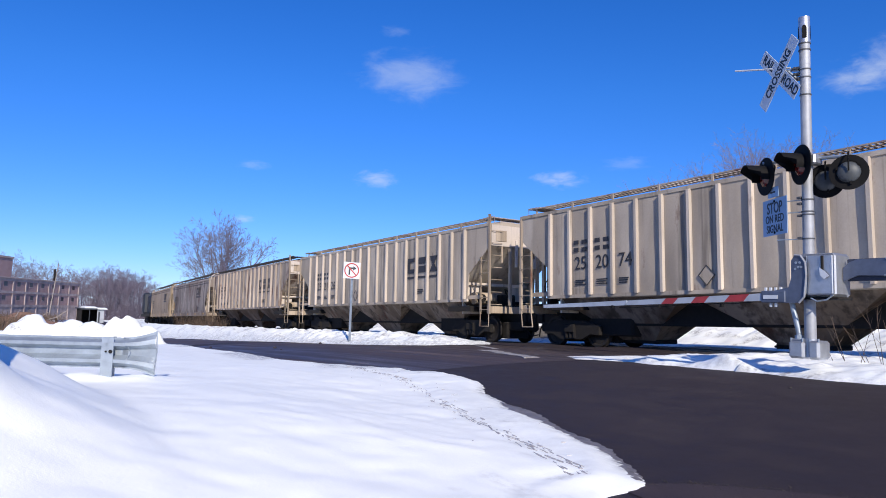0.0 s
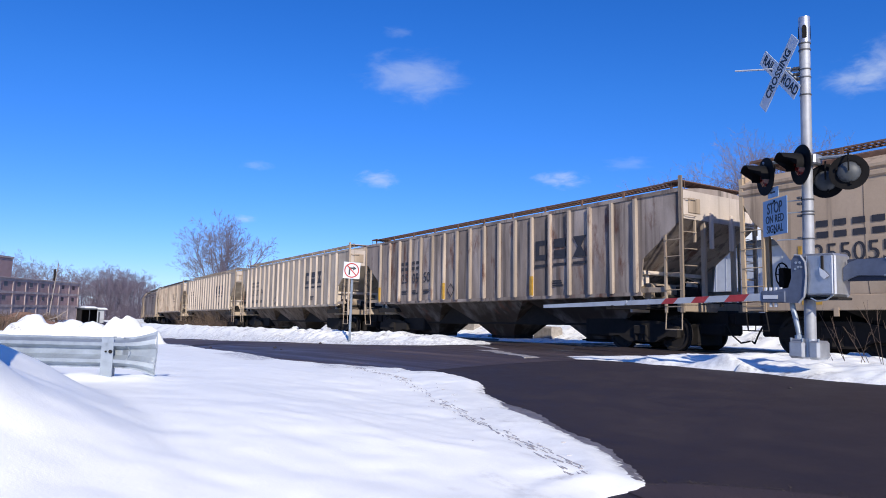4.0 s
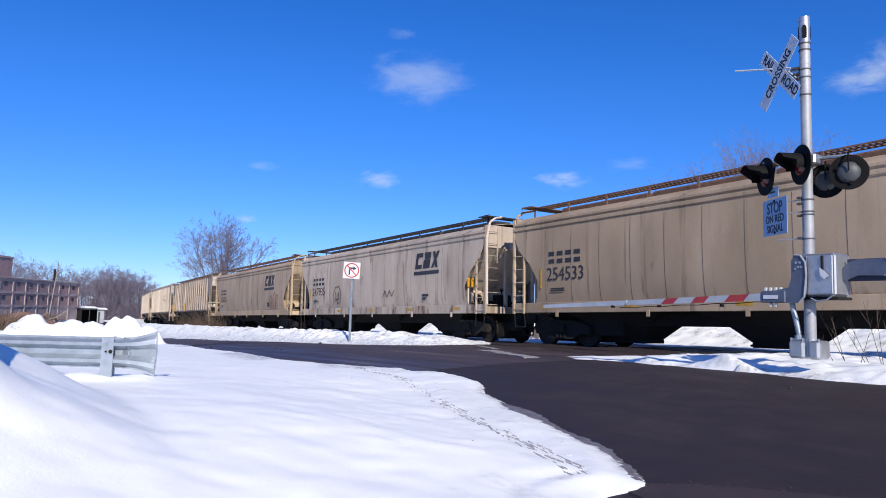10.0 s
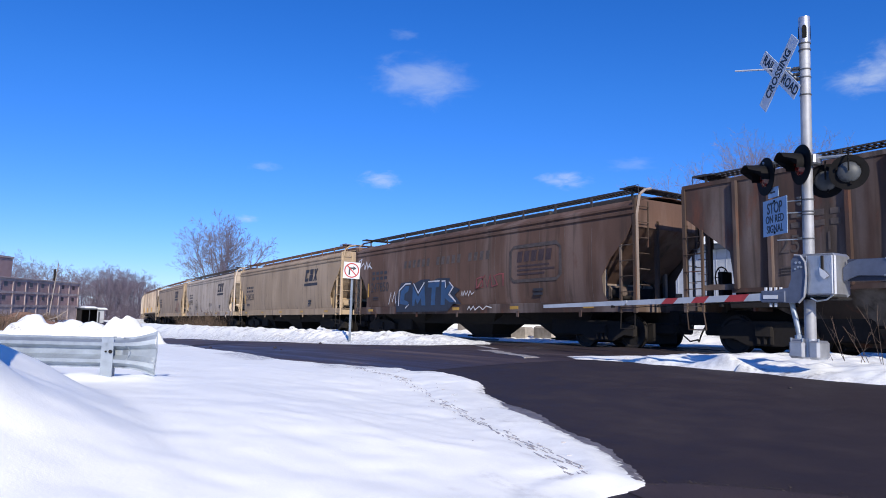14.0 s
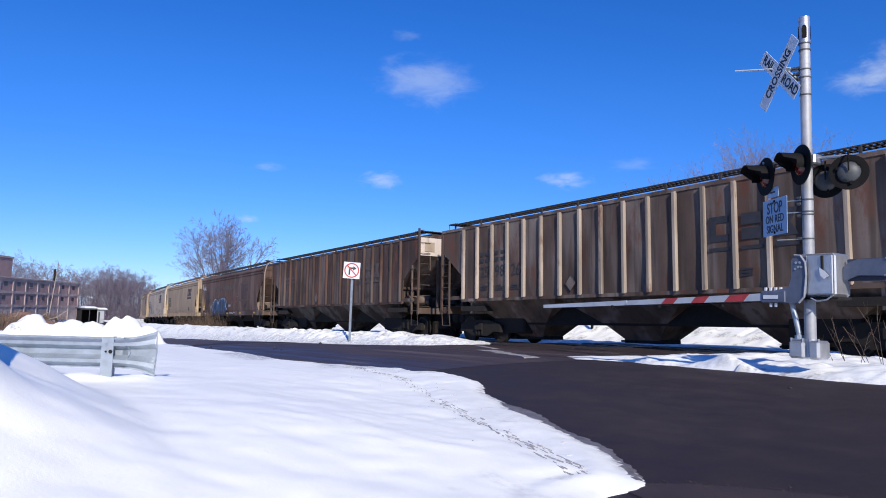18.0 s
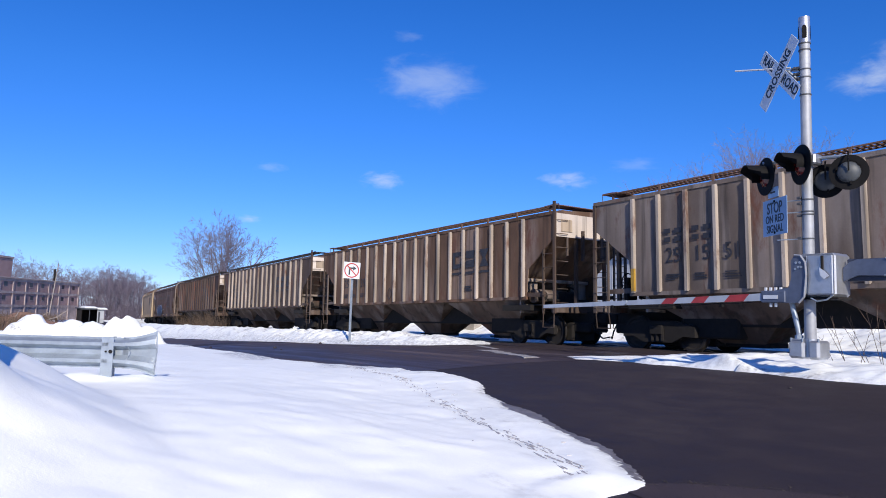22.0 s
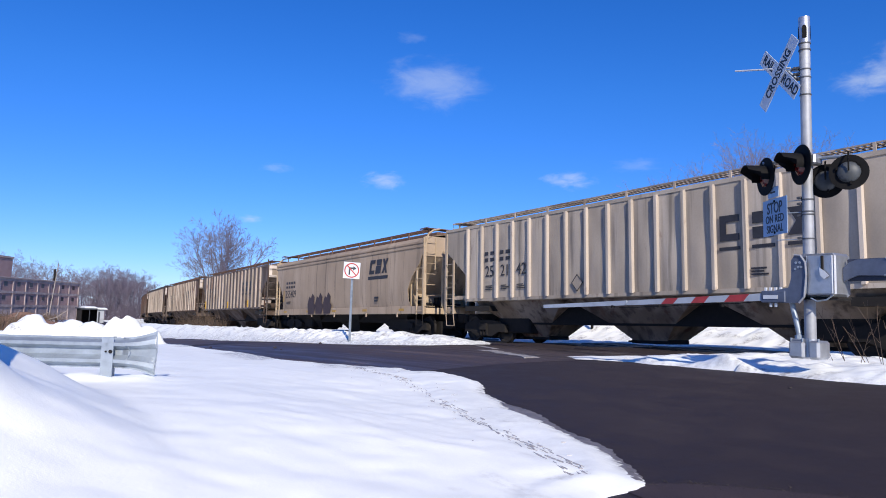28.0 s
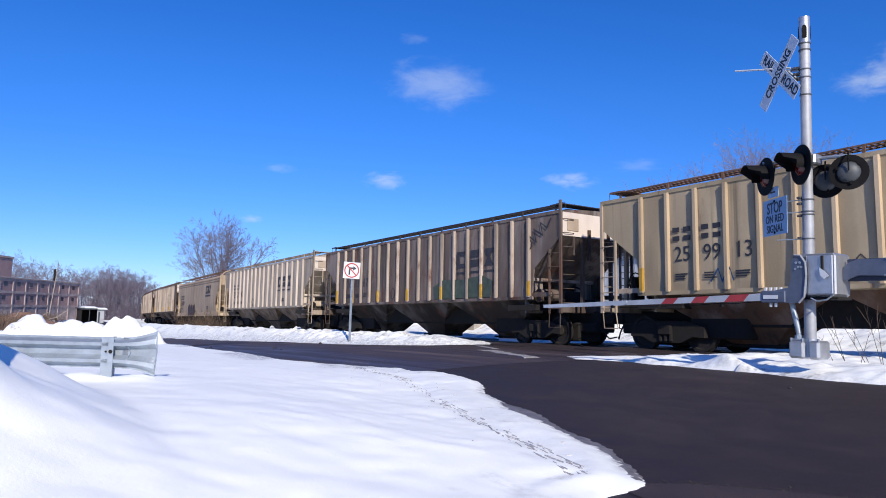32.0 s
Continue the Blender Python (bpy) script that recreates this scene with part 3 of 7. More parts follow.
for x, y, z, (a, l_, w_) in zip(fx, fy, fz, fw):
    c_, s_ = math.cos(a), math.sin(a)
    pts = [(x + c_ * u - s_ * v, y + s_ * u + c_ * v) for u, v in ((-l_, 0), (-0.3 * l_, -w_), (0.6 * l_, -0.8 * w_), (l_, 0.2 * w_), (0.2 * l_, w_))]
    if float(depth_inside(VERGE, np.array([x]), np.array([y]))[0]) > 0.10:
        flecks.loft([[(px_, py_, z - 0.004) for px_, py_ in pts], [(px_, py_, z + 0.005) for px_, py_ in pts]])
tagged(part("snow_dirt", flecks, SNOWDIRT), "grey dirt flecks in a tyre print on the snow", "dirt", kind="stuff")
rngg = random.Random(17)
GRIT = plain("road_grit", (0.045, 0.037, 0.037), 0.9, 0, 30, 0.5, 0.2)
stones = Shape()
for k in range(420):
    t = rngg.random()
    q = min(4, int(t * 5))
    f = t * 5 - q
    x = edge_far[q][0] * (1 - f) + edge_far[q + 1][0] * f + rngg.gauss(0, 0.05)
    y = edge_far[q][1] * (1 - f) + edge_far[q + 1][1] * f + rngg.gauss(0, 0.045)
    r = 0.002 + 0.005 * rngg.random() ** 3
    z = float(lie(x, y)) + 0.003
    stones.loft([[(x + r * math.cos(a) * w, y + r * math.sin(a) * w, z + h) for a in (0.3, 1.5, 2.9, 4.1, 5.3)] for w, h in ((1.0, 0.0), (0.8, r * 0.7), (0.3, r))])
tagged(part("road_grit", stones, GRIT), "scattered grit and small stones on the asphalt", "grit", kind="stuff")
for k, (x, y, r) in enumerate(((-20.4, 7.5, 0.07), (-25.4, 6.95, 0.06), (-24.8, 10.9, 0.08), (-19.1, 7.2, 0.03), (-4.45, 7.75, 0.022), (-2.2, 5.4, 0.014))):
    rr = random.Random(40 + k)
    lump = Shape().loft([[(w * r * math.cos(a) * rr.uniform(0.8, 1.2), w * r * 0.8 * math.sin(a) * rr.uniform(0.8, 1.2), h * r) for a in [i * 0.785 for i in range(8)]] for w, h in ((0.9, 0.0), (1.0, 0.3), (0.75, 0.6), (0.25, 0.8))])
    tagged(part("dirt_clod", lump, GRIT, m=pose(x, y, float(lie(x, y)) + 0.004)), "dark frozen clod of dirt lying on the road", "dirt clod", "clods on the road")

# ---- rails and the level crossing ----
for u0, u1 in ((70, -8.9), (-17.6, -170)):
    bed = Shape()
    bed.loft([[track(u, a, b)[0] for a, b in ((-2.3, -0.30), (-1.7, -0.125), (3.3, -0.125), (3.9, -0.30))] for u in np.linspace(u0, u1, 40)])
    tagged(part("track_bed", bed, GRAVEL), "dark gravel ballast under the rails", "track bed", kind="structure")

for off in (-0.755, 0.755):
    s = Shape()
    us = [70 - 3 * k for k in range(75)]
    prof = [(-0.036, 0.0), (0.036, 0.0), (0.036, -0.035), (0.01, -0.05), (0.01, -0.13), (0.07, -0.15), (-0.07, -0.15), (-0.01, -0.13), (-0.01, -0.05), (-0.036, -0.035)]
    s.loft([[track(u, off + a, b + 0.004)[0] for a, b in prof] for u in us])
    rail = part("rail", s, RAILTOP)
    tagged(rail, "rusty steel rail with a worn running top", "rail", "rails of the track")
for k in range(26):
    u = -8.4 + k * 0.56
    p, a = track(u if k < 14 else -10.9 - k * 0.56, 0, -0.19)
    s = Shape().box(-0.11, 0.11, -1.25, 1.25, -0.09, 0.085, 0.01)
    tie = part("railway_tie", s, UNDER, None)
    tie.matrix_basis = pose(p.x, p.y, p.z - 0.0, 0, 0, math.degrees(a))
    tagged(tie, "dark timber railway tie half buried in snow", "railway tie", "ties of the track")
crossing = thing("level_crossing", "dark flush level crossing panels between the rails", "level crossing", kind="structure")
for x0, x1, y0, y1 in ((-16.9, -13.35, 13.0, 14.9), (-13.3, -9.6, 13.0, 14.9), (-16.9, -13.35, 15.25, 16.5), (-13.3, -9.6, 15.25, 16.5), (-16.9, -13.35, 16.85, 18.6), (-13.3, -9.6, 16.85, 18.6)):
    zc = GRADE * ((x0 + x1) / 2 + 12)
    s = Shape().box(x0, x1, y0, y1, zc - 0.25, zc + 0.012, 0.012)
    part("crossing_panel", s, ASPHALT, crossing)
for (ax, ay), (bx, by), w in (((-13.4, 10.15), (-10.1, 8.85), 0.42), ((-16.4, 12.2), (-13.9, 10.9), 0.22)):
    n = 10
    rings = []
    dx, dy = by - ay, ax - bx
    k = w / 2 / math.hypot(dx, dy)
    rag = random.Random(5)
    for i in range(n + 1):
        t = i / n
        x, y = ax + (bx - ax) * t, ay + (by - ay) * t
        j, q = (1 + rag.uniform(-0.5, 0.2)) * k, (1 + rag.uniform(-0.5, 0.2)) * k
        z = float(lie(x, y))
        rings.append([(x + dx * j, y + dy * j, z + 0.008), (x - dx * q, y - dy * q, z + 0.008), (x - dx * q, y - dy * q, z - 0.05), (x + dx * j, y + dy * j, z - 0.05)])
    line = part("road_marking", Shape().loft(rings), plain("worn_road_paint", (0.36, 0.34, 0.33), 0.8, 0, 14, 0.5, 0.1))
    tagged(line, "worn pale stop line on wet asphalt", "road marking")


# ---- the crossing signal ----
MX, MY = -4.89, 9.01
FACE1 = Vector((-0.566, -0.824, 0)).normalized()
FACE2 = Vector((-0.42, 0.907, 0)).normalized()


def facing(x, y, z, n):
    """A pose whose -y side looks along n."""
    return Matrix.Translation((x, y, z)) @ Matrix.Rotation(math.atan2(n.x, -n.y), 4, "Z")


BANDS = plain("dark_zinc_band", (0.10, 0.105, 0.12), 0.6, 0.3, 8, 0.3, 0.03)
mast = thing("crossing_signal", "grey steel railroad crossing mast with crossbuck, black lamps and lowered gate", "crossing signal", pose(MX, MY, 0.40))
s = Shape().tube((0, 0, 0.1), (0, 0, 3.9), 0.073, 0.066, 20).tube((0, 0, 3.9), (0, 0, 4.30), 0.068, 0.068, 20)
part("mast", s, GALV, mast, "grey galvanized steel tube", True)
s = Shape().tube((0, 0, 4.20), (0, 0, 4.565), 0.073, 0.073, 20).tube((0, 0, 4.565), (0, 0, 4.57), 0.067, 0.055, 20)
cap = part("mast_top", s, ALU, mast, "slotted aluminium mast top", True)
for a in (-150, -60, 30, 120):
    n = Vector((math.cos(radians(a)), math.sin(radians(a)), 0))
    u = Vector((-n.y, n.x, 0))
    pts = [(-0.028, 4.26), (0.028, 4.26), (0.03, 4.41), (0.018, 4.44), (-0.018, 4.44), (-0.03, 4.41)]
    s = Shape().loft([[n * 0.0725 + u * a_ * (1 - 0.0) + Vector((0, 0, b_)) for a_, b_ in pts], [n * 0.0752 + u * a_ * 0.95 + Vector((0, 0, b_)) for a_, b_ in pts]])
    part("slot", s, BLACK, cap, "dark slot")
for z, r in ((4.19, 0.077), (4.10, 0.077), (3.83, 0.074), (3.72, 0.074), (3.48, 0.074), (2.06, 0.08), (1.90, 0.08), (1.86, 0.08), (1.54, 0.08)):
    part("clamp_band", Shape().tube((0, 0, z), (0, 0, z + 0.016), r, r, 18), BANDS, mast, "", True)
# junction base
s = Shape().box(-0.22, -0.01, -0.15, 0.15, -0.02, 0.21, 0.03)
base = part("junction_base", s, ALU, mast, "cast aluminium base box")
part("base_cover", Shape().box(0.03, 0.18, -0.14, 0.15, -0.02, 0.22, 0.03), ALU, base)
part("base_collar", Shape().tube((0, 0, 0.0), (0, 0, 0.24), 0.10, 0.092, 16), ALU, base, "", True)
part("base_lid", Shape().box(-0.20, -0.03, -0.13, 0.13, 0.21, 0.235, 0.01), ALU, base)
for x, y in ((-0.19, -0.12), (-0.04, -0.12), (0.05, -0.11), (0.16, -0.11)):
    part("bolt", Shape().tube((x, y, 0.19), (x, y, 0.245), 0.014, 0.014, 6), GALV_DULL, base)
s = Shape().pipe([(-0.14, -0.02, 0.2), (-0.14, -0.02, 0.30), (-0.15, -0.02, 0.36), (-0.2, -0.04, 0.62), (-0.22, -0.05, 0.78)], 0.035, 10)
s.tube((-0.14, -0.02, 0.2), (-0.14, -0.02, 0.28), 0.055, 0.055, 8)
part("conduit", s, GALV_DULL, mast, "flexible grey conduit", True)
# gate mechanism
s = Shape().box(-0.06, 0.41, -0.16, 0.24, 0.78, 1.335, 0.035)
mech = part("gate_mechanism", s, ALU, mast, "bare metal gate mechanism box")
part("mechanism_cover", Shape().box(0.06, 0.405, -0.185, -0.16, 0.80, 1.32, 0.02), ALU, mech, "brushed metal cover")
part("hasp", Shape().box(0.255, 0.285, -0.205, -0.185, 1.10, 1.30, 0.006), UNDER, mech, "black hasp")
part("padlock_tag", Shape().prism([(0.24, 1.15), (0.31, 1.10), (0.36, 1.04), (0.30, 1.0), (0.25, 1.05)], -0.212, -0.206), SIGNWHITE, mech, "white paper tag")
part("mechanism_rail", Shape().box(-0.03, 0.44, -0.15, 0.2, 0.745, 0.78, 0.01), UNDER, mech)
part("handle", Shape().pipe([(0.12, -0.19, 0.76), (0.2, -0.2, 0.72), (0.32, -0.2, 0.74), (0.40, -0.19, 0.80)], 0.01, 6), GALV_DULL, mech)
pts = [(-0.46, 0.70), (-0.12, 0.70), (-0.05, 0.78), (-0.02, 1.05), (-0.03, 1.22), (-0.09, 1.31), (-0.17, 1.32), (-0.22, 1.25), (-0.22, 1.02), (-0.26, 0.90), (-0.46, 0.86)]
arm_b = part("arm_bracket", Shape().prism(pts, -0.22, -0.20), BLUEGREY, mast, "blue grey steel gate bracket", m=pose(0.10, 0, 0))
rim = Shape().pipe([(x, -0.225, z) for x, z in pts[1:7]], 0.014, 6)
part("bracket_rim", rim, GALV, arm_b)
for x, z in ((-0.10, 1.22), (-0.15, 1.22), (-0.12, 1.16), (-0.08, 1.16), (-0.16, 1.14)):
    part("bolt", Shape().disc((x, -0.22, z), (0, -1, 0), 0.016, 0.012, 8), GALV_DULL, arm_b)
pts = [(0.42, 1.03), (0.50, 1.10), (0.60, 1.13), (0.92, 1.13), (0.98, 1.11), (1.02, 1.05), (1.02, 0.99), (0.97, 0.93), (0.90, 0.92), (0.60, 0.93), (0.42, 0.86)]
pts = [(x, z + 0.12) for x, z in pts]
NAVY = plain("navy_steel", (0.035, 0.045, 0.08), 0.6, 0.1, 8, 0.3, 0.03)
cw = part("counterweight_arm", Shape().prism(pts, 0.02, 0.05), BLUEGREY, mast, "blue grey counterweight arm")
part("arm_flange", Shape().pipe([(x, 0.015, z) for x, z in pts[3:9]], 0.012, 6), GALV_DULL, cw)
part("arm_plate", Shape().box(0.45, 1.15, 0.06, 0.10, 0.98, 1.26, 0.01), NAVY, cw, "dark blue steel weight")
# gate arm
s = Shape()
part("arm_socket", Shape().box(-0.54, -0.2, -0.235, -0.16, 0.70, 0.86, 0.012), BLUEGREY, mast, "blue grey arm socket")
part("socket_label", Shape().box(-0.5, -0.3, -0.245, -0.237, 0.75, 0.80), SIGNWHITE, mast, "pale makers plate")
for k in range(4):
    part("socket_bolt", Shape().box(-0.5 + k * 0.07, -0.475 + k * 0.07, -0.21, -0.18, 0.86, 0.905), SIGNWHITE, mast)
    if k in (1, 2):
        part("socket_bolt", Shape().box(-0.5 + k * 0.07, -0.475 + k * 0.07, -0.21, -0.18, 0.645, 0.70), SIGNWHITE, mast)
gate = part("gate_arm", Shape().box(-0.40, -0.38, -0.2, -0.19, 0.76, 0.78), GATEWHITE, mast, "tapered red and white striped gate arm")
X_END, X_ROOT = -4.91, -0.36
cuts = [X_ROOT, -0.76, -1.06, -1.39, -1.62, -1.93, -2.16, -2.9, -3.6, -4.3, X_END]
for k, (a, b) in enumerate(zip(cuts[:-1], cuts[1:])):
    hh = lambda x: 0.052 - 0.022 * (X_ROOT - x) / (X_ROOT - X_END)
    zz = lambda x: 0.782 - 0.17 * (X_ROOT - x) / (X_ROOT - X_END)
    lean = 0.045 if k < 7 else 0.0
    s = Shape().loft([[(x + lean * (1 if z > 0 else -1) * (0 if x in (X_ROOT, X_END) else 1), y, zz(x) + z * hh(x)) for y, z in ((-0.225, -1), (-0.195, -1), (-0.195, 1), (-0.225, 1))] for x in (a, b)])
    part("stripe", s, GATERED if k in (1, 3, 5) else GATEWHITE, gate, "red reflective stripe" if k in (1, 3, 5) else "")
for x in (-1.15, -2.25, -3.2):
    part("arm_lamp", Shape().tube((x, -0.21, 0.695 - 0.016 * (-x)), (x, -0.21, 0.655 - 0.016 * (-x)), 0.03, 0.035, 10), BLACK, gate, "small dark gate lamp")
part("arm_cable", Shape().pipe([(X_ROOT - 0.3 * k, -0.21, 0.71 - 0.0125 * k + 0.012 * (k % 2)) for k in range(10)], 0.006, 5), BLACK, gate)
# crossarm and lamps
part("lamp_crossarm", Shape().tube((-0.62, 0, 2.66), (0.55, 0.05, 2.58), 0.024, 0.024, 8), GALV_DULL, mast, "", True)
part("lamp_junction_box", Shape().box(-0.02, 0.16, -0.10, 0.10, 2.52, 2.66, 0.02), ALU, mast)


HOUSING = plain("dull_grey_housing", (0.075, 0.085, 0.095), 0.55, 0.2, 9, 0.25, 0.04)


def signal_lamp(x, z, n, y=0.0, size=0.265):
    """A flashing lamp: black target disc, hood and housing; n is the way it shines."""
    lamp = part("flashing_lamp", Shape().disc((0, -0.012, 0), (0, 1, 0), size, 0.012, 36), BLACK, mast, "black round target with hood",
                m=Matrix.Translation((x, y, z)) @ Matrix.Rotation(math.atan2(n.x, -n.y), 4, "Z"))
    k = 18
    rings = []
    for yy, r in ((0.0, 0.15), (-0.12, 0.152), (-0.30, 0.155)):
        rings.append([(r * math.cos(t), yy, r * math.sin(t)) for t in [radians(-25 + 230 * i / (k - 1)) for i in range(k)]] +
                     [((r - 0.008) * math.cos(t), yy, (r - 0.008) * math.sin(t)) for t in [radians(205 - 230 * i / (k - 1)) for i in range(k)]])
    cut = [[(p[0], p[1] if p[2] > 0.05 else p[1] * 0.45, p[2]) for p in r] for r in rings]
    part("hood", Shape().loft(cut), BLACK, lamp, "black steel hood", True)
    part("lens", Shape().loft([[(0.145 * c, -0.016, 0.145 * q) for c, q in [(math.cos(a * math.pi / 12), math.sin(a * math.pi / 12)) for a in range(24)]],
                               [(0.09 * c, -0.05, 0.09 * q) for c, q in [(math.cos(a * math.pi / 12), math.sin(a * math.pi / 12)) for a in range(24)]]]), LENS, lamp, "unlit red lens", True)
    dome = []
    for q in range(6):
        t = q / 5 * math.pi / 2
        dome.append([(0.135 * math.cos(t) * math.cos(a) + 1e-4 * math.cos(a), 0.005 + 0.075 * math.sin(t), 0.135 * math.cos(t) * math.sin(a) + 1e-4 * math.sin(a)) for a in [i * math.pi / 12 for i in range(24)]])
    part("housing", Shape().loft(dome), HOUSING, lamp, "grey domed lamp housing", True)
    for a in (20, 140, 260):
        c, q = math.cos(radians(a)), math.sin(radians(a))
        part("latch", Shape().box(0.14 * c - 0.012, 0.14 * c + 0.012, 0.004, 0.035, 0.14 * q - 0.02, 0.14 * q + 0.02), BLACK, lamp)
    part("lamp_bracket", Shape().pipe([(0, 0.10, 0.0), (0, 0.13, 0.14), (0, 0.06, 0.24), (0, 0.0, 0.26)], 0.011, 6), BLACK, lamp)


signal_lamp(-0.57, 2.46, FACE1, -0.02)
signal_lamp(0.0, 2.52, FACE1, -0.14)
signal_lamp(0.53, 2.36, FACE2, 0.0, 0.225)
signal_lamp(0.18, 2.31, FACE2, 0.12, 0.225)

# crossbuck, stop sign and small plate
turn1 = math.degrees(math.atan2(-0.50, 0.866))
for roll, words, y, nm in ((45, "RAIL  ROAD", 0.012, "crossbuck_blade"), (-45, "CROSSING", -0.0, "crossbuck_blade")):
    blade = part(nm, Shape().box(-0.535, 0.535, -0.003, 0.003, -0.105, 0.105), SIGNWHITE, mast, "white blade with black letters",
                 m=pose(-0.34, -0.06, 3.86, 0, 0, -26) @ pose(0, y, 0, 0, roll, 0))
    for word, at in ((words, 0.0),) if words == "CROSSING" else (("RAIL", -0.325), ("ROAD", 0.325)):
        part("letters", lettering(word, 0.178, 0.003, 0, 0.85, 0.022), SIGNBLACK, blade, "black capital letters", m=pose(at, -0.0055, 0))
part("sign_bracket", Shape().pipe([(0, 0, 3.73), (-0.1, -0.03, 3.74), (-0.2, -0.05, 3.86)], 0.018, 6).tube((0, 0, 3.83), (-0.3, -0.05, 3.9), 0.014, 0.014, 6), GALV_DULL, mast)
for z in (3.735, 3.80, 3.88):
    part("clamp", Shape().box(-0.17, -0.06, -0.05, 0.03, z - 0.018, z + 0.018, 0.006).tube((-0.11, -0.075, z), (-0.11, -0.04, z), 0.016, 0.016, 6), BANDS, mast, "dark bolted clamp")
for z in (1.86, 2.02, 2.10, 1.56):
    part("clamp", Shape().box(-0.12, -0.06, -0.06, 0.0, z - 0.016, z + 0.016, 0.005), BANDS, mast, "dark bolted clamp")
part("side_rod", Shape().tube((-0.2, 0, 3.92), (-1.05, 0.02, 4.12), 0.014, 0.012, 6), SIGNWHITE, mast, "thin pale rod")
stop = part("stop_sign", Shape().box(-0.30, 0.30, -0.003, 0.003, -0.25, 0.25), SIGNBLUE, mast, "pale blue plate reading STOP ON RED SIGNAL", m=pose(-0.40, -0.10, 1.87, 0, 0, turn1))
for words, z, sz, sq in (("STOP", 0.12, 0.215, 0.74), ("ON RED", -0.03, 0.150, 0.82), ("SIGNAL", -0.165, 0.150, 0.82)):
    part("letters", lettering(words, sz, 0.003, 0, sq, 0.016), SIGNBLACK, stop, "dark capital letters", m=pose(0, -0.0055, z))
for z in (0.215, -0.215):
    part("bolt", Shape().disc((0, -0.003, z), (0, -1, 0), 0.018, 0.01, 8), BLACK, stop)
plate = part("number_plate", Shape().box(-0.13, 0.13, -0.003, 0.003, -0.07, 0.07), SIGNBLUE, mast, "small blank blue plate", m=pose(-0.42, -0.10, 2.21, 0, 0, turn1))
part("bar", Shape().box(-0.06, 0.06, -0.0065, -0.004, -0.012, 0.012), SIGNBLACK, plate)
for z in (1.91, 2.07, 1.55):
    part("sign_arm", Shape().pipe([(-0.08, -0.02, z), (-0.38, -0.085, z)], 0.008, 5), GALV_DULL, mast)

# ---- the no right turn sign ----
sx, sy = -23.35, 11.42
post = thing("turn_ban_sign", "white no-turn sign with black arrow on a thin steel post", "road sign", pose(sx, sy, -0.5))
part("post", Shape().box(-0.04, 0.04, -0.02, 0.02, 0.0, 2.55).box(-0.015, 0.015, -0.045, -0.02, 0.0, 2.55), GALV_DULL, post, "", m=pose(0, 0, 0, 0, 0.4, 40))
toward = (EYE - Vector((sx, sy, EYE.z))).normalized()
pl = part("sign_plate", Shape().box(-0.305, 0.305, -0.003, 0.003, -0.305, 0.305), SIGNWHITE, post, "white square plate", m=facing(0.09, -0.06, 2.80, toward) @ pose(0, 0, 0, 0, 2.5, 0))
ring = []
for r, y in ((0.275, -0.004), (0.275, -0.007), (0.232, -0.007), (0.232, -0.004)):
    ring.append([(r * math.cos(a * math.pi / 20), y, r * math.sin(a * math.pi / 20)) for a in range(40)])
part("ring", Shape().loft(ring + ring[:1], False), SIGNRED, pl, "red ring")
part("arrow", Shape().prism([(-0.11, -0.17), (-0.05, -0.17), (-0.05, 0.05), (0.05, 0.05), (0.05, -0.0), (0.17, 0.08), (0.05, 0.16), (0.05, 0.11), (-0.11, 0.11)], -0.008, -0.004), SIGNBLACK, pl, "black turn arrow")
part("slash", Shape().prism([(-0.18, 0.15), (-0.15, 0.18), (0.18, -0.15), (0.15, -0.18)], -0.012, -0.009), SIGNRED, pl, "red slash")

# ---- the guardrail ----
guard = thing("guardrail", "galvanized corrugated guardrail half buried in snow", "guardrail", Matrix.Translation((-8.36, 1.26, 0.485)) @ Matrix.Rotation(math.atan2(0.845, 0.535), 4, "Z"))
wave = [(0.0, 0.0), (0.0, -0.02), (-0.085, -0.055), (-0.085, -0.09), (-0.0, -0.13), (0.0, -0.19), (-0.085, -0.235), (-0.085, -0.27), (0.0, -0.31), (0.0, -0.33)]
back = [(y + 0.004, z) for y, z in reversed(wave)]


def beam(x0, x1, f0, f1, n=6):
    rings = []
    for k in range(n + 1):
        t = k / n
        x = x0 + (x1 - x0) * t
        f = f0 + (f1 - f0) * t * t
        rings.append([(x, y * (1 - 0.55 * (f - 1) / 0.5) - 0.045, -0.155 + (z + 0.155) * f) for y, z in wave] + [(x, y * (1 - 0.55 * (f - 1) / 0.5) - 0.041, -0.155 + (z + 0.155) * f) for y, z in reversed(wave)])
    return Shape().loft(rings)


part("beam", beam(-14, 0.16, 1, 1, 4), GALV_DULL, guard, "long corrugated steel beam")
endp = part("end_piece", beam(0.10, 0.46, 1.02, 1.52, 8), GALV_DULL, guard, "flared fishtail end piece")
part("lip", Shape().pipe([(0.463, -0.05, 0.08), (0.475, -0.055, -0.15), (0.455, -0.05, -0.39)], 0.008, 5), GALV_DULL, endp)
for k in range(8):
    x = -0.02 - 1.9 * k
    p = part("post", Shape().box(x - 0.075, x - 0.02, -0.13, -0.10, -1.1, 0.005).box(x - 0.02, x + 0.0, -0.13, 0.06, -1.1, 0.005).box(x, x + 0.055, -0.135, -0.12, -1.1, 0.005), GALV_DULL, guard, "steel post")
    for bx, r in ((x - 0.02, 0.010), (x + 0.03, 0.02)):
        part("bolt", Shape().disc((bx, -0.135, -0.15), (0, -1, 0), r, 0.014, 8), UNDER, p)
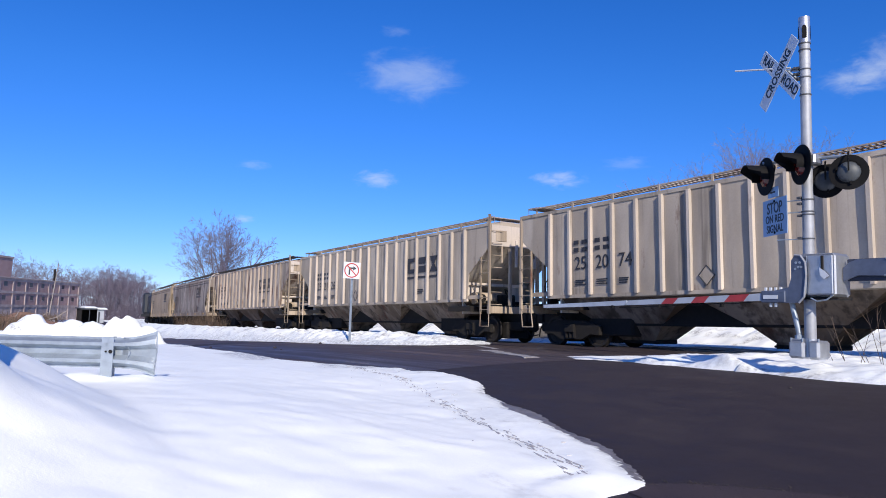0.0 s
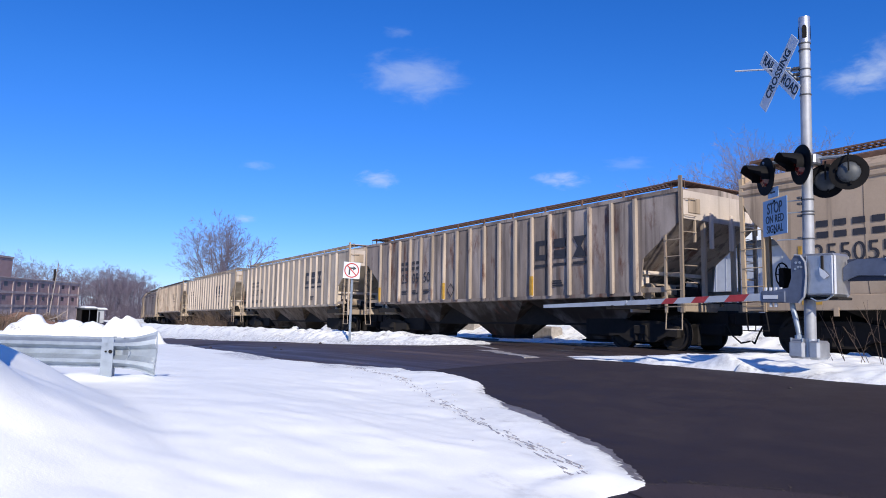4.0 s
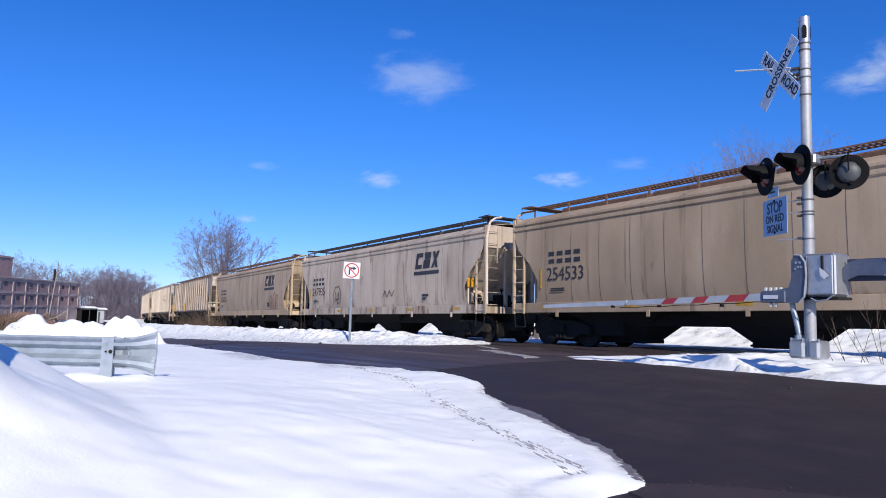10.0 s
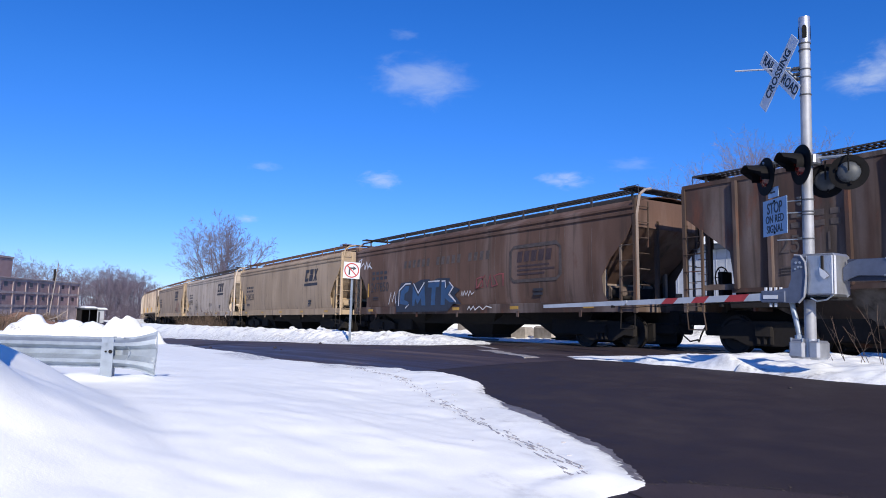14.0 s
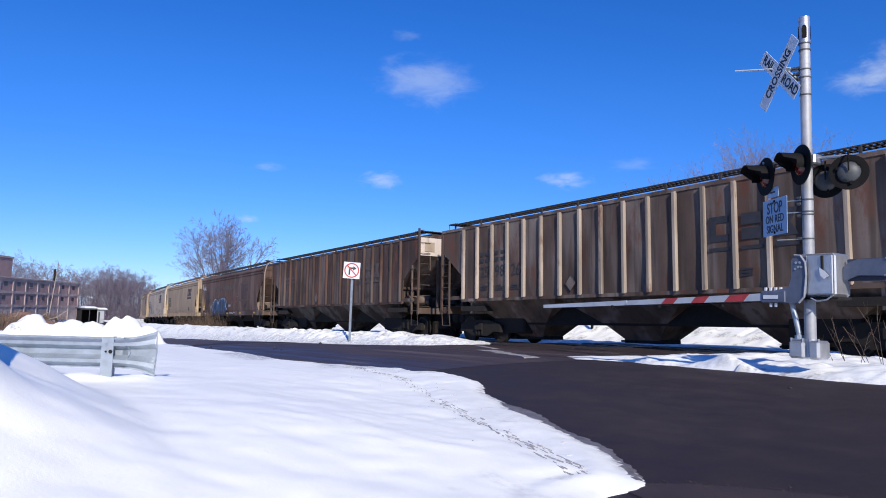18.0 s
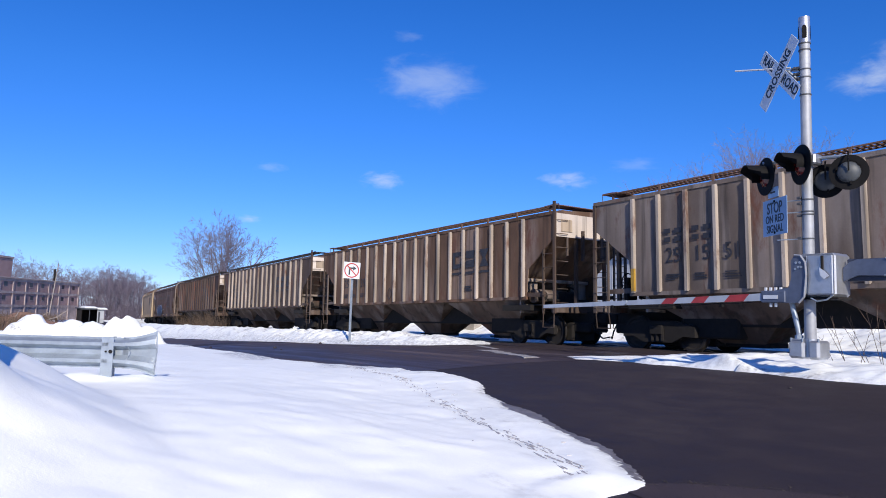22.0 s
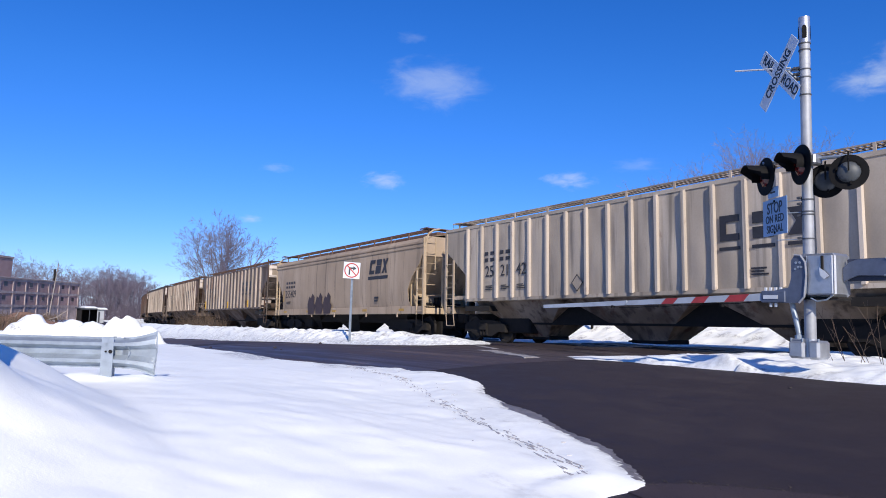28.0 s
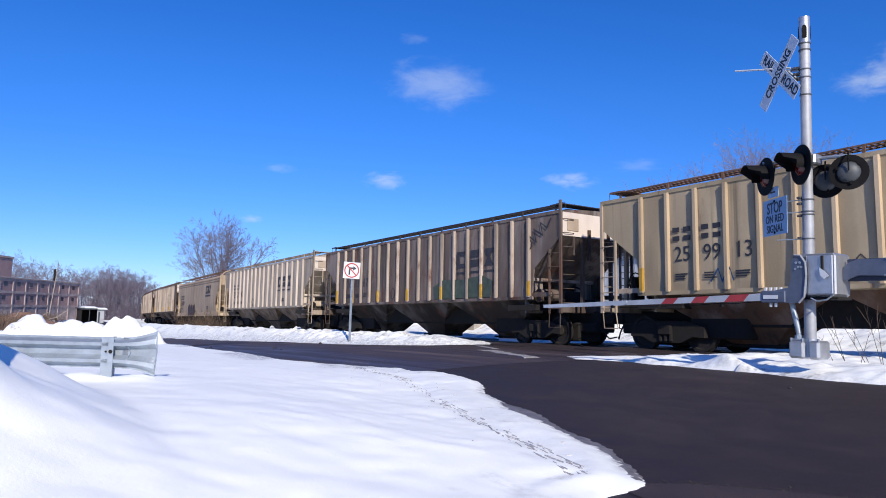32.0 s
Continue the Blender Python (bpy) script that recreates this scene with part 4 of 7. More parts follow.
part("splice_strap", Shape().pipe([(0.19, -0.06, -0.02), (0.175, -0.125, -0.07), (0.19, -0.06, -0.15), (0.175, -0.125, -0.24), (0.16, -0.07, -0.29)], 0.004, 5), GALV_DULL, guard, "bent steel strap")

# ---- block barriers beyond the track ----
for x, y, a, l in ((-24.4, 20.45, 6, 1.25), (-22.45, 20.4, -5, 1.25), (-29.0, 21.0, 4, 1.3)):
    z = float(snow_height(np.array([[x]]), np.array([[y]]))[0][0, 0]) - 0.12
    s = Shape().loft([[(-l / 2, -0.3, 0), (l / 2, -0.3, 0), (l / 2, 0.3, 0), (-l / 2, 0.3, 0)], [(-l / 2, -0.29, 0.45), (l / 2, -0.29, 0.45), (l / 2, 0.29, 0.45), (-l / 2, 0.29, 0.45)], [(-l / 2 + 0.06, -0.22, 0.52), (l / 2 - 0.06, -0.22, 0.52), (l / 2 - 0.06, 0.22, 0.52), (-l / 2 + 0.06, 0.22, 0.52)]])
    tagged(part("concrete_block", s, BLOCK, None, m=pose(x, y, z, 0, 0, a)), "weathered concrete block set in snow", "concrete block", "blocks beyond the track")

marker = thing("marker_post", "thin dark marker post standing in snow beyond the track", "post", pose(-20.63, 21.2, -0.30))
part("post", Shape().box(-0.05, 0.05, -0.04, 0.04, 0, 1.1, 0.01), UNDER, marker)
part("cap", Shape().box(-0.06, 0.06, -0.05, 0.05, 1.1, 1.13, 0.008), UNDER, marker)

# ---- buildings ----
p0, p1 = Vector((-125.5, -7.5, -3.0)), Vector((-169.0, 17.5, -3.0))
run = (p1 - p0).length
factory = thing("factory_building", "long brick and concrete factory with rows of dark windows", "building",
                Matrix.Translation(p1) @ Matrix.Rotation(math.atan2((p0 - p1).y, (p0 - p1).x), 4, "Z"))
part("base", Shape().box(0, run + 14, -14.0, -0.22, 0, 2.6), FACTBAND, factory, "plain concrete ground floor")
part("wall", Shape().box(0, run + 14, -14, -0.25, 2.6, 7.7), BRICK, factory, "weathered red brick wall")
part("roof", Shape().box(-0.2, run + 14.2, -14.2, 0.06, 7.7, 7.95, 0.04), FACTBAND, factory, "flat roof edge")
bays_n = 15
bw = (run + 14) / bays_n
for k in range(bays_n + 1):
    part("pillar", Shape().box(k * bw - 0.17, k * bw + 0.17, -0.3, -0.10, 0, 7.7), FACTBAND, factory, "concrete pillar")
for z in (2.6, 5.05, 7.25):
    part("belt_course", Shape().box(0, run + 14, -0.26, -0.105, z, z + 0.45), FACTBAND, factory, "concrete floor band")
rngf = random.Random(12)
for k in range(bays_n):
    for z in (3.05, 5.5):
        part("brick_infill", Shape().box(k * bw + 0.25, k * bw + bw - 0.25, -0.262, -0.245, z + 0.02, z + 1.72), BRICK, factory, "bricked up window bay")
        x0 = k * bw + bw * rngf.choice((0.30, 0.42, 0.5))
        w = part("window", Shape().box(x0, x0 + bw * 0.26, -0.27, -0.235, z + 0.85, z + 1.65), FACTGLASS, factory, "small dark window")
        part("sill", Shape().box(x0 - 0.08, x0 + bw * 0.26 + 0.08, -0.245, -0.18, z + 0.77, z + 0.85), FACTBAND, w)
part("stair_tower", Shape().box(run - 24, run - 17.2, -8, -0.4, 7.9, 11.3), BRICK, factory, "brick roof tower")
part("tower_coping", Shape().box(run - 24.2, run - 17.0, -8.2, -0.25, 11.3, 11.6), FACTBAND, factory, "concrete tower coping")
part("chimney", Shape().tube((0.9, -5, 7.9), (0.9, -5, 10.8), 0.26, 0.20, 10), UNDER, factory, "thin dark chimney")
pole = thing("utility_pole", "pale leaning wooden utility pole by the factory", "utility pole", pose(-112, 7.9, -2.4))
part("pole", Shape().tube((0, 0, 0), (0.15, 0.8, 8.5), 0.09, 0.06, 10), POLEWOOD, pole, "", True)
part("cap", Shape().tube((0.15, 0.8, 8.5), (0.15, 0.81, 8.6), 0.1, 0.05, 8), UNDER, pole)
shed = thing("shed", "small open shed with a snowy roof", "shed", pose(-129.2, 13.9, -3.0, 0, 0, 6))
part("back_wall", Shape().box(-3.4, -3.2, 0, 3.5, 0, 2.75), UNDER, shed, "black shed wall")
part("side_wall", Shape().box(-3.2, 0, 0, 0.12, 0, 2.75), UNDER, shed, "dark side wall")
part("side_wall", Shape().box(-3.2, 0, 3.38, 3.5, 0, 2.7), WALLPALE, shed, "pale side wall")
part("front_wall", Shape().box(-0.12, 0, 2.45, 3.38, 0, 2.7), WALLPALE, shed, "pale front wall")
part("door", Shape().box(0.0, 0.04, 2.6, 2.85, 0.4, 2.3), FASCIA, shed, "dark narrow door")
part("post", Shape().box(-0.12, 0, 1.2, 1.3, 0, 2.75), FASCIA, shed, "dark post")
part("fascia", Shape().box(0.0, 0.25, -0.2, 2.4, 2.62, 2.86), FASCIA, shed, "dark roof edge")
part("roof", Shape().prism([(-3.7, 2.86), (0.25, 2.86), (0.2, 2.92), (-1.2, 3.14), (-2.6, 3.16), (-3.7, 2.95)], 0.5, 2.4), SNOW, shed, "roof under snow")
part("roof_deck", Shape().box(-3.7, 0.2, -0.2, 0.5, 2.75, 2.9), FASCIA, shed, "bare dark roof edge")
part("low_roof", Shape().prism([(-3.7, 2.7), (0.4, 2.7), (0.35, 2.8), (-1.2, 2.98), (-3.7, 2.9)], 2.4, 3.9), SNOW, shed, "lower roof under snow")
# earth heap in front of the factory
xs, ys = np.linspace(-7, 7, 22), np.linspace(-9, 9, 30)
heap = Shape()
hv, hf = [], []
for j in range(30):
    for i in range(22):
        a_, b_ = xs[i], ys[j]
        r_ = math.hypot(a_ / 7, b_ / 9)
        n_ = float(lumps(np.array(a_), np.array(b_), 1.7, 31)) * 0.9 + float(lumps(np.array(a_), np.array(b_), 0.6, 32)) * 0.4
        hv.append((a_, b_, max(0.0, 1 - r_) * (1.9 + 1.1 * n_)))
for j in range(29):
    for i in range(21):
        hf.append((j * 22 + i, j * 22 + i + 1, (j + 1) * 22 + i + 1, (j + 1) * 22 + i))
EARTH = plain("brown_earth", (0.26, 0.155, 0.11), 0.95, 0, 2.0, 0.4, 0.3)
pile = thing("earth_pile", "heap of brown earth with pale broken branches on it", "earth pile", pose(-97, 3.6, -3.15))
part("earth", heap.add(hv, hf), EARTH, pile, "", True)
rngl = random.Random(3)
for k in range(9):
    p = Vector((rngl.uniform(-2, 3), rngl.uniform(-5, 5), rngl.uniform(1.5, 2.3)))
    q = p + Vector((rngl.uniform(-0.5, 0.5), rngl.uniform(-1.6, 1.6), rngl.uniform(0.2, 0.9)))
    part("branch", Shape().tube(p, q, 0.08, 0.04, 6), POLEWOOD, pile, "pale broken branch")

wh = thing("warehouse", "low pale warehouse with a snowy roof behind the track", "building", pose(-34.0, 32.0, -0.4))
part("wall", Shape().box(0, 17.4, 0, 12, 0, 5.0), WALLPALE, wh, "pale blue grey siding")
for k in range(29):
    part("siding_batten", Shape().box(0.3 + 0.6 * k, 0.34 + 0.6 * k, -0.02, 0, 0.3, 4.9), WALLPALE, wh)
part("fascia", Shape().box(-0.3, 17.7, -0.35, 0.0, 4.92, 5.22), FASCIA, wh, "dark roof edge")
part("roof", Shape().prism([(-0.4, 5.2), (17.8, 5.2), (17.6, 5.55), (13, 5.95), (6, 5.9), (-0.2, 5.6)], -0.4, 12.3), SNOW, wh, "roof under thick snow")
part("door", Shape().box(5.2, 6.3, -0.05, 0.0, 0.2, 2.6), FASCIA, wh)
part("window", Shape().box(8.2, 9.6, -0.04, 0.0, 1.4, 2.6), DARKGLASS, wh, "dark window")
off2 = thing("site_office", "white framed cabin with green panels and a snowy roof", "building", pose(-16.2, 31.0, -0.3))
part("wall", Shape().box(0.0, 12, 0.3, 8, 0, 5.0), WALLWHITE, off2, "white cabin wall")
for k in range(6):
    part("green_panel", Shape().box(1.0 + 2.0 * k, 2.4 + 2.0 * k, 0.24, 0.3, 2.9, 4.4), GREENDOOR, off2, "dark green panel")
    part("window", Shape().box(1.0 + 2.0 * k, 2.4 + 2.0 * k, 0.25, 0.3, 1.2, 2.5), DARKGLASS, off2, "dark window")
for k in range(7):
    part("post", Shape().box(0.1 + 2.0 * k, 0.3 + 2.0 * k, -0.9, -0.7, 0, 4.7), FASCIA, off2)
part("canopy", Shape().box(-0.4, 12.4, -1.1, 0.3, 4.7, 4.86), FASCIA, off2, "dark porch canopy")
part("roof", Shape().prism([(-0.6, 5.0), (12.6, 5.0), (12.4, 5.4), (7, 6.2), (5, 6.2), (-0.4, 5.4)], -1.2, 8.4), SNOW, off2, "roof under snow")


# ---- bare trees ----
def bare_tree(shape, rng, height, wide, limbs, forks, thin, spread):
    """Limbs that fan out from a low fork, with boughs, branches and fine twigs along them."""

    def grow(p, d, length, r, lev, lift):
        steps = (7, 5, 4, 3, 2)[lev]
        bend = 0.10 if lev < 2 else 0.16
        side = rng.uniform(0, 6.28)
        spots = []
        for k in range(steps):
            d = (d + Vector((rng.gauss(0, 1), rng.gauss(0, 1), rng.gauss(0, 1))) * bend + Vector((0, 0, lift))).normalized()
            e = p + d * (length / steps)
            r1 = max(thin * 0.7, r * (1 - 0.75 / steps))
            shape.tube(p, e, max(thin, r), r1, 6 if lev == 0 else 4 if lev == 1 else 3, False)
            p, r = e, r1
            spots.append((p.copy(), d.copy(), r, (k + 1) / steps))
        if lev == len(forks):
            return
        n = forks[lev]
        for k in range(n):
            t = 0.22 + 0.78 * (k + rng.random()) / n
            q, qd, qr, f = spots[min(steps - 1, int(t * steps))]
            side += 2.4 + rng.uniform(-0.5, 0.5)
            u = qd.orthogonal().normalized()
            w = qd.cross(u)
            out = (u * math.cos(side) + w * math.sin(side)) * rng.uniform(0.55, 1.15) * spread
            grow(q, (qd + out).normalized(), length * rng.uniform(0.32, 0.52) * (1.12 - 0.5 * t), max(thin, qr * 0.5), lev + 1, lift * 0.6)

    for k in range(limbs):
        a = 6.283 * k / limbs + rng.uniform(-0.35, 0.35)
        lean = wide * (0.25 + 0.75 * ((k * 0.618) % 1.0))
        d = Vector((math.cos(a) * lean, math.sin(a) * lean, 1)).normalized()
        grow(Vector((0, 0, height * rng.uniform(0.10, 0.16))), d, height * rng.uniform(0.60, 0.70) / (0.7 + 0.3 * math.hypot(1, lean)), height * 0.0064, 0, 0.05)


def tree_thing(x, y, z, height, seed, label, wide=0.9, limbs=8, forks=(7, 6, 5), thin=0.012, bark=BARK, spread=1.0):
    rng = random.Random(seed)
    t = thing("bare_tree", label, "tree", pose(x, y, z))
    s = Shape().tube((0, 0, -0.4), (0, 0, height * 0.06), height * 0.030, height * 0.024, 8, False).tube((0, 0, height * 0.06), (0, 0, height * 0.15), height * 0.024, height * 0.018, 8, False)
    part("trunk", s, bark, t, "grey trunk tinted mauve for haze", True)
    s = Shape()
    bare_tree(s, rng, height, wide, limbs, forks, thin, spread)
    me = bpy.data.meshes.new("crown")
    me.from_pydata(s.v, [], s.f)
    me.materials.append(bark)
    part("crown", me, None, t, "leafless branches")
    return t


tree_thing(-90.5, 25.6, -2.0, 14.2, 11, "large bare tree with a rounded crown of fine twigs", 0.62, 14, (11, 8, 7), 0.012, BARK, 0.8)
for k, (x, y, h, lim) in enumerate(((-37.8, 64.7, 20.4, 12), (-39.6, 63.6, 19.6, 11), (-36.6, 65.3, 18.6, 8), (-43.4, 61.2, 17.6, 6), (-45.0, 60.0, 17.0, 5))):
    tree_thing(x, y, -0.5, h, 30 + k, "tall bare tree behind the railway", 0.24, lim, (9, 8, 5), 0.007, BARKPALE, 0.65)
rngt = random.Random(4)
proto = [tree_thing(-174 - 3 * k, 21.6 + 4.6 * k, -3.2, 12.4, 50 + k, "bare scrubby tree beyond the factory", 0.85, 9, (7, 6, 5), 0.018) for k in range(3)]
for k, (x, y, h) in enumerate(((-173, 24.4, 1.0), (-178, 28.0, 1.02), (-172, 31.6, 0.82), (-182, 23.0, 1.08), (-184, 26.0, 1.1), (-176, 20.2, 0.86), (-188, 20.0, 0.95), (-190, 30.0, 1.0), (-186, 33.6, 0.8), (-180, 35.0, 0.66), (-170, 22.8, 0.8), (-171, 28.0, 0.85))):
    c = copy_thing(proto[k % 3], pose(x, y, -3.2, 0, 0, rngt.uniform(0, 360)))
    c.scale = (h, h, h)
for k in range(9):
    c = copy_thing(proto[k % 3], pose(-206 - 6 * (k % 3), -6.0 + 3.4 * k, -3.0, 0, 0, rngt.uniform(0, 360)))
    h = 1.42 - 0.05 * k + 0.10 * (k % 2)
    c.scale = (h, h, h)


def scrub(name, label, spots, rng, height, material, twigs, count):
    s = Shape()
    for cx, cy, cz, rx, ry, *up in spots:
        tall = height * (up[0] if up else 1.0)
        for k in range(count):
            a, q = rng.uniform(0, 6.28), math.sqrt(rng.random())
            p = Vector((cx + rx * q * math.cos(a), cy + ry * q * math.sin(a), cz))
            d = Vector((rng.uniform(-0.5, 0.5), rng.uniform(-0.5, 0.5), 1)).normalized()
            hgt = tall * rng.uniform(0.4, 1.1)
            e = p + d * hgt
            s.tube(p, e, twigs, twigs * 0.4, 3, False)
            for j in range(4):
                t = rng.uniform(0.35, 0.95)
                f = p + d * hgt * t
                g = f + (d + Vector((rng.uniform(-1, 1), rng.uniform(-1, 1), 0.3))).normalized() * hgt * rng.uniform(0.15, 0.4)
                s.tube(f, g, twigs * 0.5, twigs * 0.25, 3, False)
    me = bpy.data.meshes.new(name)
    me.from_pydata(s.v, [], s.f)
    me.materials.append(material)
    return tagged(new(name, me), label, "brush", kind="stuff")


rngb = random.Random(9)
scrub("dry_brush", "tangle of dry brown brush beside the track", [(-58, 15.2, -1.4, 4, 0.8), (-64, 15.6, -1.5, 4, 0.8), (-53, 14.6, -1.3, 3, 0.6)], rngb, 1.7, SCRUB, 0.006, 170)
scrub("dry_brush", "low russet brush in front of the factory", [(-98, 3.5, -2.9, 7, 3), (-104, 6.0, -2.9, 6, 3), (-92, 1.0, -2.8, 6, 3)], rngb, 2.1, SCRUB, 0.03, 300)
scrub("thicket", "dense leafless thicket beyond the factory", [(-172, 20.0 + 2.8 * k, -3.2, 3, 1.9, (0.8, 0.9, 1.0, 1.0, 0.8, 0.6)[k]) for k in range(6)], rngb, 5.6, BARK, 0.028, 220)
scrub("dead_weeds", "thin dead weeds standing in snow beside the signal", [(-4.75, 9.4, 0.36, 0.10, 0.1), (-4.4, 9.4, 0.36, 0.12, 0.1), (-4.15, 9.35, 0.36, 0.15, 0.1)], rngb, 0.75, SCRUB, 0.005, 3)


# ---- clouds ----
def cloud_material(seed, dense):
    m = bpy.data.materials.new("cloud")
    m.use_nodes = True
    n, l = m.node_tree.nodes, m.node_tree.links
    n.remove(n["Principled BSDF"])
    tc = n.new("ShaderNodeTexCoord")
    gr = n.new("ShaderNodeVectorMath")
    gr.operation = "LENGTH"
    l.new(tc.outputs["Object"], gr.inputs[0])
    ns = n.new("ShaderNodeTexNoise")
    ns.noise_dimensions = "4D"
    ns.inputs["W"].default_value = seed * 3.7
    ns.inputs["Scale"].default_value = 2.3
    ns.inputs["Detail"].default_value = 7
    ns.inputs["Roughness"].default_value = 0.62
    ns.inputs["Distortion"].default_value = 0.5
    l.new(tc.outputs["Object"], ns.inputs["Vector"])
    fall = n.new("ShaderNodeMapRange")
    fall.inputs["From Min"].default_value, fall.inputs["From Max"].default_value = 0.1, 1.0
    fall.inputs["To Min"].default_value, fall.inputs["To Max"].default_value = 0.34, -0.44
    l.new(gr.outputs["Value"], fall.inputs["Value"])
    add = n.new("ShaderNodeMath")
    add.operation = "ADD"
    l.new(ns.outputs[0], add.inputs[0])
    l.new(fall.outputs[0], add.inputs[1])
    rp = n.new("ShaderNodeMapRange")
    rp.interpolation_type = "SMOOTHSTEP"
    rp.inputs["From Min"].default_value, rp.inputs["From Max"].default_value = 0.38, 1.0
    rp.inputs["To Max"].default_value = dense
    l.new(add.outputs[0], rp.inputs["Value"])
    em = n.new("ShaderNodeEmission")
    em.inputs["Color"].default_value = (0.72, 0.82, 1.0, 1)
    em.inputs["Strength"].default_value = 0.9
    tr = n.new("ShaderNodeBsdfTransparent")
    mx = n.new("ShaderNodeMixShader")
    l.new(rp.outputs[0], mx.inputs[0])
    l.new(tr.outputs[0], mx.inputs[1])
    l.new(em.outputs[0], mx.inputs[2])
    l.new(mx.outputs[0], n["Material Output"].inputs["Surface"])
    return m


CLOUDS = []
for k, (a, b, w, h, dense) in enumerate((((-753.75, 448.46, 305.36), (-734.04, 479.87, 295.38), 128, 58, 0.36), ((-790.34, 415.34, 170.68), (-784.36, 424.68, 168.78), 56, 22, 0.50),
                                         ((-657.96, 614.34, 176.44), (-649.9, 626.69, 175.38), 62, 22, 0.55), ((-876.84, 282.39, 184.69), (-858.77, 310.26, 181.19), 38, 14, 0.20),
                                         ((-889.25, 275.28, 113.98), (-883.13, 284.46, 114.28), 30, 11, 0.42), ((-436.0, 933.0, 322.0), (-426.0, 948.0, 319.0), 84, 40, 0.50),
                                         ((-380.0, 955.0, 338.0), (-370.0, 970.0, 335.0), 100, 74, 0.52), ((-872.0, 484.0, 414.0), (-858.0, 508.0, 404.0), 46, 18, 0.12),
                                         ((-600.0, 672.0, 196.0), (-592.0, 684.0, 194.0), 60, 18, 0.16))):
    nseg = 8
    vs, fs = [], []
    for i in range(nseg + 1):
        for j in range(nseg + 1):
            u, v = 2 * i / nseg - 1, 2 * j / nseg - 1
            vs.append((u, 0.1 * (u * u + v * v), v))
    for i in range(nseg):
        for j in range(nseg):
            q = i * (nseg + 1) + j
            fs.append((q, q + 1, q + nseg + 2, q + nseg + 1))
    me = bpy.data.meshes.new("cloud")
    me.from_pydata(vs, [], fs)
    me.materials.append(cloud_material(k + 1, dense))
    c = new("cloud", me)
    c.scale = (w, 20, h)
    tagged(c, "thin white wisp of cloud in a blue sky", "cloud", "clouds in the sky", "structure")
    CLOUDS.append((c, Vector(a), Vector(b)))


# ---- the train ----
def truck_under(car, x):
    """A four-wheel freight truck; returns its wheelsets."""
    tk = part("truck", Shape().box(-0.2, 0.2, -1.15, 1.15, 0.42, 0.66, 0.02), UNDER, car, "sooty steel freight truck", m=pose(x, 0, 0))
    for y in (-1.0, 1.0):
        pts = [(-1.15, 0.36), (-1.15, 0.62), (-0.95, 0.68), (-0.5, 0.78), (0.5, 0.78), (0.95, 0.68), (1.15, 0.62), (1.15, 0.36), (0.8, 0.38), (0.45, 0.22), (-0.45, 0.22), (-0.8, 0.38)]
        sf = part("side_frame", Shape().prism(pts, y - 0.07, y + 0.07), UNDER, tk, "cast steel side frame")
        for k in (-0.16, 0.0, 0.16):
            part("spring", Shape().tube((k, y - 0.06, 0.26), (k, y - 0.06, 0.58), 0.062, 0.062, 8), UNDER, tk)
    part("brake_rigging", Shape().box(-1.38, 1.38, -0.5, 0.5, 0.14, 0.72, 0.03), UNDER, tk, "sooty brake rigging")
    sets = []
    for wx in (-0.88, 0.88):
        s = Shape().tube((0, -1.02, 0), (0, 1.02, 0), 0.075, 0.075, 10)
        for y in (-0.76, 0.76):
            o = 1 if y > 0 else -1
            rings = []
            for yy, r in ((y - 0.065 * o, 0.445), (y - 0.06 * o, 0.485), (y - 0.03 * o, 0.48), (y - 0.025 * o, 0.457), (y + 0.065 * o, 0.45), (y + 0.066 * o, 0.39), (y + 0.03 * o, 0.36), (y + 0.03 * o, 0.16), (y + 0.08 * o, 0.14)):
                rings.append([(r * math.cos(a * math.pi / 14), yy, r * math.sin(a * math.pi / 14)) for a in range(28)])
            s.loft(rings)
            for a in (0.4, 2.5, 4.6):
                s.tube((0.27 * math.cos(a), y, 0.27 * math.sin(a)), (0.27 * math.cos(a), y + 0.045 * o, 0.27 * math.sin(a)), 0.035, 0.035, 6)
        ws = part("wheelset", s, WHEEL, tk, "worn steel wheels on an axle", True, m=pose(wx, 0, 0.457))
        sets.append(ws)
    return sets


def ladder(x0, x1, y, z0, z1, n, face="side"):
    s = Shape()
    if face == "side":
        for x in (x0, x1):
            s.box(x - 0.03, x + 0.03, y - 0.02, y + 0.02, z0, z1)
        for k in range(n):
            z = z0 + 0.12 + (z1 - z0 - 0.2) * k / (n - 1)
            s.tube((x0, y - 0.04, z), (x1, y - 0.04, z), 0.012, 0.012, 5)
    return s


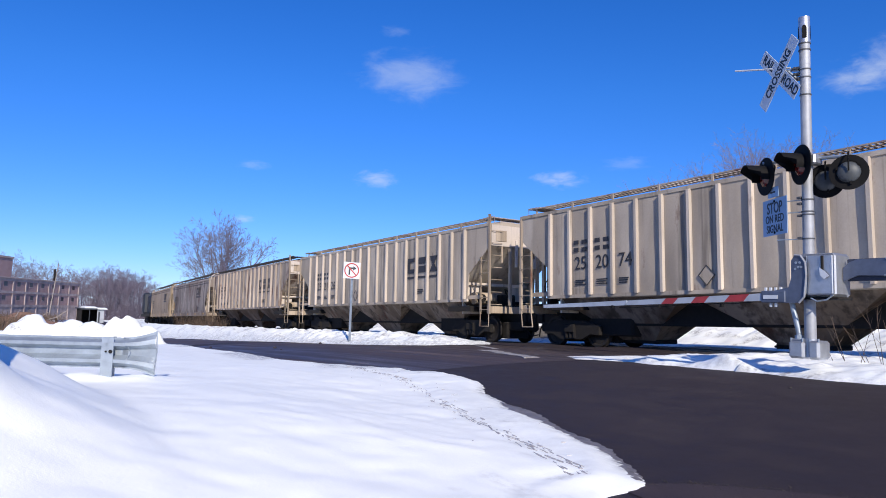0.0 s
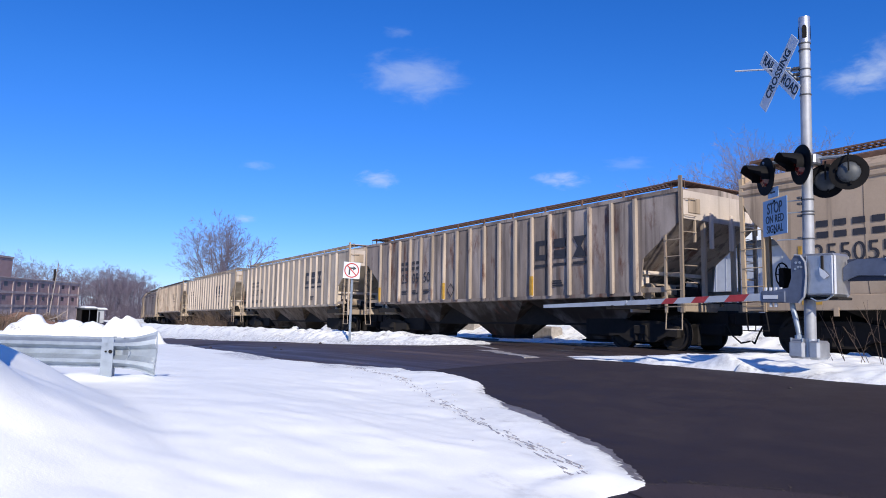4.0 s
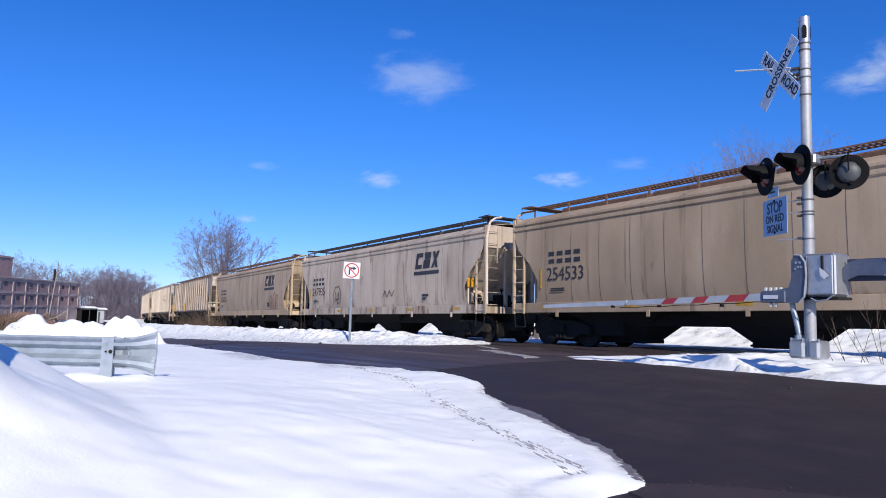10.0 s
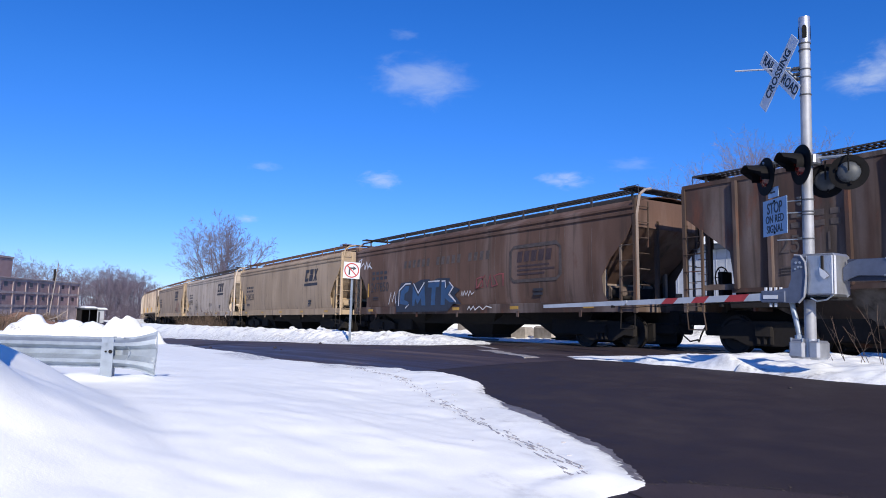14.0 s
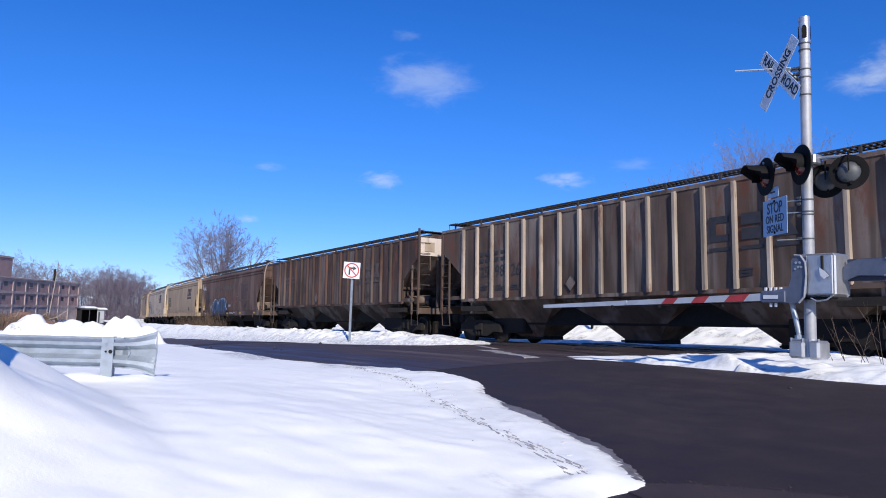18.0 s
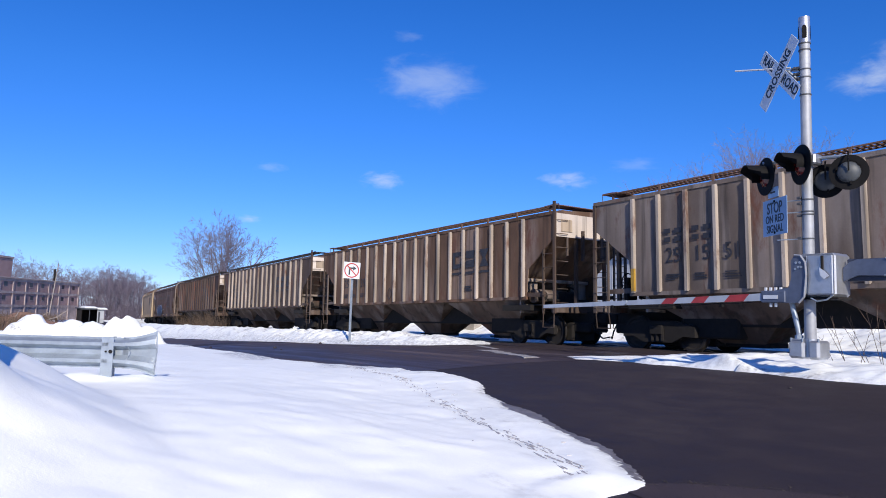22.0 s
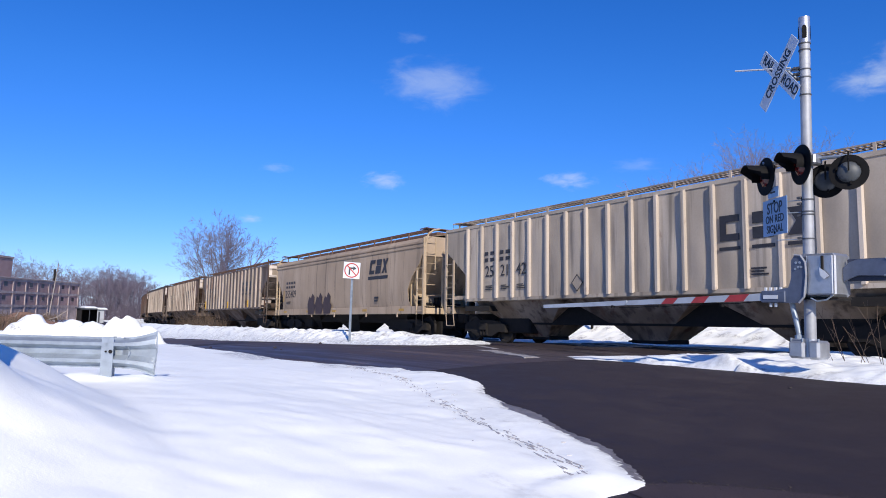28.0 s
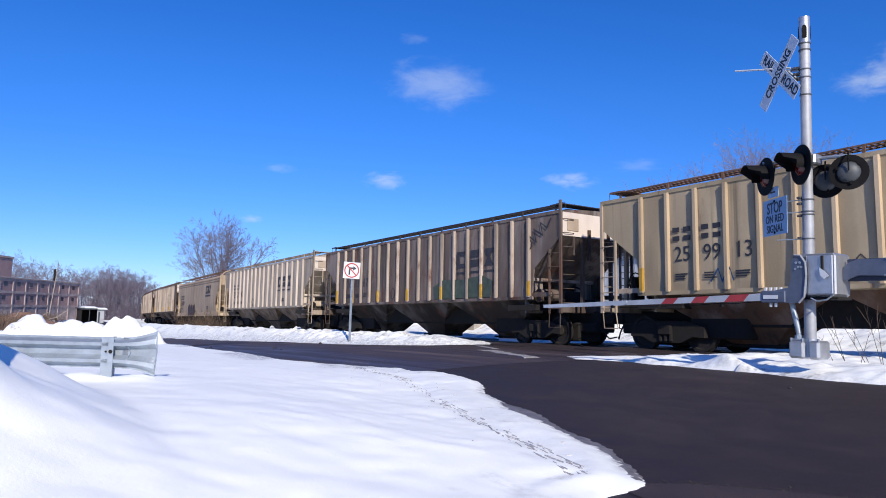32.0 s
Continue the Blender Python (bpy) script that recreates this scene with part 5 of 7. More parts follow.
def end_gear(car, hl, paint, trim, kind):
    """Couplers, end sills, ladders, stirrups, brake wheel: what stands at the car's ends."""
    for e in (-1, 1):
        s = Shape().box(min(e * (hl - 0.6), e * (hl + 0.50)), max(e * (hl - 0.6), e * (hl + 0.50)), -0.14, 0.14, 0.72, 0.98, 0.02)
        s.box(min(e * (hl + 0.45), e * (hl + 0.78)), max(e * (hl + 0.45), e * (hl + 0.78)), -0.2, 0.17, 0.68, 1.0, 0.04)
        part("coupler", s, UNDER, car, "dark knuckle coupler")
        part("air_hose", Shape().pipe([(e * (hl + 0.3), -0.3, 0.72), (e * (hl + 0.45), -0.32, 0.45), (e * (hl + 0.62), -0.2, 0.25), (e * (hl + 0.78), -0.05, 0.30)], 0.022, 6), UNDER, car, "hanging rubber air hose")
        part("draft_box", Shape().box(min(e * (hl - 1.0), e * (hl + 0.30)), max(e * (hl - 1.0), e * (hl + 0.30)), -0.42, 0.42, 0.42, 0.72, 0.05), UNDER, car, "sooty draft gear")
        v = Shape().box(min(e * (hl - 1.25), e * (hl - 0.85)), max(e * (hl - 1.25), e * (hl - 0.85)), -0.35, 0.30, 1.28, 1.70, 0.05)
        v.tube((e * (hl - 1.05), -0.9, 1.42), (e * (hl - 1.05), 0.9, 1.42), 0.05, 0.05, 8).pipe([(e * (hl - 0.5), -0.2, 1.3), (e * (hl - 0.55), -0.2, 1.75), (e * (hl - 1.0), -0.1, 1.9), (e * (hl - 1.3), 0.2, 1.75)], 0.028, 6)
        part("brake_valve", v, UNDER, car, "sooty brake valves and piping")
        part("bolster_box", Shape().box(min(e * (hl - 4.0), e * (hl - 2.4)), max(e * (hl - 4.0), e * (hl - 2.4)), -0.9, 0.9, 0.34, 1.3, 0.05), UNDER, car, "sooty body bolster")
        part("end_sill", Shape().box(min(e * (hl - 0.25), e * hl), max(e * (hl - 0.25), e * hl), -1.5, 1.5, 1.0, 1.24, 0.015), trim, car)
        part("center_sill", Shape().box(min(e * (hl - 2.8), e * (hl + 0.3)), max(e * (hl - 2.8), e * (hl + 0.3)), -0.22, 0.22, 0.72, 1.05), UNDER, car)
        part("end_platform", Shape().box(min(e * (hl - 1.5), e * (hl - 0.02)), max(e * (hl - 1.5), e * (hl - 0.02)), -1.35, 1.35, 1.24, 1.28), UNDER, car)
        for y in (-1.0, 1.0):
            part("end_post", Shape().box(min(e * (hl - 0.12), e * (hl - 0.02)), max(e * (hl - 0.12), e * (hl - 0.02)), y * 0.62 - 0.05, y * 0.62 + 0.05, 1.24, 3.5), trim, car)
            x_in = hl - 0.52
            s = Shape()
            for x, zt, w in ((hl - 0.03, 4.40 if kind == "rib" and e > 0 else 4.02, 0.045), (x_in, 2.95 if kind == "rib" else 2.85, 0.028)):
                s.box(e * x - w, e * x + w, y * 1.56 - 0.03, y * 1.56 + 0.03, 0.98, zt)
            for k in range(7):
                z = 1.12 + 0.42 * k
                if z < (3.1 if kind == "rib" else 2.85) or k < 4:
                    s.tube((e * (hl - 0.03), y * 1.60, z), (e * x_in, y * 1.60, z), 0.013, 0.013, 5)
            part("ladder", s, trim, car, "steel side ladder")
            for k in range(7):
                z = 1.3 + 0.42 * k
                s = Shape()
                s.pipe([(e * (hl + 0.0), y * 1.50, z), (e * (hl + 0.07), y * 1.46, z), (e * (hl + 0.07), y * 1.10, z), (e * (hl + 0.0), y * 1.06, z)], 0.012, 5)
                part("grab_iron", s, trim, car)
            s = Shape().box(min(e * (hl - 0.05), e * hl), max(e * (hl - 0.05), e * hl), y * 1.03 - 0.025, y * 1.03 + 0.025, 2.75, 4.0)
            part("ladder_rail", s, trim, car)
            s = Shape().pipe([(e * (hl - 0.05), y * 1.56, 1.0), (e * (hl - 0.08), y * 1.54, 0.56), (e * (x_in - 0.05), y * 1.54, 0.56), (e * x_in, y * 1.56, 1.0)], 0.016, 6)
            part("stirrup_step", s, trim if kind == "rib" else UNDER, car, "bent steel step")
            if kind == "rib":
                s = Shape().tube((e * (hl - 0.6), y * 1.45, 1.62), (e * (hl - 1.6), y * 1.45, 1.62), 0.02, 0.02, 6)
                s.box(min(e * (hl - 1.35), e * (hl - 0.5)), max(e * (hl - 1.35), e * (hl - 0.5)), y * 1.5 - 0.03, y * 1.5 + 0.03, 1.50, 1.62)
                part("side_step", s, trim, car, "flat side step")
    # brake gear at the front end
    s = Shape()
    for a in range(12):
        t0, t1 = a * math.pi / 6, (a + 1) * math.pi / 6
        s.tube((-hl + 0.35, -0.55 + 0.28 * math.cos(t0), 1.85 + 0.28 * math.sin(t0)), (-hl + 0.35, -0.55 + 0.28 * math.cos(t1), 1.85 + 0.28 * math.sin(t1)), 0.018, 0.018, 5)
        if a % 2 == 0:
            s.tube((-hl + 0.35, -0.55, 1.85), (-hl + 0.35, -0.55 + 0.28 * math.cos(t0), 1.85 + 0.28 * math.sin(t0)), 0.012, 0.012, 4)
    part("brake_wheel", s, UNDER, car, "dark spoked brake wheel", m=pose(0, 0, 0))
    part("brake_stand", Shape().box(-hl + 0.36, -hl + 0.5, -0.75, -0.35, 1.28, 2.0, 0.02), UNDER, car)
    part("air_reservoir", Shape().tube((hl - 1.35, -1.25, 1.55), (hl - 1.35, 0.1, 1.55), 0.22, 0.22, 14), trim, car, "round air reservoir", True)
    part("brake_cylinder", Shape().tube((hl - 1.0, -1.1, 1.55), (hl - 1.75, -1.1, 1.55), 0.15, 0.15, 12), UNDER, car, "", True)


def roof_walk(car, hl, z, material, brackets, zr, y0=0.42, y1=0.78):
    """Grated running boards along the roof, with their brackets and hatches."""
    for y in (-1, 1):
        s = Shape()
        for yy in (y0, (y0 + y1) / 2, y1):
            s.box(-hl + 0.15, hl - 0.15, y * yy - 0.02, y * yy + 0.02, z - 0.035, z)
        n = int(2 * hl / 0.13)
        for k in range(n):
            x = -hl + 0.2 + k * (2 * hl - 0.4) / n
            s.box(x, x + 0.05, min(y * y0, y * y1), max(y * y0, y * y1), z - 0.025, z - 0.004)
        part("running_board", s, material, car, "grated steel running board")
        for k in range(brackets):
            x = -hl + 0.5 + (2 * hl - 1.0) * k / (brackets - 1)
            part("board_bracket", Shape().box(x - 0.03, x + 0.03, y * (y1 + 0.02) - 0.02, y * (y1 + 0.02) + 0.02, zr - 0.10, z - 0.005), material, car)
    for e in (-1, 1):
        s = Shape()
        for k in range(5):
            x = e * (hl - 0.2 - 0.11 * k)
            s.box(x - 0.04, x + 0.04, -1.35, 1.35, z - 0.03, z - 0.005)
        s.box(min(e * (hl - 0.15), e * (hl - 0.7)), max(e * (hl - 0.15), e * (hl - 0.7)), -1.37, -1.33, z - 0.04, z)
        s.box(min(e * (hl - 0.15), e * (hl - 0.7)), max(e * (hl - 0.15), e * (hl - 0.7)), 1.33, 1.37, z - 0.04, z)
        part("end_walk", s, material, car, "grated cross walk")
        for y in (-1.3, 1.3):
            part("walk_handrail", Shape().pipe([(e * (hl - 0.1), y, zr - 0.1), (e * (hl - 0.1), y, z + 0.02), (e * (hl - 0.5), y, z + 0.02), (e * (hl - 0.5), y, zr)], 0.009, 5), material, car)
    for k in range(4):
        x0 = -hl + 0.9 + k * (2 * hl - 1.8) / 4
        part("roof_hatch", Shape().box(x0 + 0.06, x0 + (2 * hl - 1.8) / 4 - 0.06, -0.36, 0.36, zr + 0.05, zr + 0.26, 0.04), material, car, "long roof hatch cover")


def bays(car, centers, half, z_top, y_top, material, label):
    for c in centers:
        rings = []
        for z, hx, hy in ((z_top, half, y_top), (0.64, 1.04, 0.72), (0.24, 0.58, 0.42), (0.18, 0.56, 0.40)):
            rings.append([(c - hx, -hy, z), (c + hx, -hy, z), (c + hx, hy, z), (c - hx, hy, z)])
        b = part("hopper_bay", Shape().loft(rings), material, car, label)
        g = Shape().box(c - 0.66, c + 0.66, -0.42, 0.42, 0.15, 0.27, 0.02)
        g.tube((c - 0.5, -0.7, 0.21), (c - 0.5, 0.7, 0.21), 0.03, 0.03, 6)
        part("outlet_gate", g, UNDER, b, "sliding outlet gate")


def spine(car, hl):
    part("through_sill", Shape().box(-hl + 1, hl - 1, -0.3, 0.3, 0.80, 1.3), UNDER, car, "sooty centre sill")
    # the pan's near-black stands in for shade on the bays' end facets
    part("floor_pan", Shape().box(-hl + 2.3, hl - 2.3, -0.78, 0.78, 0.64, 1.3), UNDER, car, "floor pan painted near-black for the shade between the bays")


def mark(car, kind, x, z, text="", size=0.5, y=-1.6, material=None, shear=0.0, sq=1.0, label="stencilled black number"):
    part("lettering", lettering(text, size, 0.004, shear, sq), material or LETTER, car, label, m=pose(x, y, z))


def wordmark(car, x, z, w, h, y, material, slant=0.22):
    """The painted emblem as plain slanted blocks over a bar."""
    k = w / 3
    s = Shape()
    for i in range(3):
        x0 = x - w / 2 + i * k
        a, b = x0 + 0.05 * k, x0 + 0.88 * k
        d = slant * h
        t = 0.26 * h
        if i == 0:
            s.prism([(a, z), (b, z), (b + t * slant, z + t), (a + t * slant + 0.3 * k, z + t), (a + d - t * slant + 0.3 * k, z + h - t), (b + d - t * slant, z + h - t), (b + d, z + h), (a + d, z + h)], y - 0.004, y)
        elif i == 1:
            s.prism([(a, z), (b, z), (b + 0.55 * d, z + 0.55 * h), (a + 0.55 * d, z + 0.55 * h)], y - 0.004, y)
            s.prism([(a + 0.45 * d + 0.1, z + 0.58 * h), (b + 0.58 * d, z + 0.58 * h), (b + d, z + h), (a + d, z + h)], y - 0.004, y)
        else:
            s.prism([(a, z), (a + 0.3 * k, z), (b + d, z + h), (b + d - 0.3 * k, z + h)], y - 0.004, y)
            s.prism([(b - 0.3 * k, z), (b, z), (a + d + 0.3 * k, z + h), (a + d, z + h)], y - 0.0035, y - 0.0005)
    part("emblem", s, material, car, "dark blue black slanted emblem")
    part("emblem_bar", Shape().prism([(x - w / 2 - 0.06, z - 0.24), (x + w / 2, z - 0.24), (x + w / 2 + 0.02, z - 0.10), (x - w / 2 - 0.03, z - 0.10)], y - 0.004, y), material, car, "dark underline bar")


def bars(car, x, z, w, h, n, y, material, rng):
    """Small unreadable stencils as plain bars."""
    for k in range(n):
        zz = z - k * h * 1.7
        part("stencil_bar", Shape().box(x, x + w * rng.uniform(0.6, 1.0), y - 0.004, y, zz - h / 2, zz + h / 2), material, car)


def frame_bar(x, z, w, h, y):
    """A stencilled initial as two plain stacked bars."""
    t = 0.36 * h
    return Shape().box(x - w / 2, x + w / 2, y - 0.004, y, z - h / 2, z - h / 2 + t).box(x - w / 2, x + w / 2, y - 0.004, y, z + h / 2 - t, z + h / 2)


RIB_HL, ACF_HL = 8.50, 8.24
TRUCK_X = 6.75


def bulged_panel(step, rng):
    """One side panel between posts, dented a little."""
    nx, nz = 8, 12
    ph, am = rng.uniform(0, 6.28), rng.uniform(0.008, 0.018)
    vs = []
    for j in range(nz + 1):
        z = 1.52 + 2.48 * j / nz
        for i in range(nx + 1):
            u = 2 * i / nx - 1
            y = -0.004 - (0.022 + am * math.sin(2.3 * z + ph)) * (1 - u * u) * math.sin(math.pi * j / nz) ** 0.5
            vs.append((u * (step / 2 - 0.05), y, z))
    fs = [(j * (nx + 1) + i, j * (nx + 1) + i + 1, (j + 1) * (nx + 1) + i + 1, (j + 1) * (nx + 1) + i) for j in range(nz) for i in range(nx)]
    return Shape().add(vs, fs).mesh("side_panel", True)


def ribbed_hopper(label, paint, trim, low, number, letter, rng, posts=18, walkmat=None, emblem_x=3.6, post_mat=None, iron=None, first=1):
    """A three-bay covered hopper with outside posts. Origin on the rail tops at mid length."""
    hl = RIB_HL
    car = thing("covered_hopper_car", label, "hopper car", group="cars of the freight train")
    for y in (-1.53, 1.53):
        pts = [(-hl, 4.05), (-hl, 3.32), (-hl + 1.25, 2.38), (-hl + 1.36, 1.5), (hl - 1.36, 1.5), (hl - 1.25, 2.38), (hl, 3.32), (hl, 4.05)]
        part("side_sheet", Shape().prism(pts, y - 0.02, y + 0.02), paint, car, "painted steel side")
        part("side_chord", Shape().box(-hl, hl, y - 0.05 if y < 0 else y, y if y < 0 else y + 0.05, 4.0, 4.10), paint, car)
        part("bottom_chord", Shape().box(-hl + 1.3, hl - 1.3, y - 0.06 if y < 0 else y - 0.02, y + 0.02 if y < 0 else y + 0.06, 1.42, 1.52), paint, car)
    pts = [(-hl + 0.03, 4.05), (-hl + 0.03, 3.30), (-hl + 1.28, 2.36), (-hl + 2.6, 1.40), (hl - 2.6, 1.40), (hl - 1.28, 2.36), (hl - 0.03, 3.30), (hl - 0.03, 4.05)]
    part("body", Shape().prism(pts, -1.5, 1.5), paint, car, "steel hopper body with sloping ends")
    for e in (-1, 1):
        part("end_panel", Shape().box(min(e * (hl - 0.03), e * (hl + 0.005)), max(e * (hl - 0.03), e * (hl + 0.005)), -1.5, 1.5, 3.32, 4.04), T_LIGHT, car, "pale painted end panel")
        part("placard_board", Shape().box(min(e * (hl + 0.005), e * (hl + 0.03)), max(e * (hl + 0.005), e * (hl + 0.03)), -1.32, -0.86, 3.48, 3.86, 0.006), IRON, car, "small placard board")
        for y in (-0.42, 0.42):
            part("end_brace", Shape().box(min(e * (hl - 0.02), e * (hl + 0.07)), max(e * (hl - 0.02), e * (hl + 0.07)), y - 0.05, y + 0.05, 2.62, 3.56, 0.01), T_LIGHT if iron is None else iron, car, "upright end brace")
    roofp = [(-1.55, 4.06), (-0.8, 4.16), (0, 4.2), (0.8, 4.16), (1.55, 4.06), (1.5, 4.02), (-1.5, 4.02)]
    part("roof", Shape().loft([[(x, a, b) for a, b in roofp] for x in (-hl, hl)]), paint, car, "steel roof")
    pm = Shape().loft([[(-0.05, 0, 1.5), (0.05, 0, 1.5), (0.040, -0.10, 1.5), (-0.040, -0.10, 1.5)], [(-0.05, 0, 4.02), (0.05, 0, 4.02), (0.040, -0.10, 4.0), (-0.040, -0.10, 4.0)]]).mesh("side_post")
    step = (2 * hl - 2.9) / (posts - 1)
    kinds = [bulged_panel(step, rng) for _ in range(3)]
    for k in range(posts - 1):
        x = -hl + 1.45 + (k + 0.5) * step
        part("side_panel", kinds[rng.randrange(3)], paint, car, m=pose(x, -1.55, 0))
    for k in range(posts):
        x = -hl + 1.45 + k * (2 * hl - 2.9) / (posts - 1)
        part("side_post", pm, post_mat or trim, car, m=pose(x, -1.55, 0))
        part("side_post", pm, post_mat or trim, car, m=pose(x, 1.55, 0, 0, 0, 180))
    for e in (-1, 1):
        for y in (-1.1, 1.1):
            x0 = e * (hl - 1.75)
            part("bolster_web", Shape().box(x0 - 0.03, x0 + 0.03, y - 0.35, y + 0.35, 1.0, 2.1), trim, car, "upright bolster plate")
        part("cross_beam", Shape().box(min(e * (hl - 1.72), e * (hl - 1.60)), max(e * (hl - 1.72), e * (hl - 1.60)), -1.45, 1.45, 2.02, 2.20, 0.01), T_LIGHT if iron is None else trim, car, "pale cross beam")
        part("shear_plate", Shape().box(min(e * (hl - 2.6), e * (hl - 1.2)), max(e * (hl - 2.6), e * (hl - 1.2)), -1.5, 1.5, 1.08, 1.26), UNDER, car)
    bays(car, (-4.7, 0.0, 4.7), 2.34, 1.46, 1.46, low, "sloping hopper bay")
    spine(car, hl)
    end_gear(car, hl, paint, iron or IRON, "rib")
    roof_walk(car, hl, 4.35, walkmat or trim, 11, 4.12, 0.84, 1.28)
    wheels = truck_under(car, -TRUCK_X) + truck_under(car, TRUCK_X)
    step = (2 * hl - 2.9) / (posts - 1)
    px = [-hl + 1.45 + k * step for k in range(posts)]
    for k, pair in enumerate((number[:2], number[2:4], number[4:])):
        mark(car, "n", (px[k + first] + px[k + first + 1]) / 2 + 0.02, 2.40, pair, 0.54, -1.590, letter, 0, 0.9)
        if k < 2:
            for j in (-1, 1):
                part("initial_bar", frame_bar((px[k + first] + px[k + first + 1]) / 2 + j * 0.16, 2.92, 0.20, 0.34, -1.588), letter, car)
        bars(car, (px[k + first] + px[k + first + 1]) / 2 - 0.2, 1.92, 0.42, 0.035, 3, -1.588, letter, rng)
    j = posts - 6
    for i in range(3):
        xm = (px[j + i] + px[j + i + 1]) / 2
        s = Shape()
        if i == 0:
            s.prism([(xm - 0.25, 2.62), (xm - 0.25, 3.22), (xm + 0.25, 3.22), (xm + 0.25, 3.06), (xm - 0.08, 3.06), (xm - 0.08, 2.78), (xm + 0.25, 2.78), (xm + 0.25, 2.62)], -1.594, -1.587)
        elif i == 1:
            s.prism([(xm - 0.25, 2.62), (xm + 0.25, 2.62), (xm + 0.25, 2.88), (xm - 0.25, 2.88)], -1.594, -1.587)
            s.prism([(xm - 0.25, 2.96), (xm + 0.25, 2.96), (xm + 0.25, 3.22), (xm - 0.25, 3.22)], -1.594, -1.587)
        else:
            s.prism([(xm - 0.26, 2.62), (xm + 0.26, 2.62), (xm + 0.07, 2.92), (xm + 0.26, 3.22), (xm - 0.26, 3.22), (xm - 0.07, 2.92)], -1.594, -1.587)
        s.box(xm - 0.27, xm + 0.27, -1.594, -1.587, 2.40, 2.48)
        part("emblem_block", s, letter, car, "dark emblem block over a bar")
    for k in {P_DUN: (0, 8, 14), P_SOOT2: (0, 2, 5, 8, 11, 14, 17), P_GREY2: (0, 6, 12), P_OLIVE: (0, 5, 11)}.get(paint, ()):
        part("reflector_strip", Shape().box(px[k] - 0.046, px[k] + 0.055, -1.656, -1.585, 1.54, 1.54 + 0.46 * (1 if k % 3 else 1.3)), OCHRE, car, "faded yellow reflector")
    bars(car, px[j + 1] + 0.1, 1.95, 0.5, 0.04, 3, -1.588, letter, rng)
    s = Shape().prism([(px[6] + 0.45, 1.62), (px[6] + 0.67, 1.86), (px[6] + 0.45, 2.10), (px[6] + 0.23, 1.86)], -1.594, -1.587)
    part("route_placard", s, paint, car, "diamond route plate")
    s = Shape().pipe([(px[6] + 0.45, -1.594, 1.62), (px[6] + 0.67, -1.594, 1.86), (px[6] + 0.45, -1.594, 2.10), (px[6] + 0.23, -1.594, 1.86), (px[6] + 0.45, -1.594, 1.62)], 0.012, 4)
    part("placard_edge", s, letter, car)
    return car, wheels


ACF_SIDE = [(1.50, 1.28), (1.56, 1.55), (1.595, 2.0), (1.605, 2.5), (1.60, 3.0), (1.57, 3.55), (1.565, 3.60), (1.61, 3.635), (1.61, 3.71), (1.56, 3.735), (1.555, 3.77), (1.60, 3.80), (1.60, 3.86), (1.54, 3.885), (1.50, 3.92), (1.2, 4.08), (0.6, 4.18), (0.0, 4.20)]


def acf_end(z):
    """How far the rounded body's side reaches, by height."""
    hl = ACF_HL
    if z >= 3.27:
        return hl
    if z >= 2.36:
        return hl - 1.0 * (3.27 - z) / 0.91
    return hl - 1.0 - 0.22 * math.sin((2.36 - z) / 1.08 * math.pi)


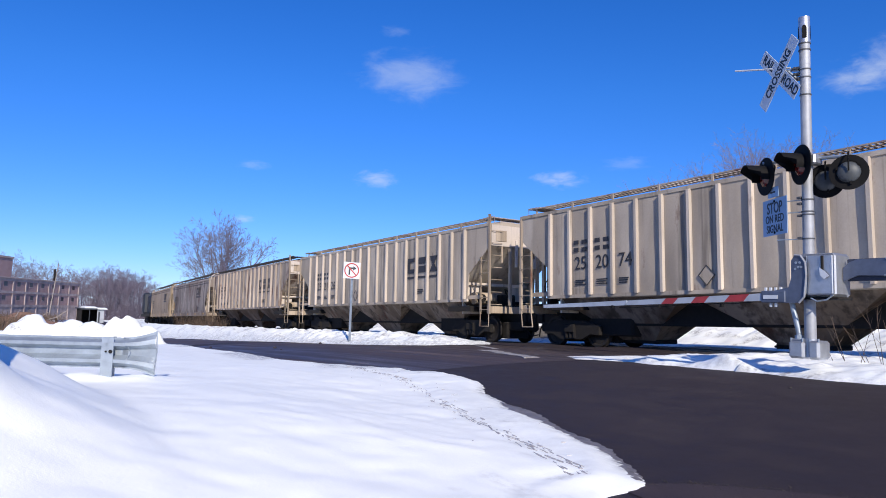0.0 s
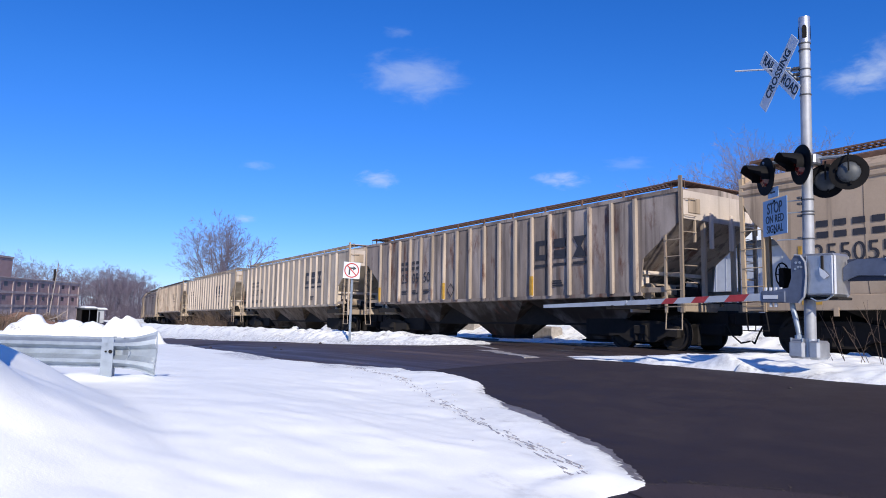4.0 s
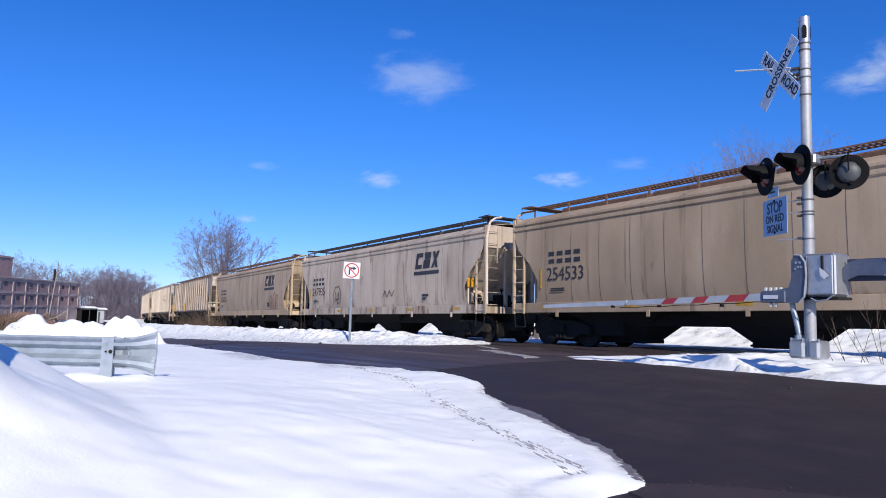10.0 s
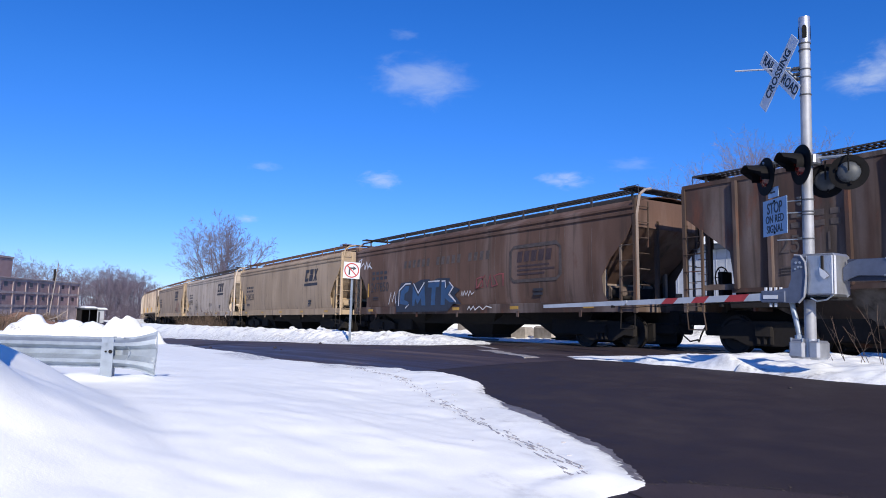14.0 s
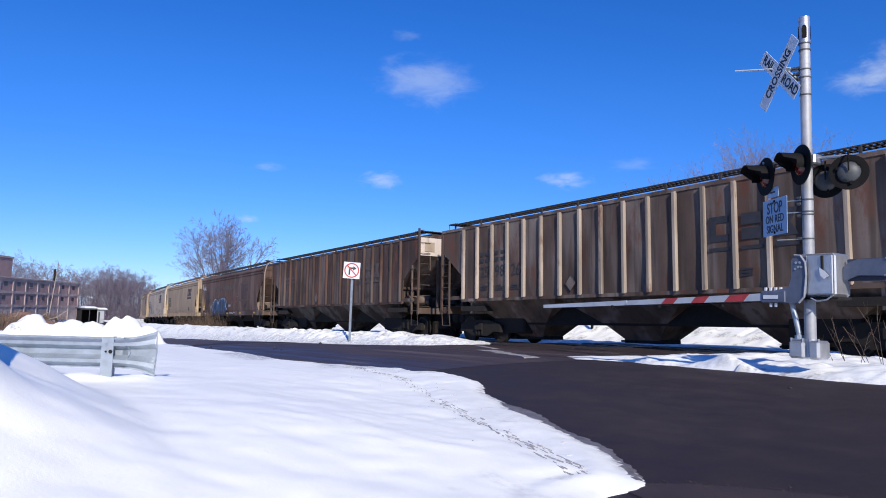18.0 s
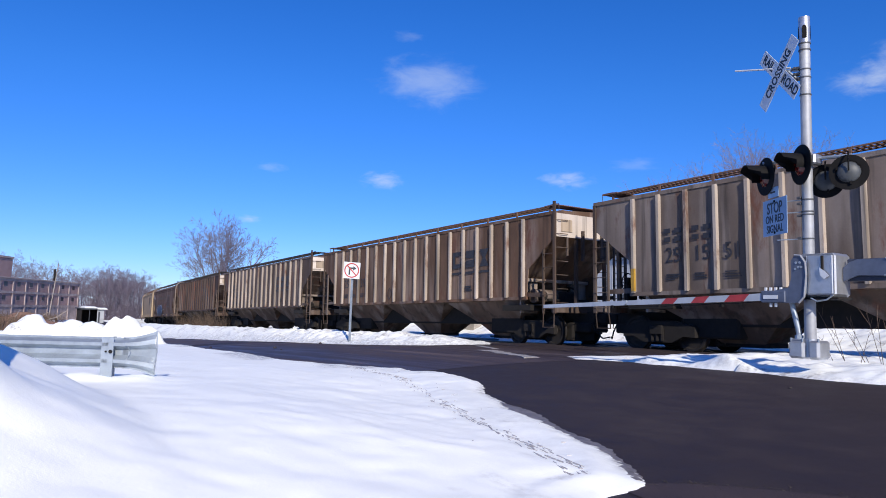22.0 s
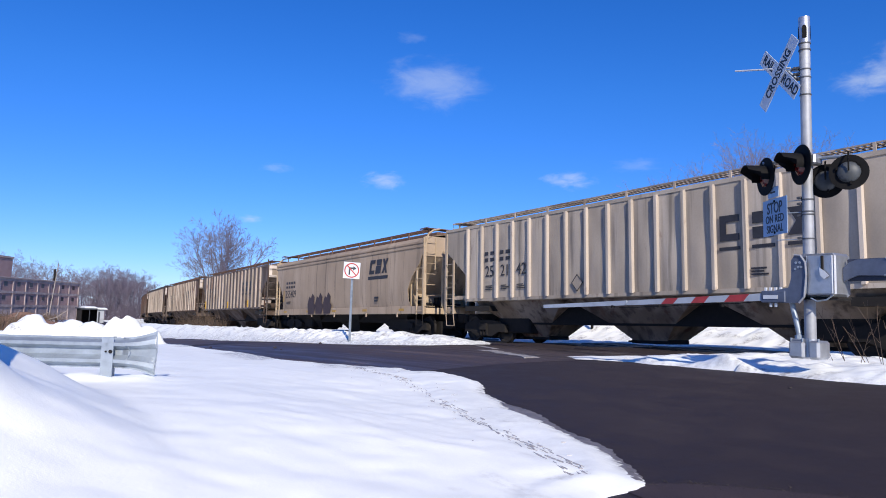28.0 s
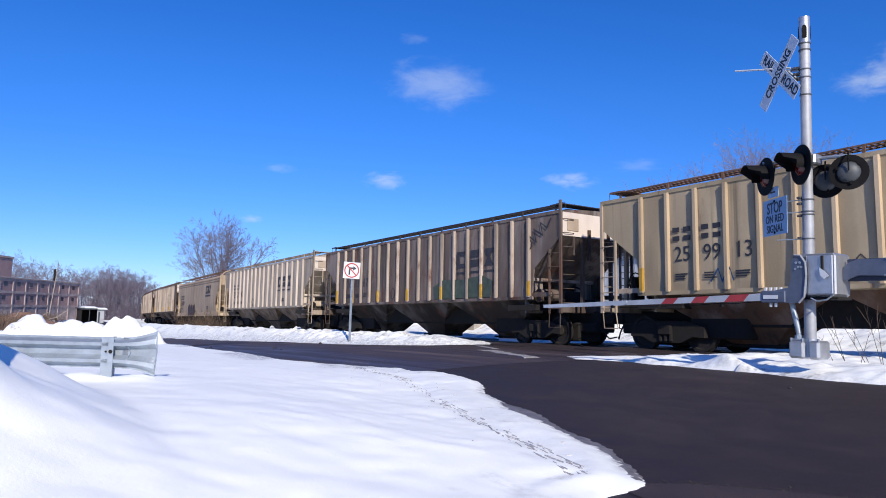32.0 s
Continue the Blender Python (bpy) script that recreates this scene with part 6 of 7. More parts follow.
def centre_flow(label, paint, trim, number, letter, rng, walkmat, logo=True, logo_x=4.5, sillmat=None, iron=None):
    """A smooth rounded covered hopper with full side sills."""
    hl = ACF_HL
    car = thing("covered_hopper_car", label, "hopper car", group="cars of the freight train")
    prof = ACF_SIDE
    full = [(y, z) for y, z in prof] + [(-y, z) for y, z in reversed(prof[:-1])]
    nx = 24
    vs, fs = [], []
    for i in range(nx + 1):
        t = 2 * i / nx - 1
        for y, z in full:
            vs.append((t * acf_end(z), y, z))
    m = len(full)
    for i in range(nx):
        for j in range(m - 1):
            fs.append((i * m + j, i * m + j + 1, (i + 1) * m + j + 1, (i + 1) * m + j))
    inner = len(vs)
    for i in range(nx + 1):
        t = 2 * i / nx - 1
        for y, z in full:
            vs.append((t * (acf_end(z) - 0.01), y * 0.985, z - 0.02))
    for i in range(nx):
        for j in range(m - 1):
            fs.append((inner + i * m + j, inner + (i + 1) * m + j, inner + (i + 1) * m + j + 1, inner + i * m + j + 1))
    for i in (0, nx):
        for j in range(m - 1):
            fs.append((i * m + j, i * m + j + 1, inner + i * m + j + 1, inner + i * m + j))
    s = Shape().add(vs, fs)
    part("body", s, paint, car, "smooth rounded steel body", True)
    for e in (-1, 1):
        pts = [(e * (hl - 0.02), 3.3), (e * (hl - 2.4), 1.3), (e * (hl - 2.55), 1.3), (e * (hl - 0.14), 3.4)]
        part("end_sheet", Shape().prism(pts, -1.48, 1.48), paint, car, "dusty sloping end sheet")
        part("end_panel", Shape().box(min(e * (hl - 0.10), e * (hl - 0.02)), max(e * (hl - 0.10), e * (hl - 0.02)), -1.5, 1.5, 3.28, 4.06), paint, car, "painted end panel")
        part("bulkhead", Shape().box(min(e * (hl - 1.75), e * (hl - 1.69)), max(e * (hl - 1.75), e * (hl - 1.69)), -1.45, 1.45, 1.25, 1.85), trim, car, "upright bolster plate")
        for y in (-1.3, 1.3):
            part("bolster_post", Shape().box(min(e * (hl - 1.4), e * (hl - 1.3)), max(e * (hl - 1.4), e * (hl - 1.3)), y - 0.05, y + 0.05, 1.28, 2.6), trim, car)
        for y in (-1.0, 1.0):
            arch = Shape().pipe([(e * (hl + 0.02), y * 1.5, 1.3), (e * (hl + 0.02), y * 1.52, 3.6), (e * (hl + 0.02), y * 1.40, 4.15), (e * (hl + 0.0), y * 1.15, 4.32), (e * (hl - 0.1), y * 0.8, 4.40)], 0.04, 6)
            part("end_hoop", arch, trim, car, "curved corner post", True)
    for y in (-1, 1):
        part("side_sill", Shape().box(-hl, hl, min(y * 1.44, y * 1.56), max(y * 1.44, y * 1.56), 1.0, 1.31, 0.012), sillmat or paint, car, "full length side sill")
        for k in range(13):
            x = -hl + 1.55 + k * (2 * hl - 3.1) / 12
            seam = [(y * (a + 0.004), b) for a, b in prof if b < 3.58]
            vs2 = [(x + d, a, b) for d in (-0.007, 0.007) for a, b in seam]
            q = len(seam)
            part("weld_seam", Shape().add(vs2, [(i, i + 1, q + i + 1, q + i) for i in range(q - 1)]), SEAM, car)
        for k in range(5):
            x = -6.2 + k * 3.1 + (0.3 if k % 2 else 0)
            part("sill_bracket", Shape().box(x - 0.05, x + 0.05, min(y * 1.56, y * 1.585), max(y * 1.56, y * 1.585), 0.88, 1.06), sillmat or paint, car)
    # near-black bays: the shade under the body is in their colour too
    bays(car, (-4.55, 0.0, 4.55), 2.25, 1.30, 1.44, UNDER, "sooty sloping hopper bay with underbody shade in its colour")
    spine(car, hl)
    end_gear(car, hl, paint, iron or IRON, "acf")
    roof_walk(car, hl, 4.43, walkmat, 11, 4.16, 0.62, 1.06)
    wheels = truck_under(car, -TRUCK_X + 0.2) + truck_under(car, TRUCK_X - 0.2)
    for k in range(5):
        x0 = -6.9 + 3.3 * k
        part("reflector_strip", Shape().box(x0, x0 + 0.42, -1.566, -1.558, 1.12, 1.22), OCHRE, car, "faded yellow reflector")
    part("reflector_strip", Shape().box(-hl + 1.32, -hl + 1.40, -1.612, -1.60, 1.75, 2.35), OCHRE, car, "faded yellow reflector")
    mark(car, "n", -hl + 2.42, 2.14, number, 0.56, -1.612, letter, 0, 0.95)
    for k in range(4):
        part("initial_bar", frame_bar(-hl + 1.85 + 0.36 * k, 2.66, 0.24, 0.36, -1.613), letter, car)
    bars(car, -hl + 1.8, 1.72, 0.7, 0.04, 2, -1.60, letter, rng)
    if logo:
        wordmark(car, logo_x, 2.76, 1.75, 0.62, -1.613, letter)
    bars(car, 4.2, 1.72, 0.45, 0.08, 2, -1.60, letter, rng)
    return car, wheels


def graffiti(car, name, outline, y, material, label):
    part(name, Shape().prism(outline, y - 0.003, y), material, car, label)


def spray(car, pts, y, r, material, label):
    """A sprayed stroke as one flat ribbon along pts."""
    p = [Vector((a, b)) for a, b in pts]
    vs = []
    for k, q in enumerate(p):
        d = (p[min(k + 1, len(p) - 1)] - p[max(k - 1, 0)]).normalized()
        a = (p[k] - p[k - 1]).normalized() if k else d
        w = Vector((-d.y, d.x)) * r / max(0.45, abs(d.dot(a)))
        vs += [(q.x + w.x, y, q.y + w.y), (q.x - w.x, y, q.y - w.y)]
    part("graffiti", Shape().add(vs, [(2 * k, 2 * k + 1, 2 * k + 3, 2 * k + 2) for k in range(len(p) - 1)]), material, car, label)


# paints of the cars
P_GREY = car_paint("light_grey_paint", (0.385, 0.33, 0.27), 0.12, 0.30)
P_GREY2 = car_paint("dusty_grey_paint", (0.255, 0.212, 0.185), 0.50, 0.60)
P_RUSTGREY = car_paint("rusting_grey_paint", (0.42, 0.35, 0.29), 0.62, 0.45)
P_TAN = car_paint("tan_paint", (0.39, 0.302, 0.22), 0.16, 0.22)
P_TAN2 = car_paint("deep_tan_paint", (0.35, 0.268, 0.188), 0.15, 0.20)
P_PALE = car_paint("pale_grey_paint", (0.485, 0.41, 0.335), 0.24, 0.26)
P_BROWN = car_paint("brown_grimy_paint", (0.118, 0.072, 0.056), 0.26, 0.36)
P_DARKRUST = car_paint("dark_rust_paint", (0.066, 0.043, 0.037), 0.52, 0.55)
P_SOOT = car_paint("sooty_grey_paint", (0.095, 0.069, 0.058), 0.55, 0.55)
P_SOOT2 = car_paint("dusty_soot_paint", (0.145, 0.114, 0.100), 0.55, 0.55)
P_UMBER = car_paint("umber_tan_paint", (0.128, 0.076, 0.05), 0.50, 0.55)
P_OLIVE = car_paint("olive_tan_paint", (0.335, 0.27, 0.18), 0.12, 0.25)
# dusty and grimy bays: dirt and the body's shade, both in the paint colour
P_BAYTAN = car_paint("dusty_shaded_bay_paint", (0.20, 0.15, 0.11), 0.4, 0.7)
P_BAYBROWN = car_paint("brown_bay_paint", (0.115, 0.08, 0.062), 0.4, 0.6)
P_BAY = car_paint("grimy_shaded_bay_paint", (0.042, 0.032, 0.027), 0.4, 0.7)
P_BLUE = plain("loco_blue", (0.02, 0.026, 0.04), 0.5, 0, 5, 0.2, 0.0)
IRON = car_paint("ladder_paint", (0.36, 0.29, 0.22), 0.30, 0.4)
IRON_DARK = car_paint("sooty_ladder_paint", (0.085, 0.06, 0.048), 0.40, 0.5)
SEAM = plain("weld_grime", (0.14, 0.115, 0.10), 0.8, 0, 9, 0.4, 0.0)
P_DUN = car_paint("dun_grey_paint", (0.155, 0.122, 0.104), 0.52, 0.5)
T_DUN = car_paint("dun_trim", (0.34, 0.295, 0.28), 0.42, 0.6)
P_OLDGREY = car_paint("old_grey_sill", (0.44, 0.38, 0.32), 0.55, 0.4)
T_LIGHT = car_paint("light_trim", (0.58, 0.51, 0.45), 0.18, 0.22)
T_POST = car_paint("light_post_paint", (0.46, 0.40, 0.345), 0.15, 0.25)
T_GRIMY = car_paint("grimy_post_paint", (0.32, 0.27, 0.23), 0.45, 0.5)
T_DUSTY = car_paint("dusty_post_paint", (0.37, 0.31, 0.26), 0.40, 0.45)
T_TAN = car_paint("tan_trim", (0.42, 0.325, 0.22), 0.12, 0.25)
T_DARK = car_paint("grimy_trim", (0.24, 0.195, 0.17), 0.45, 0.6)
W_LIGHT = car_paint("pale_walkway", (0.34, 0.29, 0.25), 0.4, 0.4)
W_DARK = plain("black_walkway", (0.035, 0.032, 0.034), 0.7, 0, 8, 0.3, 0.0)
W_RUST = plain("rusty_walkway", (0.15, 0.085, 0.06), 0.8, 0, 8, 0.35, 0.0)
SPRAY_NAVY = plain("spray_navy", (0.010, 0.016, 0.034), 0.5, 0, 5, 0.3, 0.0)
SPRAY_BLUE = plain("spray_blue", (0.016, 0.065, 0.165), 0.5, 0, 5, 0.2, 0.0)
SPRAY_BLACK = plain("spray_black", (0.02, 0.02, 0.03), 0.5, 0, 5, 0.3, 0.0)
SPRAY_WHITE = plain("spray_white", (0.55, 0.56, 0.60), 0.5, 0, 5, 0.2, 0.0)
SPRAY_RED = plain("spray_red", (0.24, 0.05, 0.045), 0.5, 0, 5, 0.3, 0.0)
SPRAY_GREEN = plain("spray_green", (0.05, 0.075, 0.055), 0.6, 0, 5, 0.4, 0.0)
SPRAY_MAROON = plain("spray_maroon", (0.05, 0.028, 0.028), 0.6, 0, 5, 0.4, 0.0)

TRAIN = []
rc = random.Random(21)


def add_car(left, half, made):
    TRAIN.append((left + half, made[0], made[1]))
    return made[0]


add_car(-90.05, ACF_HL, centre_flow("tan rounded covered hopper car near the head of the train", P_TAN, T_TAN, "254", LETTER, rc, W_DARK))
add_car(-72.07, ACF_HL, centre_flow("grey rounded covered hopper car with faded lettering", P_GREY2, T_LIGHT, "247", LETTER_WORN, rc, W_DARK))
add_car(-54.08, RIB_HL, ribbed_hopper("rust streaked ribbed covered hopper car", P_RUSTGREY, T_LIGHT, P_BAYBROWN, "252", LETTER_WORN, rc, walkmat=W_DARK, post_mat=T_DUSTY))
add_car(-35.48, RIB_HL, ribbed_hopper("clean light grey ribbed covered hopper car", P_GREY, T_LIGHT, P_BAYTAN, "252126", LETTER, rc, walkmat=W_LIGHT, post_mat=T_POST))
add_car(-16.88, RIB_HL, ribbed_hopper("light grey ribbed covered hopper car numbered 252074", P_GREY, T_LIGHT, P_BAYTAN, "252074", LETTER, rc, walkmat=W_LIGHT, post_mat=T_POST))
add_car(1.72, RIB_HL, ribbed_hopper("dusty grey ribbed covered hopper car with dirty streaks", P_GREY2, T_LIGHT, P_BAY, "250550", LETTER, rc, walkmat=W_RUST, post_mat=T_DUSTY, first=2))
c = add_car(20.32, ACF_HL, centre_flow("tan rounded covered hopper car numbered 255055 with red graffiti", P_TAN, T_TAN, "255055", LETTER, rc, W_RUST, iron=T_TAN))
hearts = [(4.75, 1.55), (4.62, 1.9), (4.8, 2.15), (5.05, 2.0), (5.2, 1.65), (5.1, 1.45), (4.9, 1.5), (5.3, 2.1), (5.55, 2.35), (5.7, 2.1), (5.5, 1.7), (5.3, 1.45), (5.6, 1.5), (6.0, 1.8), (6.15, 2.1), (5.95, 2.2), (5.75, 1.95), (5.8, 1.55), (6.2, 1.5)]
spray(c, hearts, -1.614, 0.022, SPRAY_RED, "red outline graffiti")
c = add_car(38.30, ACF_HL, centre_flow("pale grey rounded covered hopper car numbered 247935", P_PALE, T_LIGHT, "247935", LETTER, rc, W_DARK, sillmat=P_OLDGREY))
part("placard", Shape().box(ACF_HL - 1.28, ACF_HL - 1.24, -1.42, -1.08, 1.95, 2.35), YELLOW, c, "orange hazard placard")
spray(c, [(-3.9, 1.5), (-4.0, 2.0), (-3.8, 2.3), (-3.45, 2.35), (-3.2, 2.1), (-3.2, 1.6), (-3.5, 1.5), (-3.6, 1.9), (-3.45, 2.05), (-3.4, 1.75), (-3.8, 1.7), (-3.75, 2.1)], -1.614, 0.022, LETTER_WORN, "thin grey graffiti")
spray(c, [(1.0, 1.7), (1.2, 2.0), (1.4, 1.7), (1.6, 2.0), (1.8, 1.75), (2.0, 2.0)], -1.614, 0.02, LETTER_WORN, "thin grey graffiti")
c = add_car(56.29, ACF_HL, centre_flow("tan rounded covered hopper car numbered 254533", P_TAN2, T_TAN, "254533", LETTER, rc, W_RUST, iron=T_TAN))
c = add_car(74.27, ACF_HL, centre_flow("grimy brown rounded covered hopper car with blue graffiti", P_BROWN, T_DARK, "247850", LETTER, rc, W_DARK, logo=False, sillmat=P_DARKRUST, iron=IRON_DARK))
tag = lambda pts: [((x + 1.4) * 0.9 - 2.0, (z - 1.35) * 0.98 + 1.08) for x, z in pts]
g = [(-4.0, 1.35), (-4.0, 2.0), (-3.6, 2.55), (-2.7, 2.6), (-2.6, 2.45), (-1.9, 2.62), (-1.2, 2.62), (-1.1, 2.5), (-0.6, 2.62), (0.35, 2.6), (0.3, 2.35), (1.1, 2.15), (0.7, 1.95), (1.2, 1.6), (0.6, 1.62), (0.2, 1.35)]
graffiti(c, "graffiti", tag(g), -1.612, SPRAY_NAVY, "large blue graffiti piece")
for poly in ([(-3.7, 1.7), (-3.6, 2.2), (-3.2, 2.42), (-2.85, 2.4), (-2.95, 2.2), (-3.25, 2.1), (-3.3, 1.85), (-2.9, 1.75), (-2.95, 1.6)], [(-2.6, 1.6), (-2.55, 2.4), (-2.1, 1.95), (-1.6, 2.42), (-1.5, 1.6), (-1.8, 1.6), (-1.85, 1.9), (-2.15, 1.65), (-2.35, 1.9), (-2.4, 1.6)], [(-1.3, 2.3), (-1.25, 2.48), (-0.4, 2.48), (-0.45, 2.3), (-0.7, 2.28), (-0.75, 1.6), (-1.05, 1.6), (-1.0, 2.28)], [(-0.3, 1.6), (-0.25, 2.48), (0.0, 2.48), (0.0, 2.15), (0.35, 2.4), (0.55, 2.25), (0.2, 1.98), (0.75, 1.7), (0.4, 1.68), (0.0, 1.85), (0.0, 1.6)]):
    graffiti(c, "graffiti_fill", tag(poly), -1.616, SPRAY_BLUE, "blue graffiti letters")
for pts in ([(-3.8, 1.6), (-3.75, 2.25), (-3.2, 2.5), (-2.75, 2.5)], [(-2.5, 2.5), (-2.1, 2.1), (-1.6, 2.5)], [(-1.3, 2.52), (-0.4, 2.52)], [(-0.25, 2.5), (0.0, 2.5), (0.05, 2.25)], [(-3.2, 1.5), (-2.9, 1.65)], [(0.3, 2.45), (0.6, 2.25), (0.3, 2.0), (0.8, 1.7)]):
    spray(c, tag(pts), -1.618, 0.025, SPRAY_WHITE, "pale graffiti outline")
spray(c, [(-7.9, 3.4), (-7.6, 3.5), (-7.75, 3.1), (-7.4, 3.3), (-7.3, 3.0), (-7.1, 3.35), (-7.0, 3.05), (-6.75, 3.3), (-6.85, 3.15), (-6.6, 3.0)], -1.60, 0.03, SPRAY_WHITE, "white scrawled graffiti")
spray(c, [(-5.0, 1.4), (-4.8, 1.9), (-4.7, 1.5), (-4.5, 1.9), (-4.4, 1.45), (-4.2, 1.7)], -1.61, 0.025, SPRAY_WHITE, "white scrawled graffiti")
spray(c, [(0.3, 1.62), (0.36, 1.78), (0.42, 1.62), (0.5, 1.8), (0.6, 1.64), (0.7, 1.78), (0.75, 1.62), (0.85, 1.8), (0.95, 1.66), (1.1, 1.75)], -1.614, 0.014, SPRAY_WHITE, "white scrawled graffiti")
spray(c, [(0.7, 1.12), (0.8, 1.25), (0.9, 1.12), (1.05, 1.25), (1.15, 1.12), (1.4, 1.24), (1.6, 1.12), (1.8, 1.24), (2.1, 1.18)], -1.614, 0.016, SPRAY_WHITE, "white scrawled graffiti")
spray(c, [(1.2, 1.85), (1.25, 2.2), (1.55, 2.25), (1.6, 1.9), (1.25, 1.85), (1.7, 2.3), (1.85, 1.9), (2.0, 2.3), (2.1, 1.9), (2.4, 1.95), (2.2, 2.25), (2.5, 2.3), (2.7, 2.3), (2.7, 1.9)], -1.614, 0.02, SPRAY_RED, "faded red graffiti letters")
for k in range(17):
    if k in (6, 12):
        continue
    x0 = -3.8 + 0.345 * k
    part("faded_block", Shape().prism([(x0, 2.84), (x0 + 0.2, 2.84), (x0 + 0.25, 3.14), (x0 + 0.05, 3.14)], -1.609, -1.604), LETTER_WORN, c)
ov = [(3.25, 2.02), (5.25, 2.02), (5.42, 2.15), (5.42, 2.98), (5.25, 3.12), (3.25, 3.12), (3.08, 2.98), (3.08, 2.15), (3.25, 2.02)]
spray(c, ov, -1.612, 0.05, LETTER_WORN, "faded dark panel outline")
for k in range(5):
    part("faded_block", Shape().prism([(3.40 + 0.34 * k, 2.62), (3.64 + 0.34 * k, 2.62), (3.70 + 0.34 * k, 2.96), (3.46 + 0.34 * k, 2.96)], -1.612, -1.606), SPRAY_MAROON, c, "faded maroon block")
for k, w in enumerate((1.5, 1.75, 1.3)):
    part("stencil_bar", Shape().box(3.42, 3.42 + w, -1.611, -1.606, 2.46 - 0.13 * k, 2.52 - 0.13 * k), SPRAY_MAROON, c)
add_car(92.26, RIB_HL, ribbed_hopper("dark rust brown ribbed covered hopper car", P_DARKRUST, P_DARKRUST, P_BAY, "251", LETTER_WORN, rc, walkmat=W_DARK, iron=IRON_DARK))
add_car(110.86, RIB_HL, ribbed_hopper("sooty grey ribbed covered hopper car with pale posts", P_SOOT, T_DARK, P_BAYBROWN, "259826", LETTER, rc, walkmat=W_DARK, iron=IRON_DARK, post_mat=T_GRIMY))
add_car(129.46, RIB_HL, ribbed_hopper("umber stained ribbed covered hopper car", P_UMBER, T_DARK, P_BAYBROWN, "250339", LETTER, rc, walkmat=W_RUST, iron=IRON_DARK, post_mat=T_GRIMY))
add_car(148.06, RIB_HL, ribbed_hopper("grey ribbed covered hopper car numbered 251551 with rust", P_DUN, T_DUN, P_BAYBROWN, "251551", LETTER, rc, walkmat=W_RUST, iron=IRON_DARK, post_mat=T_GRIMY))
c = add_car(166.66, ACF_HL, centre_flow("tan rounded covered hopper car numbered 255409 with dark graffiti", P_TAN, T_TAN, "255409", LETTER, rc, W_RUST, iron=T_TAN))
for x0 in (-3.2, -2.2, -1.2):
    graffiti(c, "graffiti", [(x0, 1.05), (x0 - 0.12, 1.55), (x0 + 0.1, 1.95), (x0 + 0.3, 1.85), (x0 + 0.5, 2.1), (x0 + 0.8, 1.9), (x0 + 0.72, 1.6), (x0 + 0.95, 1.45), (x0 + 0.75, 1.05)], -1.612, SPRAY_MAROON, "dark maroon graffiti blobs")
add_car(184.64, RIB_HL, ribbed_hopper("clean light grey ribbed covered hopper car numbered 252142", P_GREY, T_LIGHT, P_BAYTAN, "252142", LETTER, rc, walkmat=W_LIGHT, post_mat=T_POST))
c = add_car(203.24, RIB_HL, ribbed_hopper("dark sooty ribbed covered hopper car with green graffiti", P_SOOT2, T_DARK, P_BAY, "260367", LETTER, rc, walkmat=W_DARK, iron=IRON_DARK, post_mat=T_DUSTY))
graffiti(c, "graffiti", [(1.6, 1.55), (1.5, 2.0), (2.2, 2.25), (3.4, 2.2), (4.6, 2.3), (5.2, 2.1), (5.1, 1.55)], -1.592, SPRAY_GREEN, "dull green graffiti panel")
spray(c, [(7.0, 2.9), (7.2, 3.1), (7.1, 3.4), (7.4, 3.2), (7.3, 3.6), (7.7, 3.4), (7.6, 3.8), (7.9, 3.6), (8.1, 3.9)], -1.592, 0.025, SPRAY_BLACK, "black scrawled graffiti")
c = add_car(221.84, RIB_HL, ribbed_hopper("olive tan ribbed covered hopper car numbered 259913", P_OLIVE, T_TAN, P_UMBER, "259913", LETTER, rc, walkmat=W_RUST))
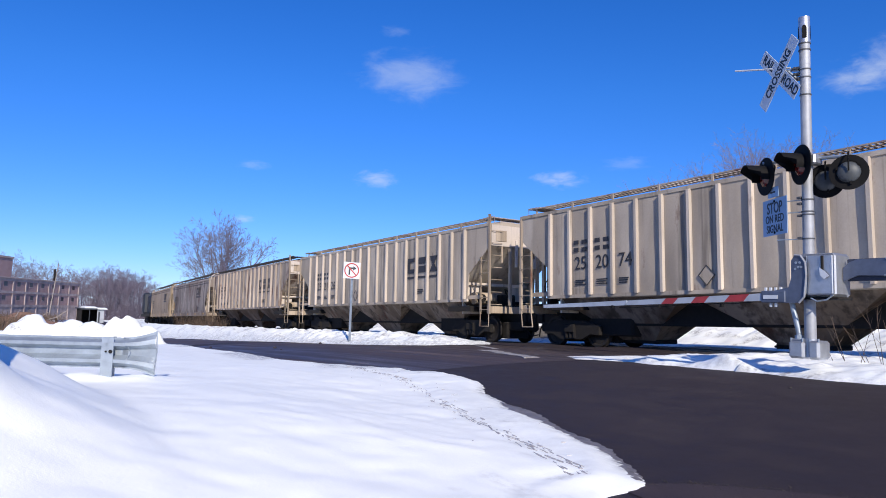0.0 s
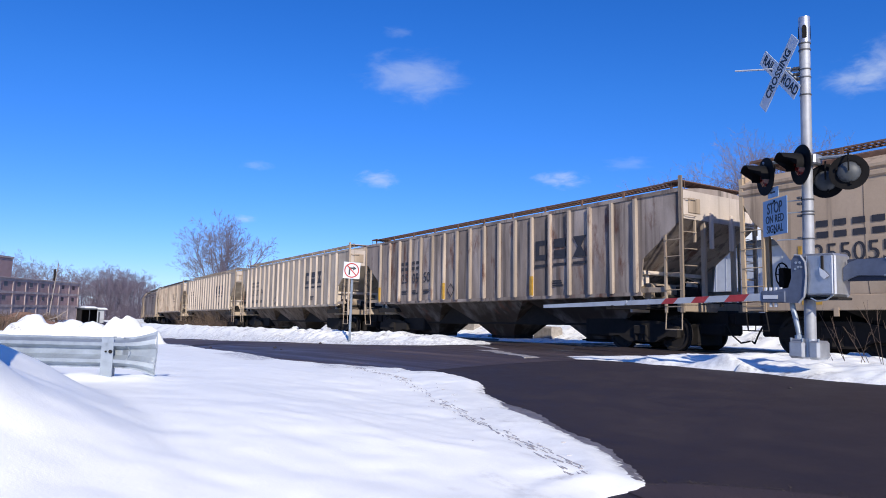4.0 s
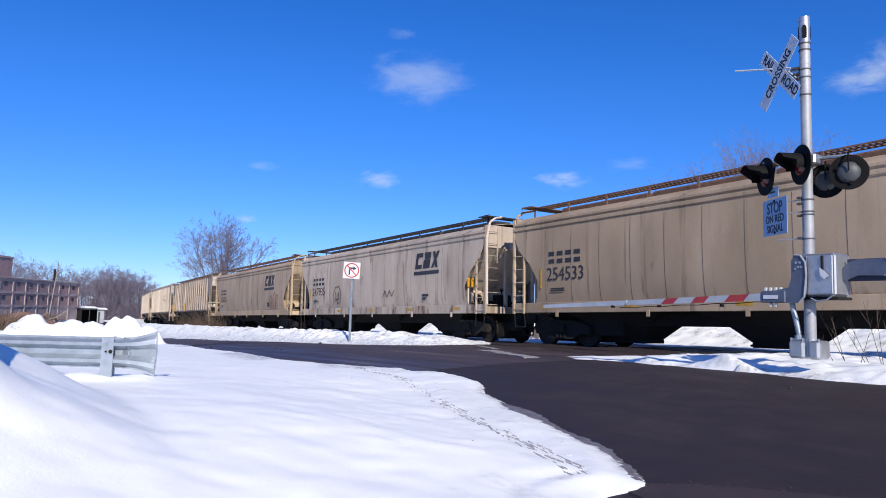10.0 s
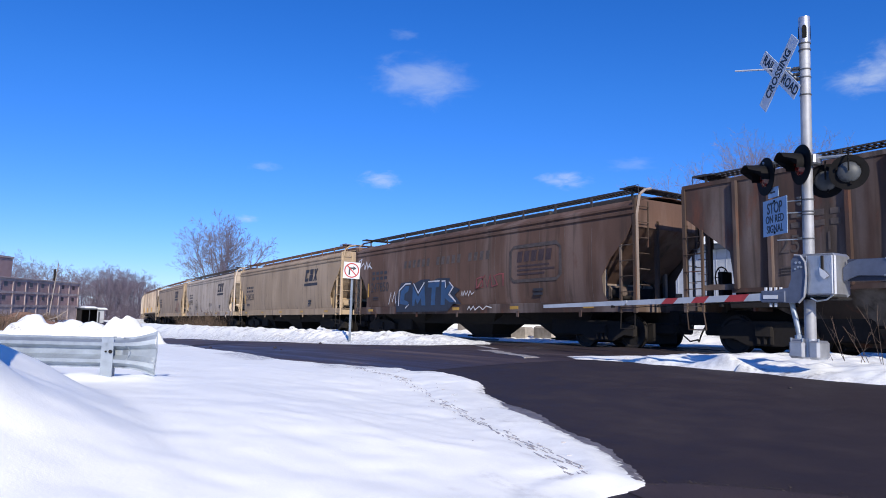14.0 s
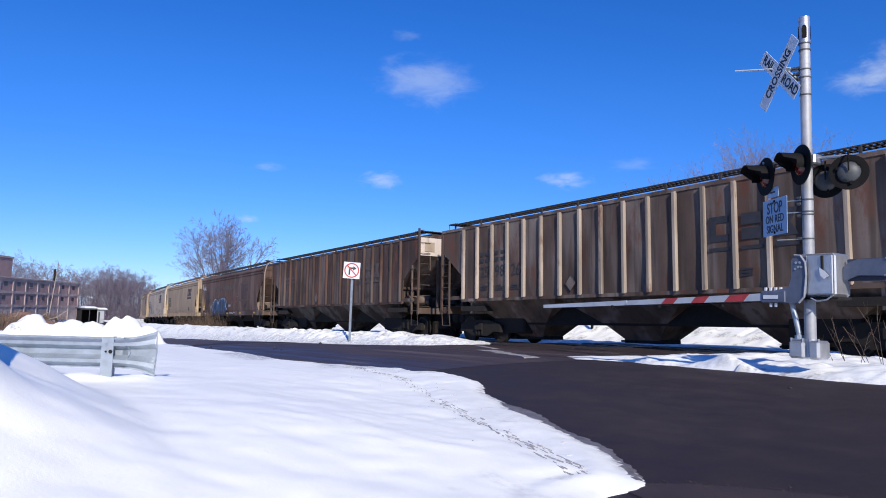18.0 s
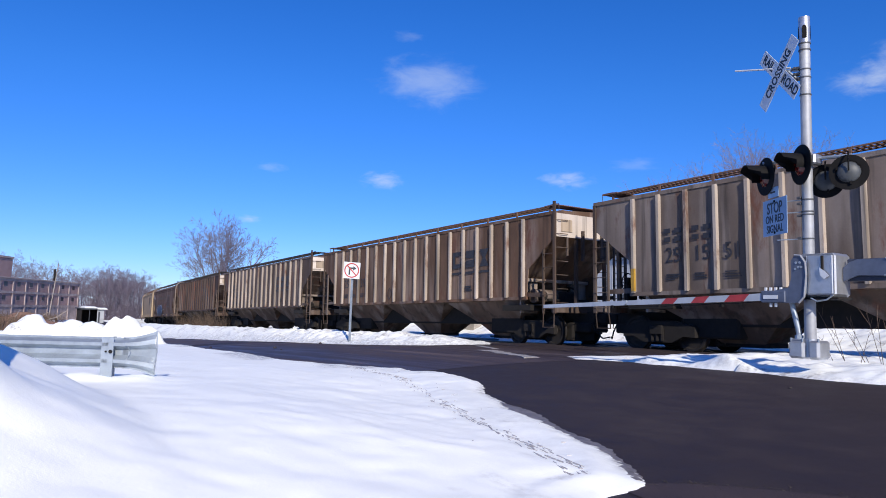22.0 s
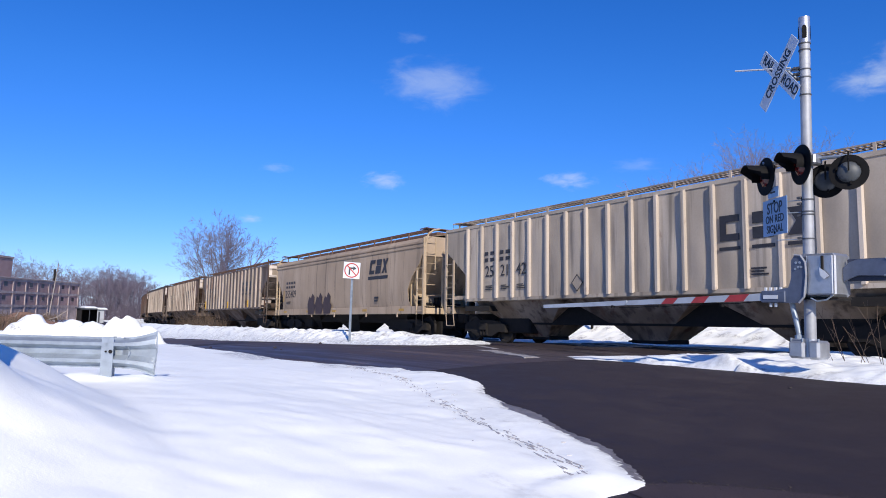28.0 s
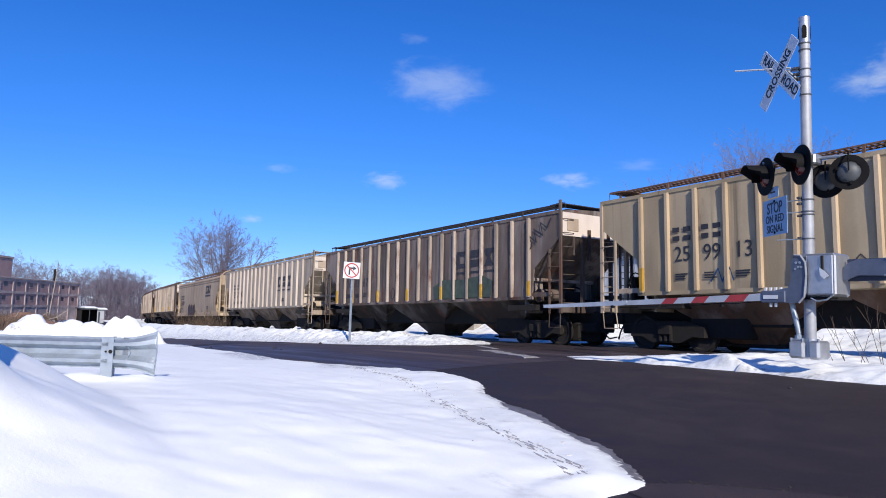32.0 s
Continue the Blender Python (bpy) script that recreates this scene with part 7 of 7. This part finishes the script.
spray(c, [(-5.0, 1.7), (-4.8, 2.0), (-4.7, 1.7), (-4.5, 2.0), (-4.4, 1.7)], -1.592, 0.02, SPRAY_BLUE, "small blue graffiti tag")

# locomotive at the head
loco = thing("locomotive", "dark diesel locomotive at the head of the train", "locomotive", group="")
part("underframe", Shape().box(-10, 10, -1.5, 1.5, 1.1, 1.5, 0.03), UNDER, loco)
part("hood", Shape().box(-5.5, 9.4, -0.95, 0.95, 1.5, 4.1, 0.15), P_BLUE, loco, "dark blue engine hood")
part("cab", Shape().box(-8.4, -5.5, -1.5, 1.5, 1.5, 4.5, 0.2), P_BLUE, loco, "dark blue cab")
part("nose", Shape().box(-9.8, -8.4, -0.9, 0.9, 1.5, 3.0, 0.2), YELLOW, loco, "yellow nose")
part("fuel_tank", Shape().box(-3, 3, -1.3, 1.3, 0.35, 1.1, 0.2), UNDER, loco)
for k in range(5):
    part("hood_door", Shape().box(-4 + 2.4 * k, -1.8 + 2.4 * k, -0.98, -0.955, 1.7, 3.4), P_BLUE, loco)
loco_wheels = truck_under(loco, -6.5) + truck_under(loco, 6.5)
TRAIN.append((-90.05 - 1.6 - 10.0, loco, loco_wheels))


# ---- what moves ----
def car_pose(u):
    a, _ = track(u - TRUCK_X)
    b, _ = track(u + TRUCK_X)
    d = b - a
    mid = (a + b) / 2
    return pose(mid.x, mid.y, mid.z, 0, -math.degrees(math.atan2(d.z, math.hypot(d.x, d.y))), math.degrees(math.atan2(d.y, d.x)))


def motions():
    for c, a, b in CLOUDS:
        n = (EYE - a).normalized()
        q = Matrix.Rotation(math.atan2(n.x, -n.y), 4, "Z")
        walk(c, [(0.0, Matrix.Translation(a) @ q), (32.0, Matrix.Translation(b) @ q)])
    for u, car, wheels in TRAIN:
        walk(car, [(t * 1.0, car_pose(u - 0.17 - SPEED * t)) for t in range(33)])
        for k, w in enumerate(wheels):
            x, z = w.location.x, w.location.z
            n = 356
            walk(w, [(32.0 * i / n, pose(x, 0, z, 0, 40.0 * k - math.degrees(SPEED * 32.0 * i / n / 0.457), 0)) for i in range(n + 1)])


motions()
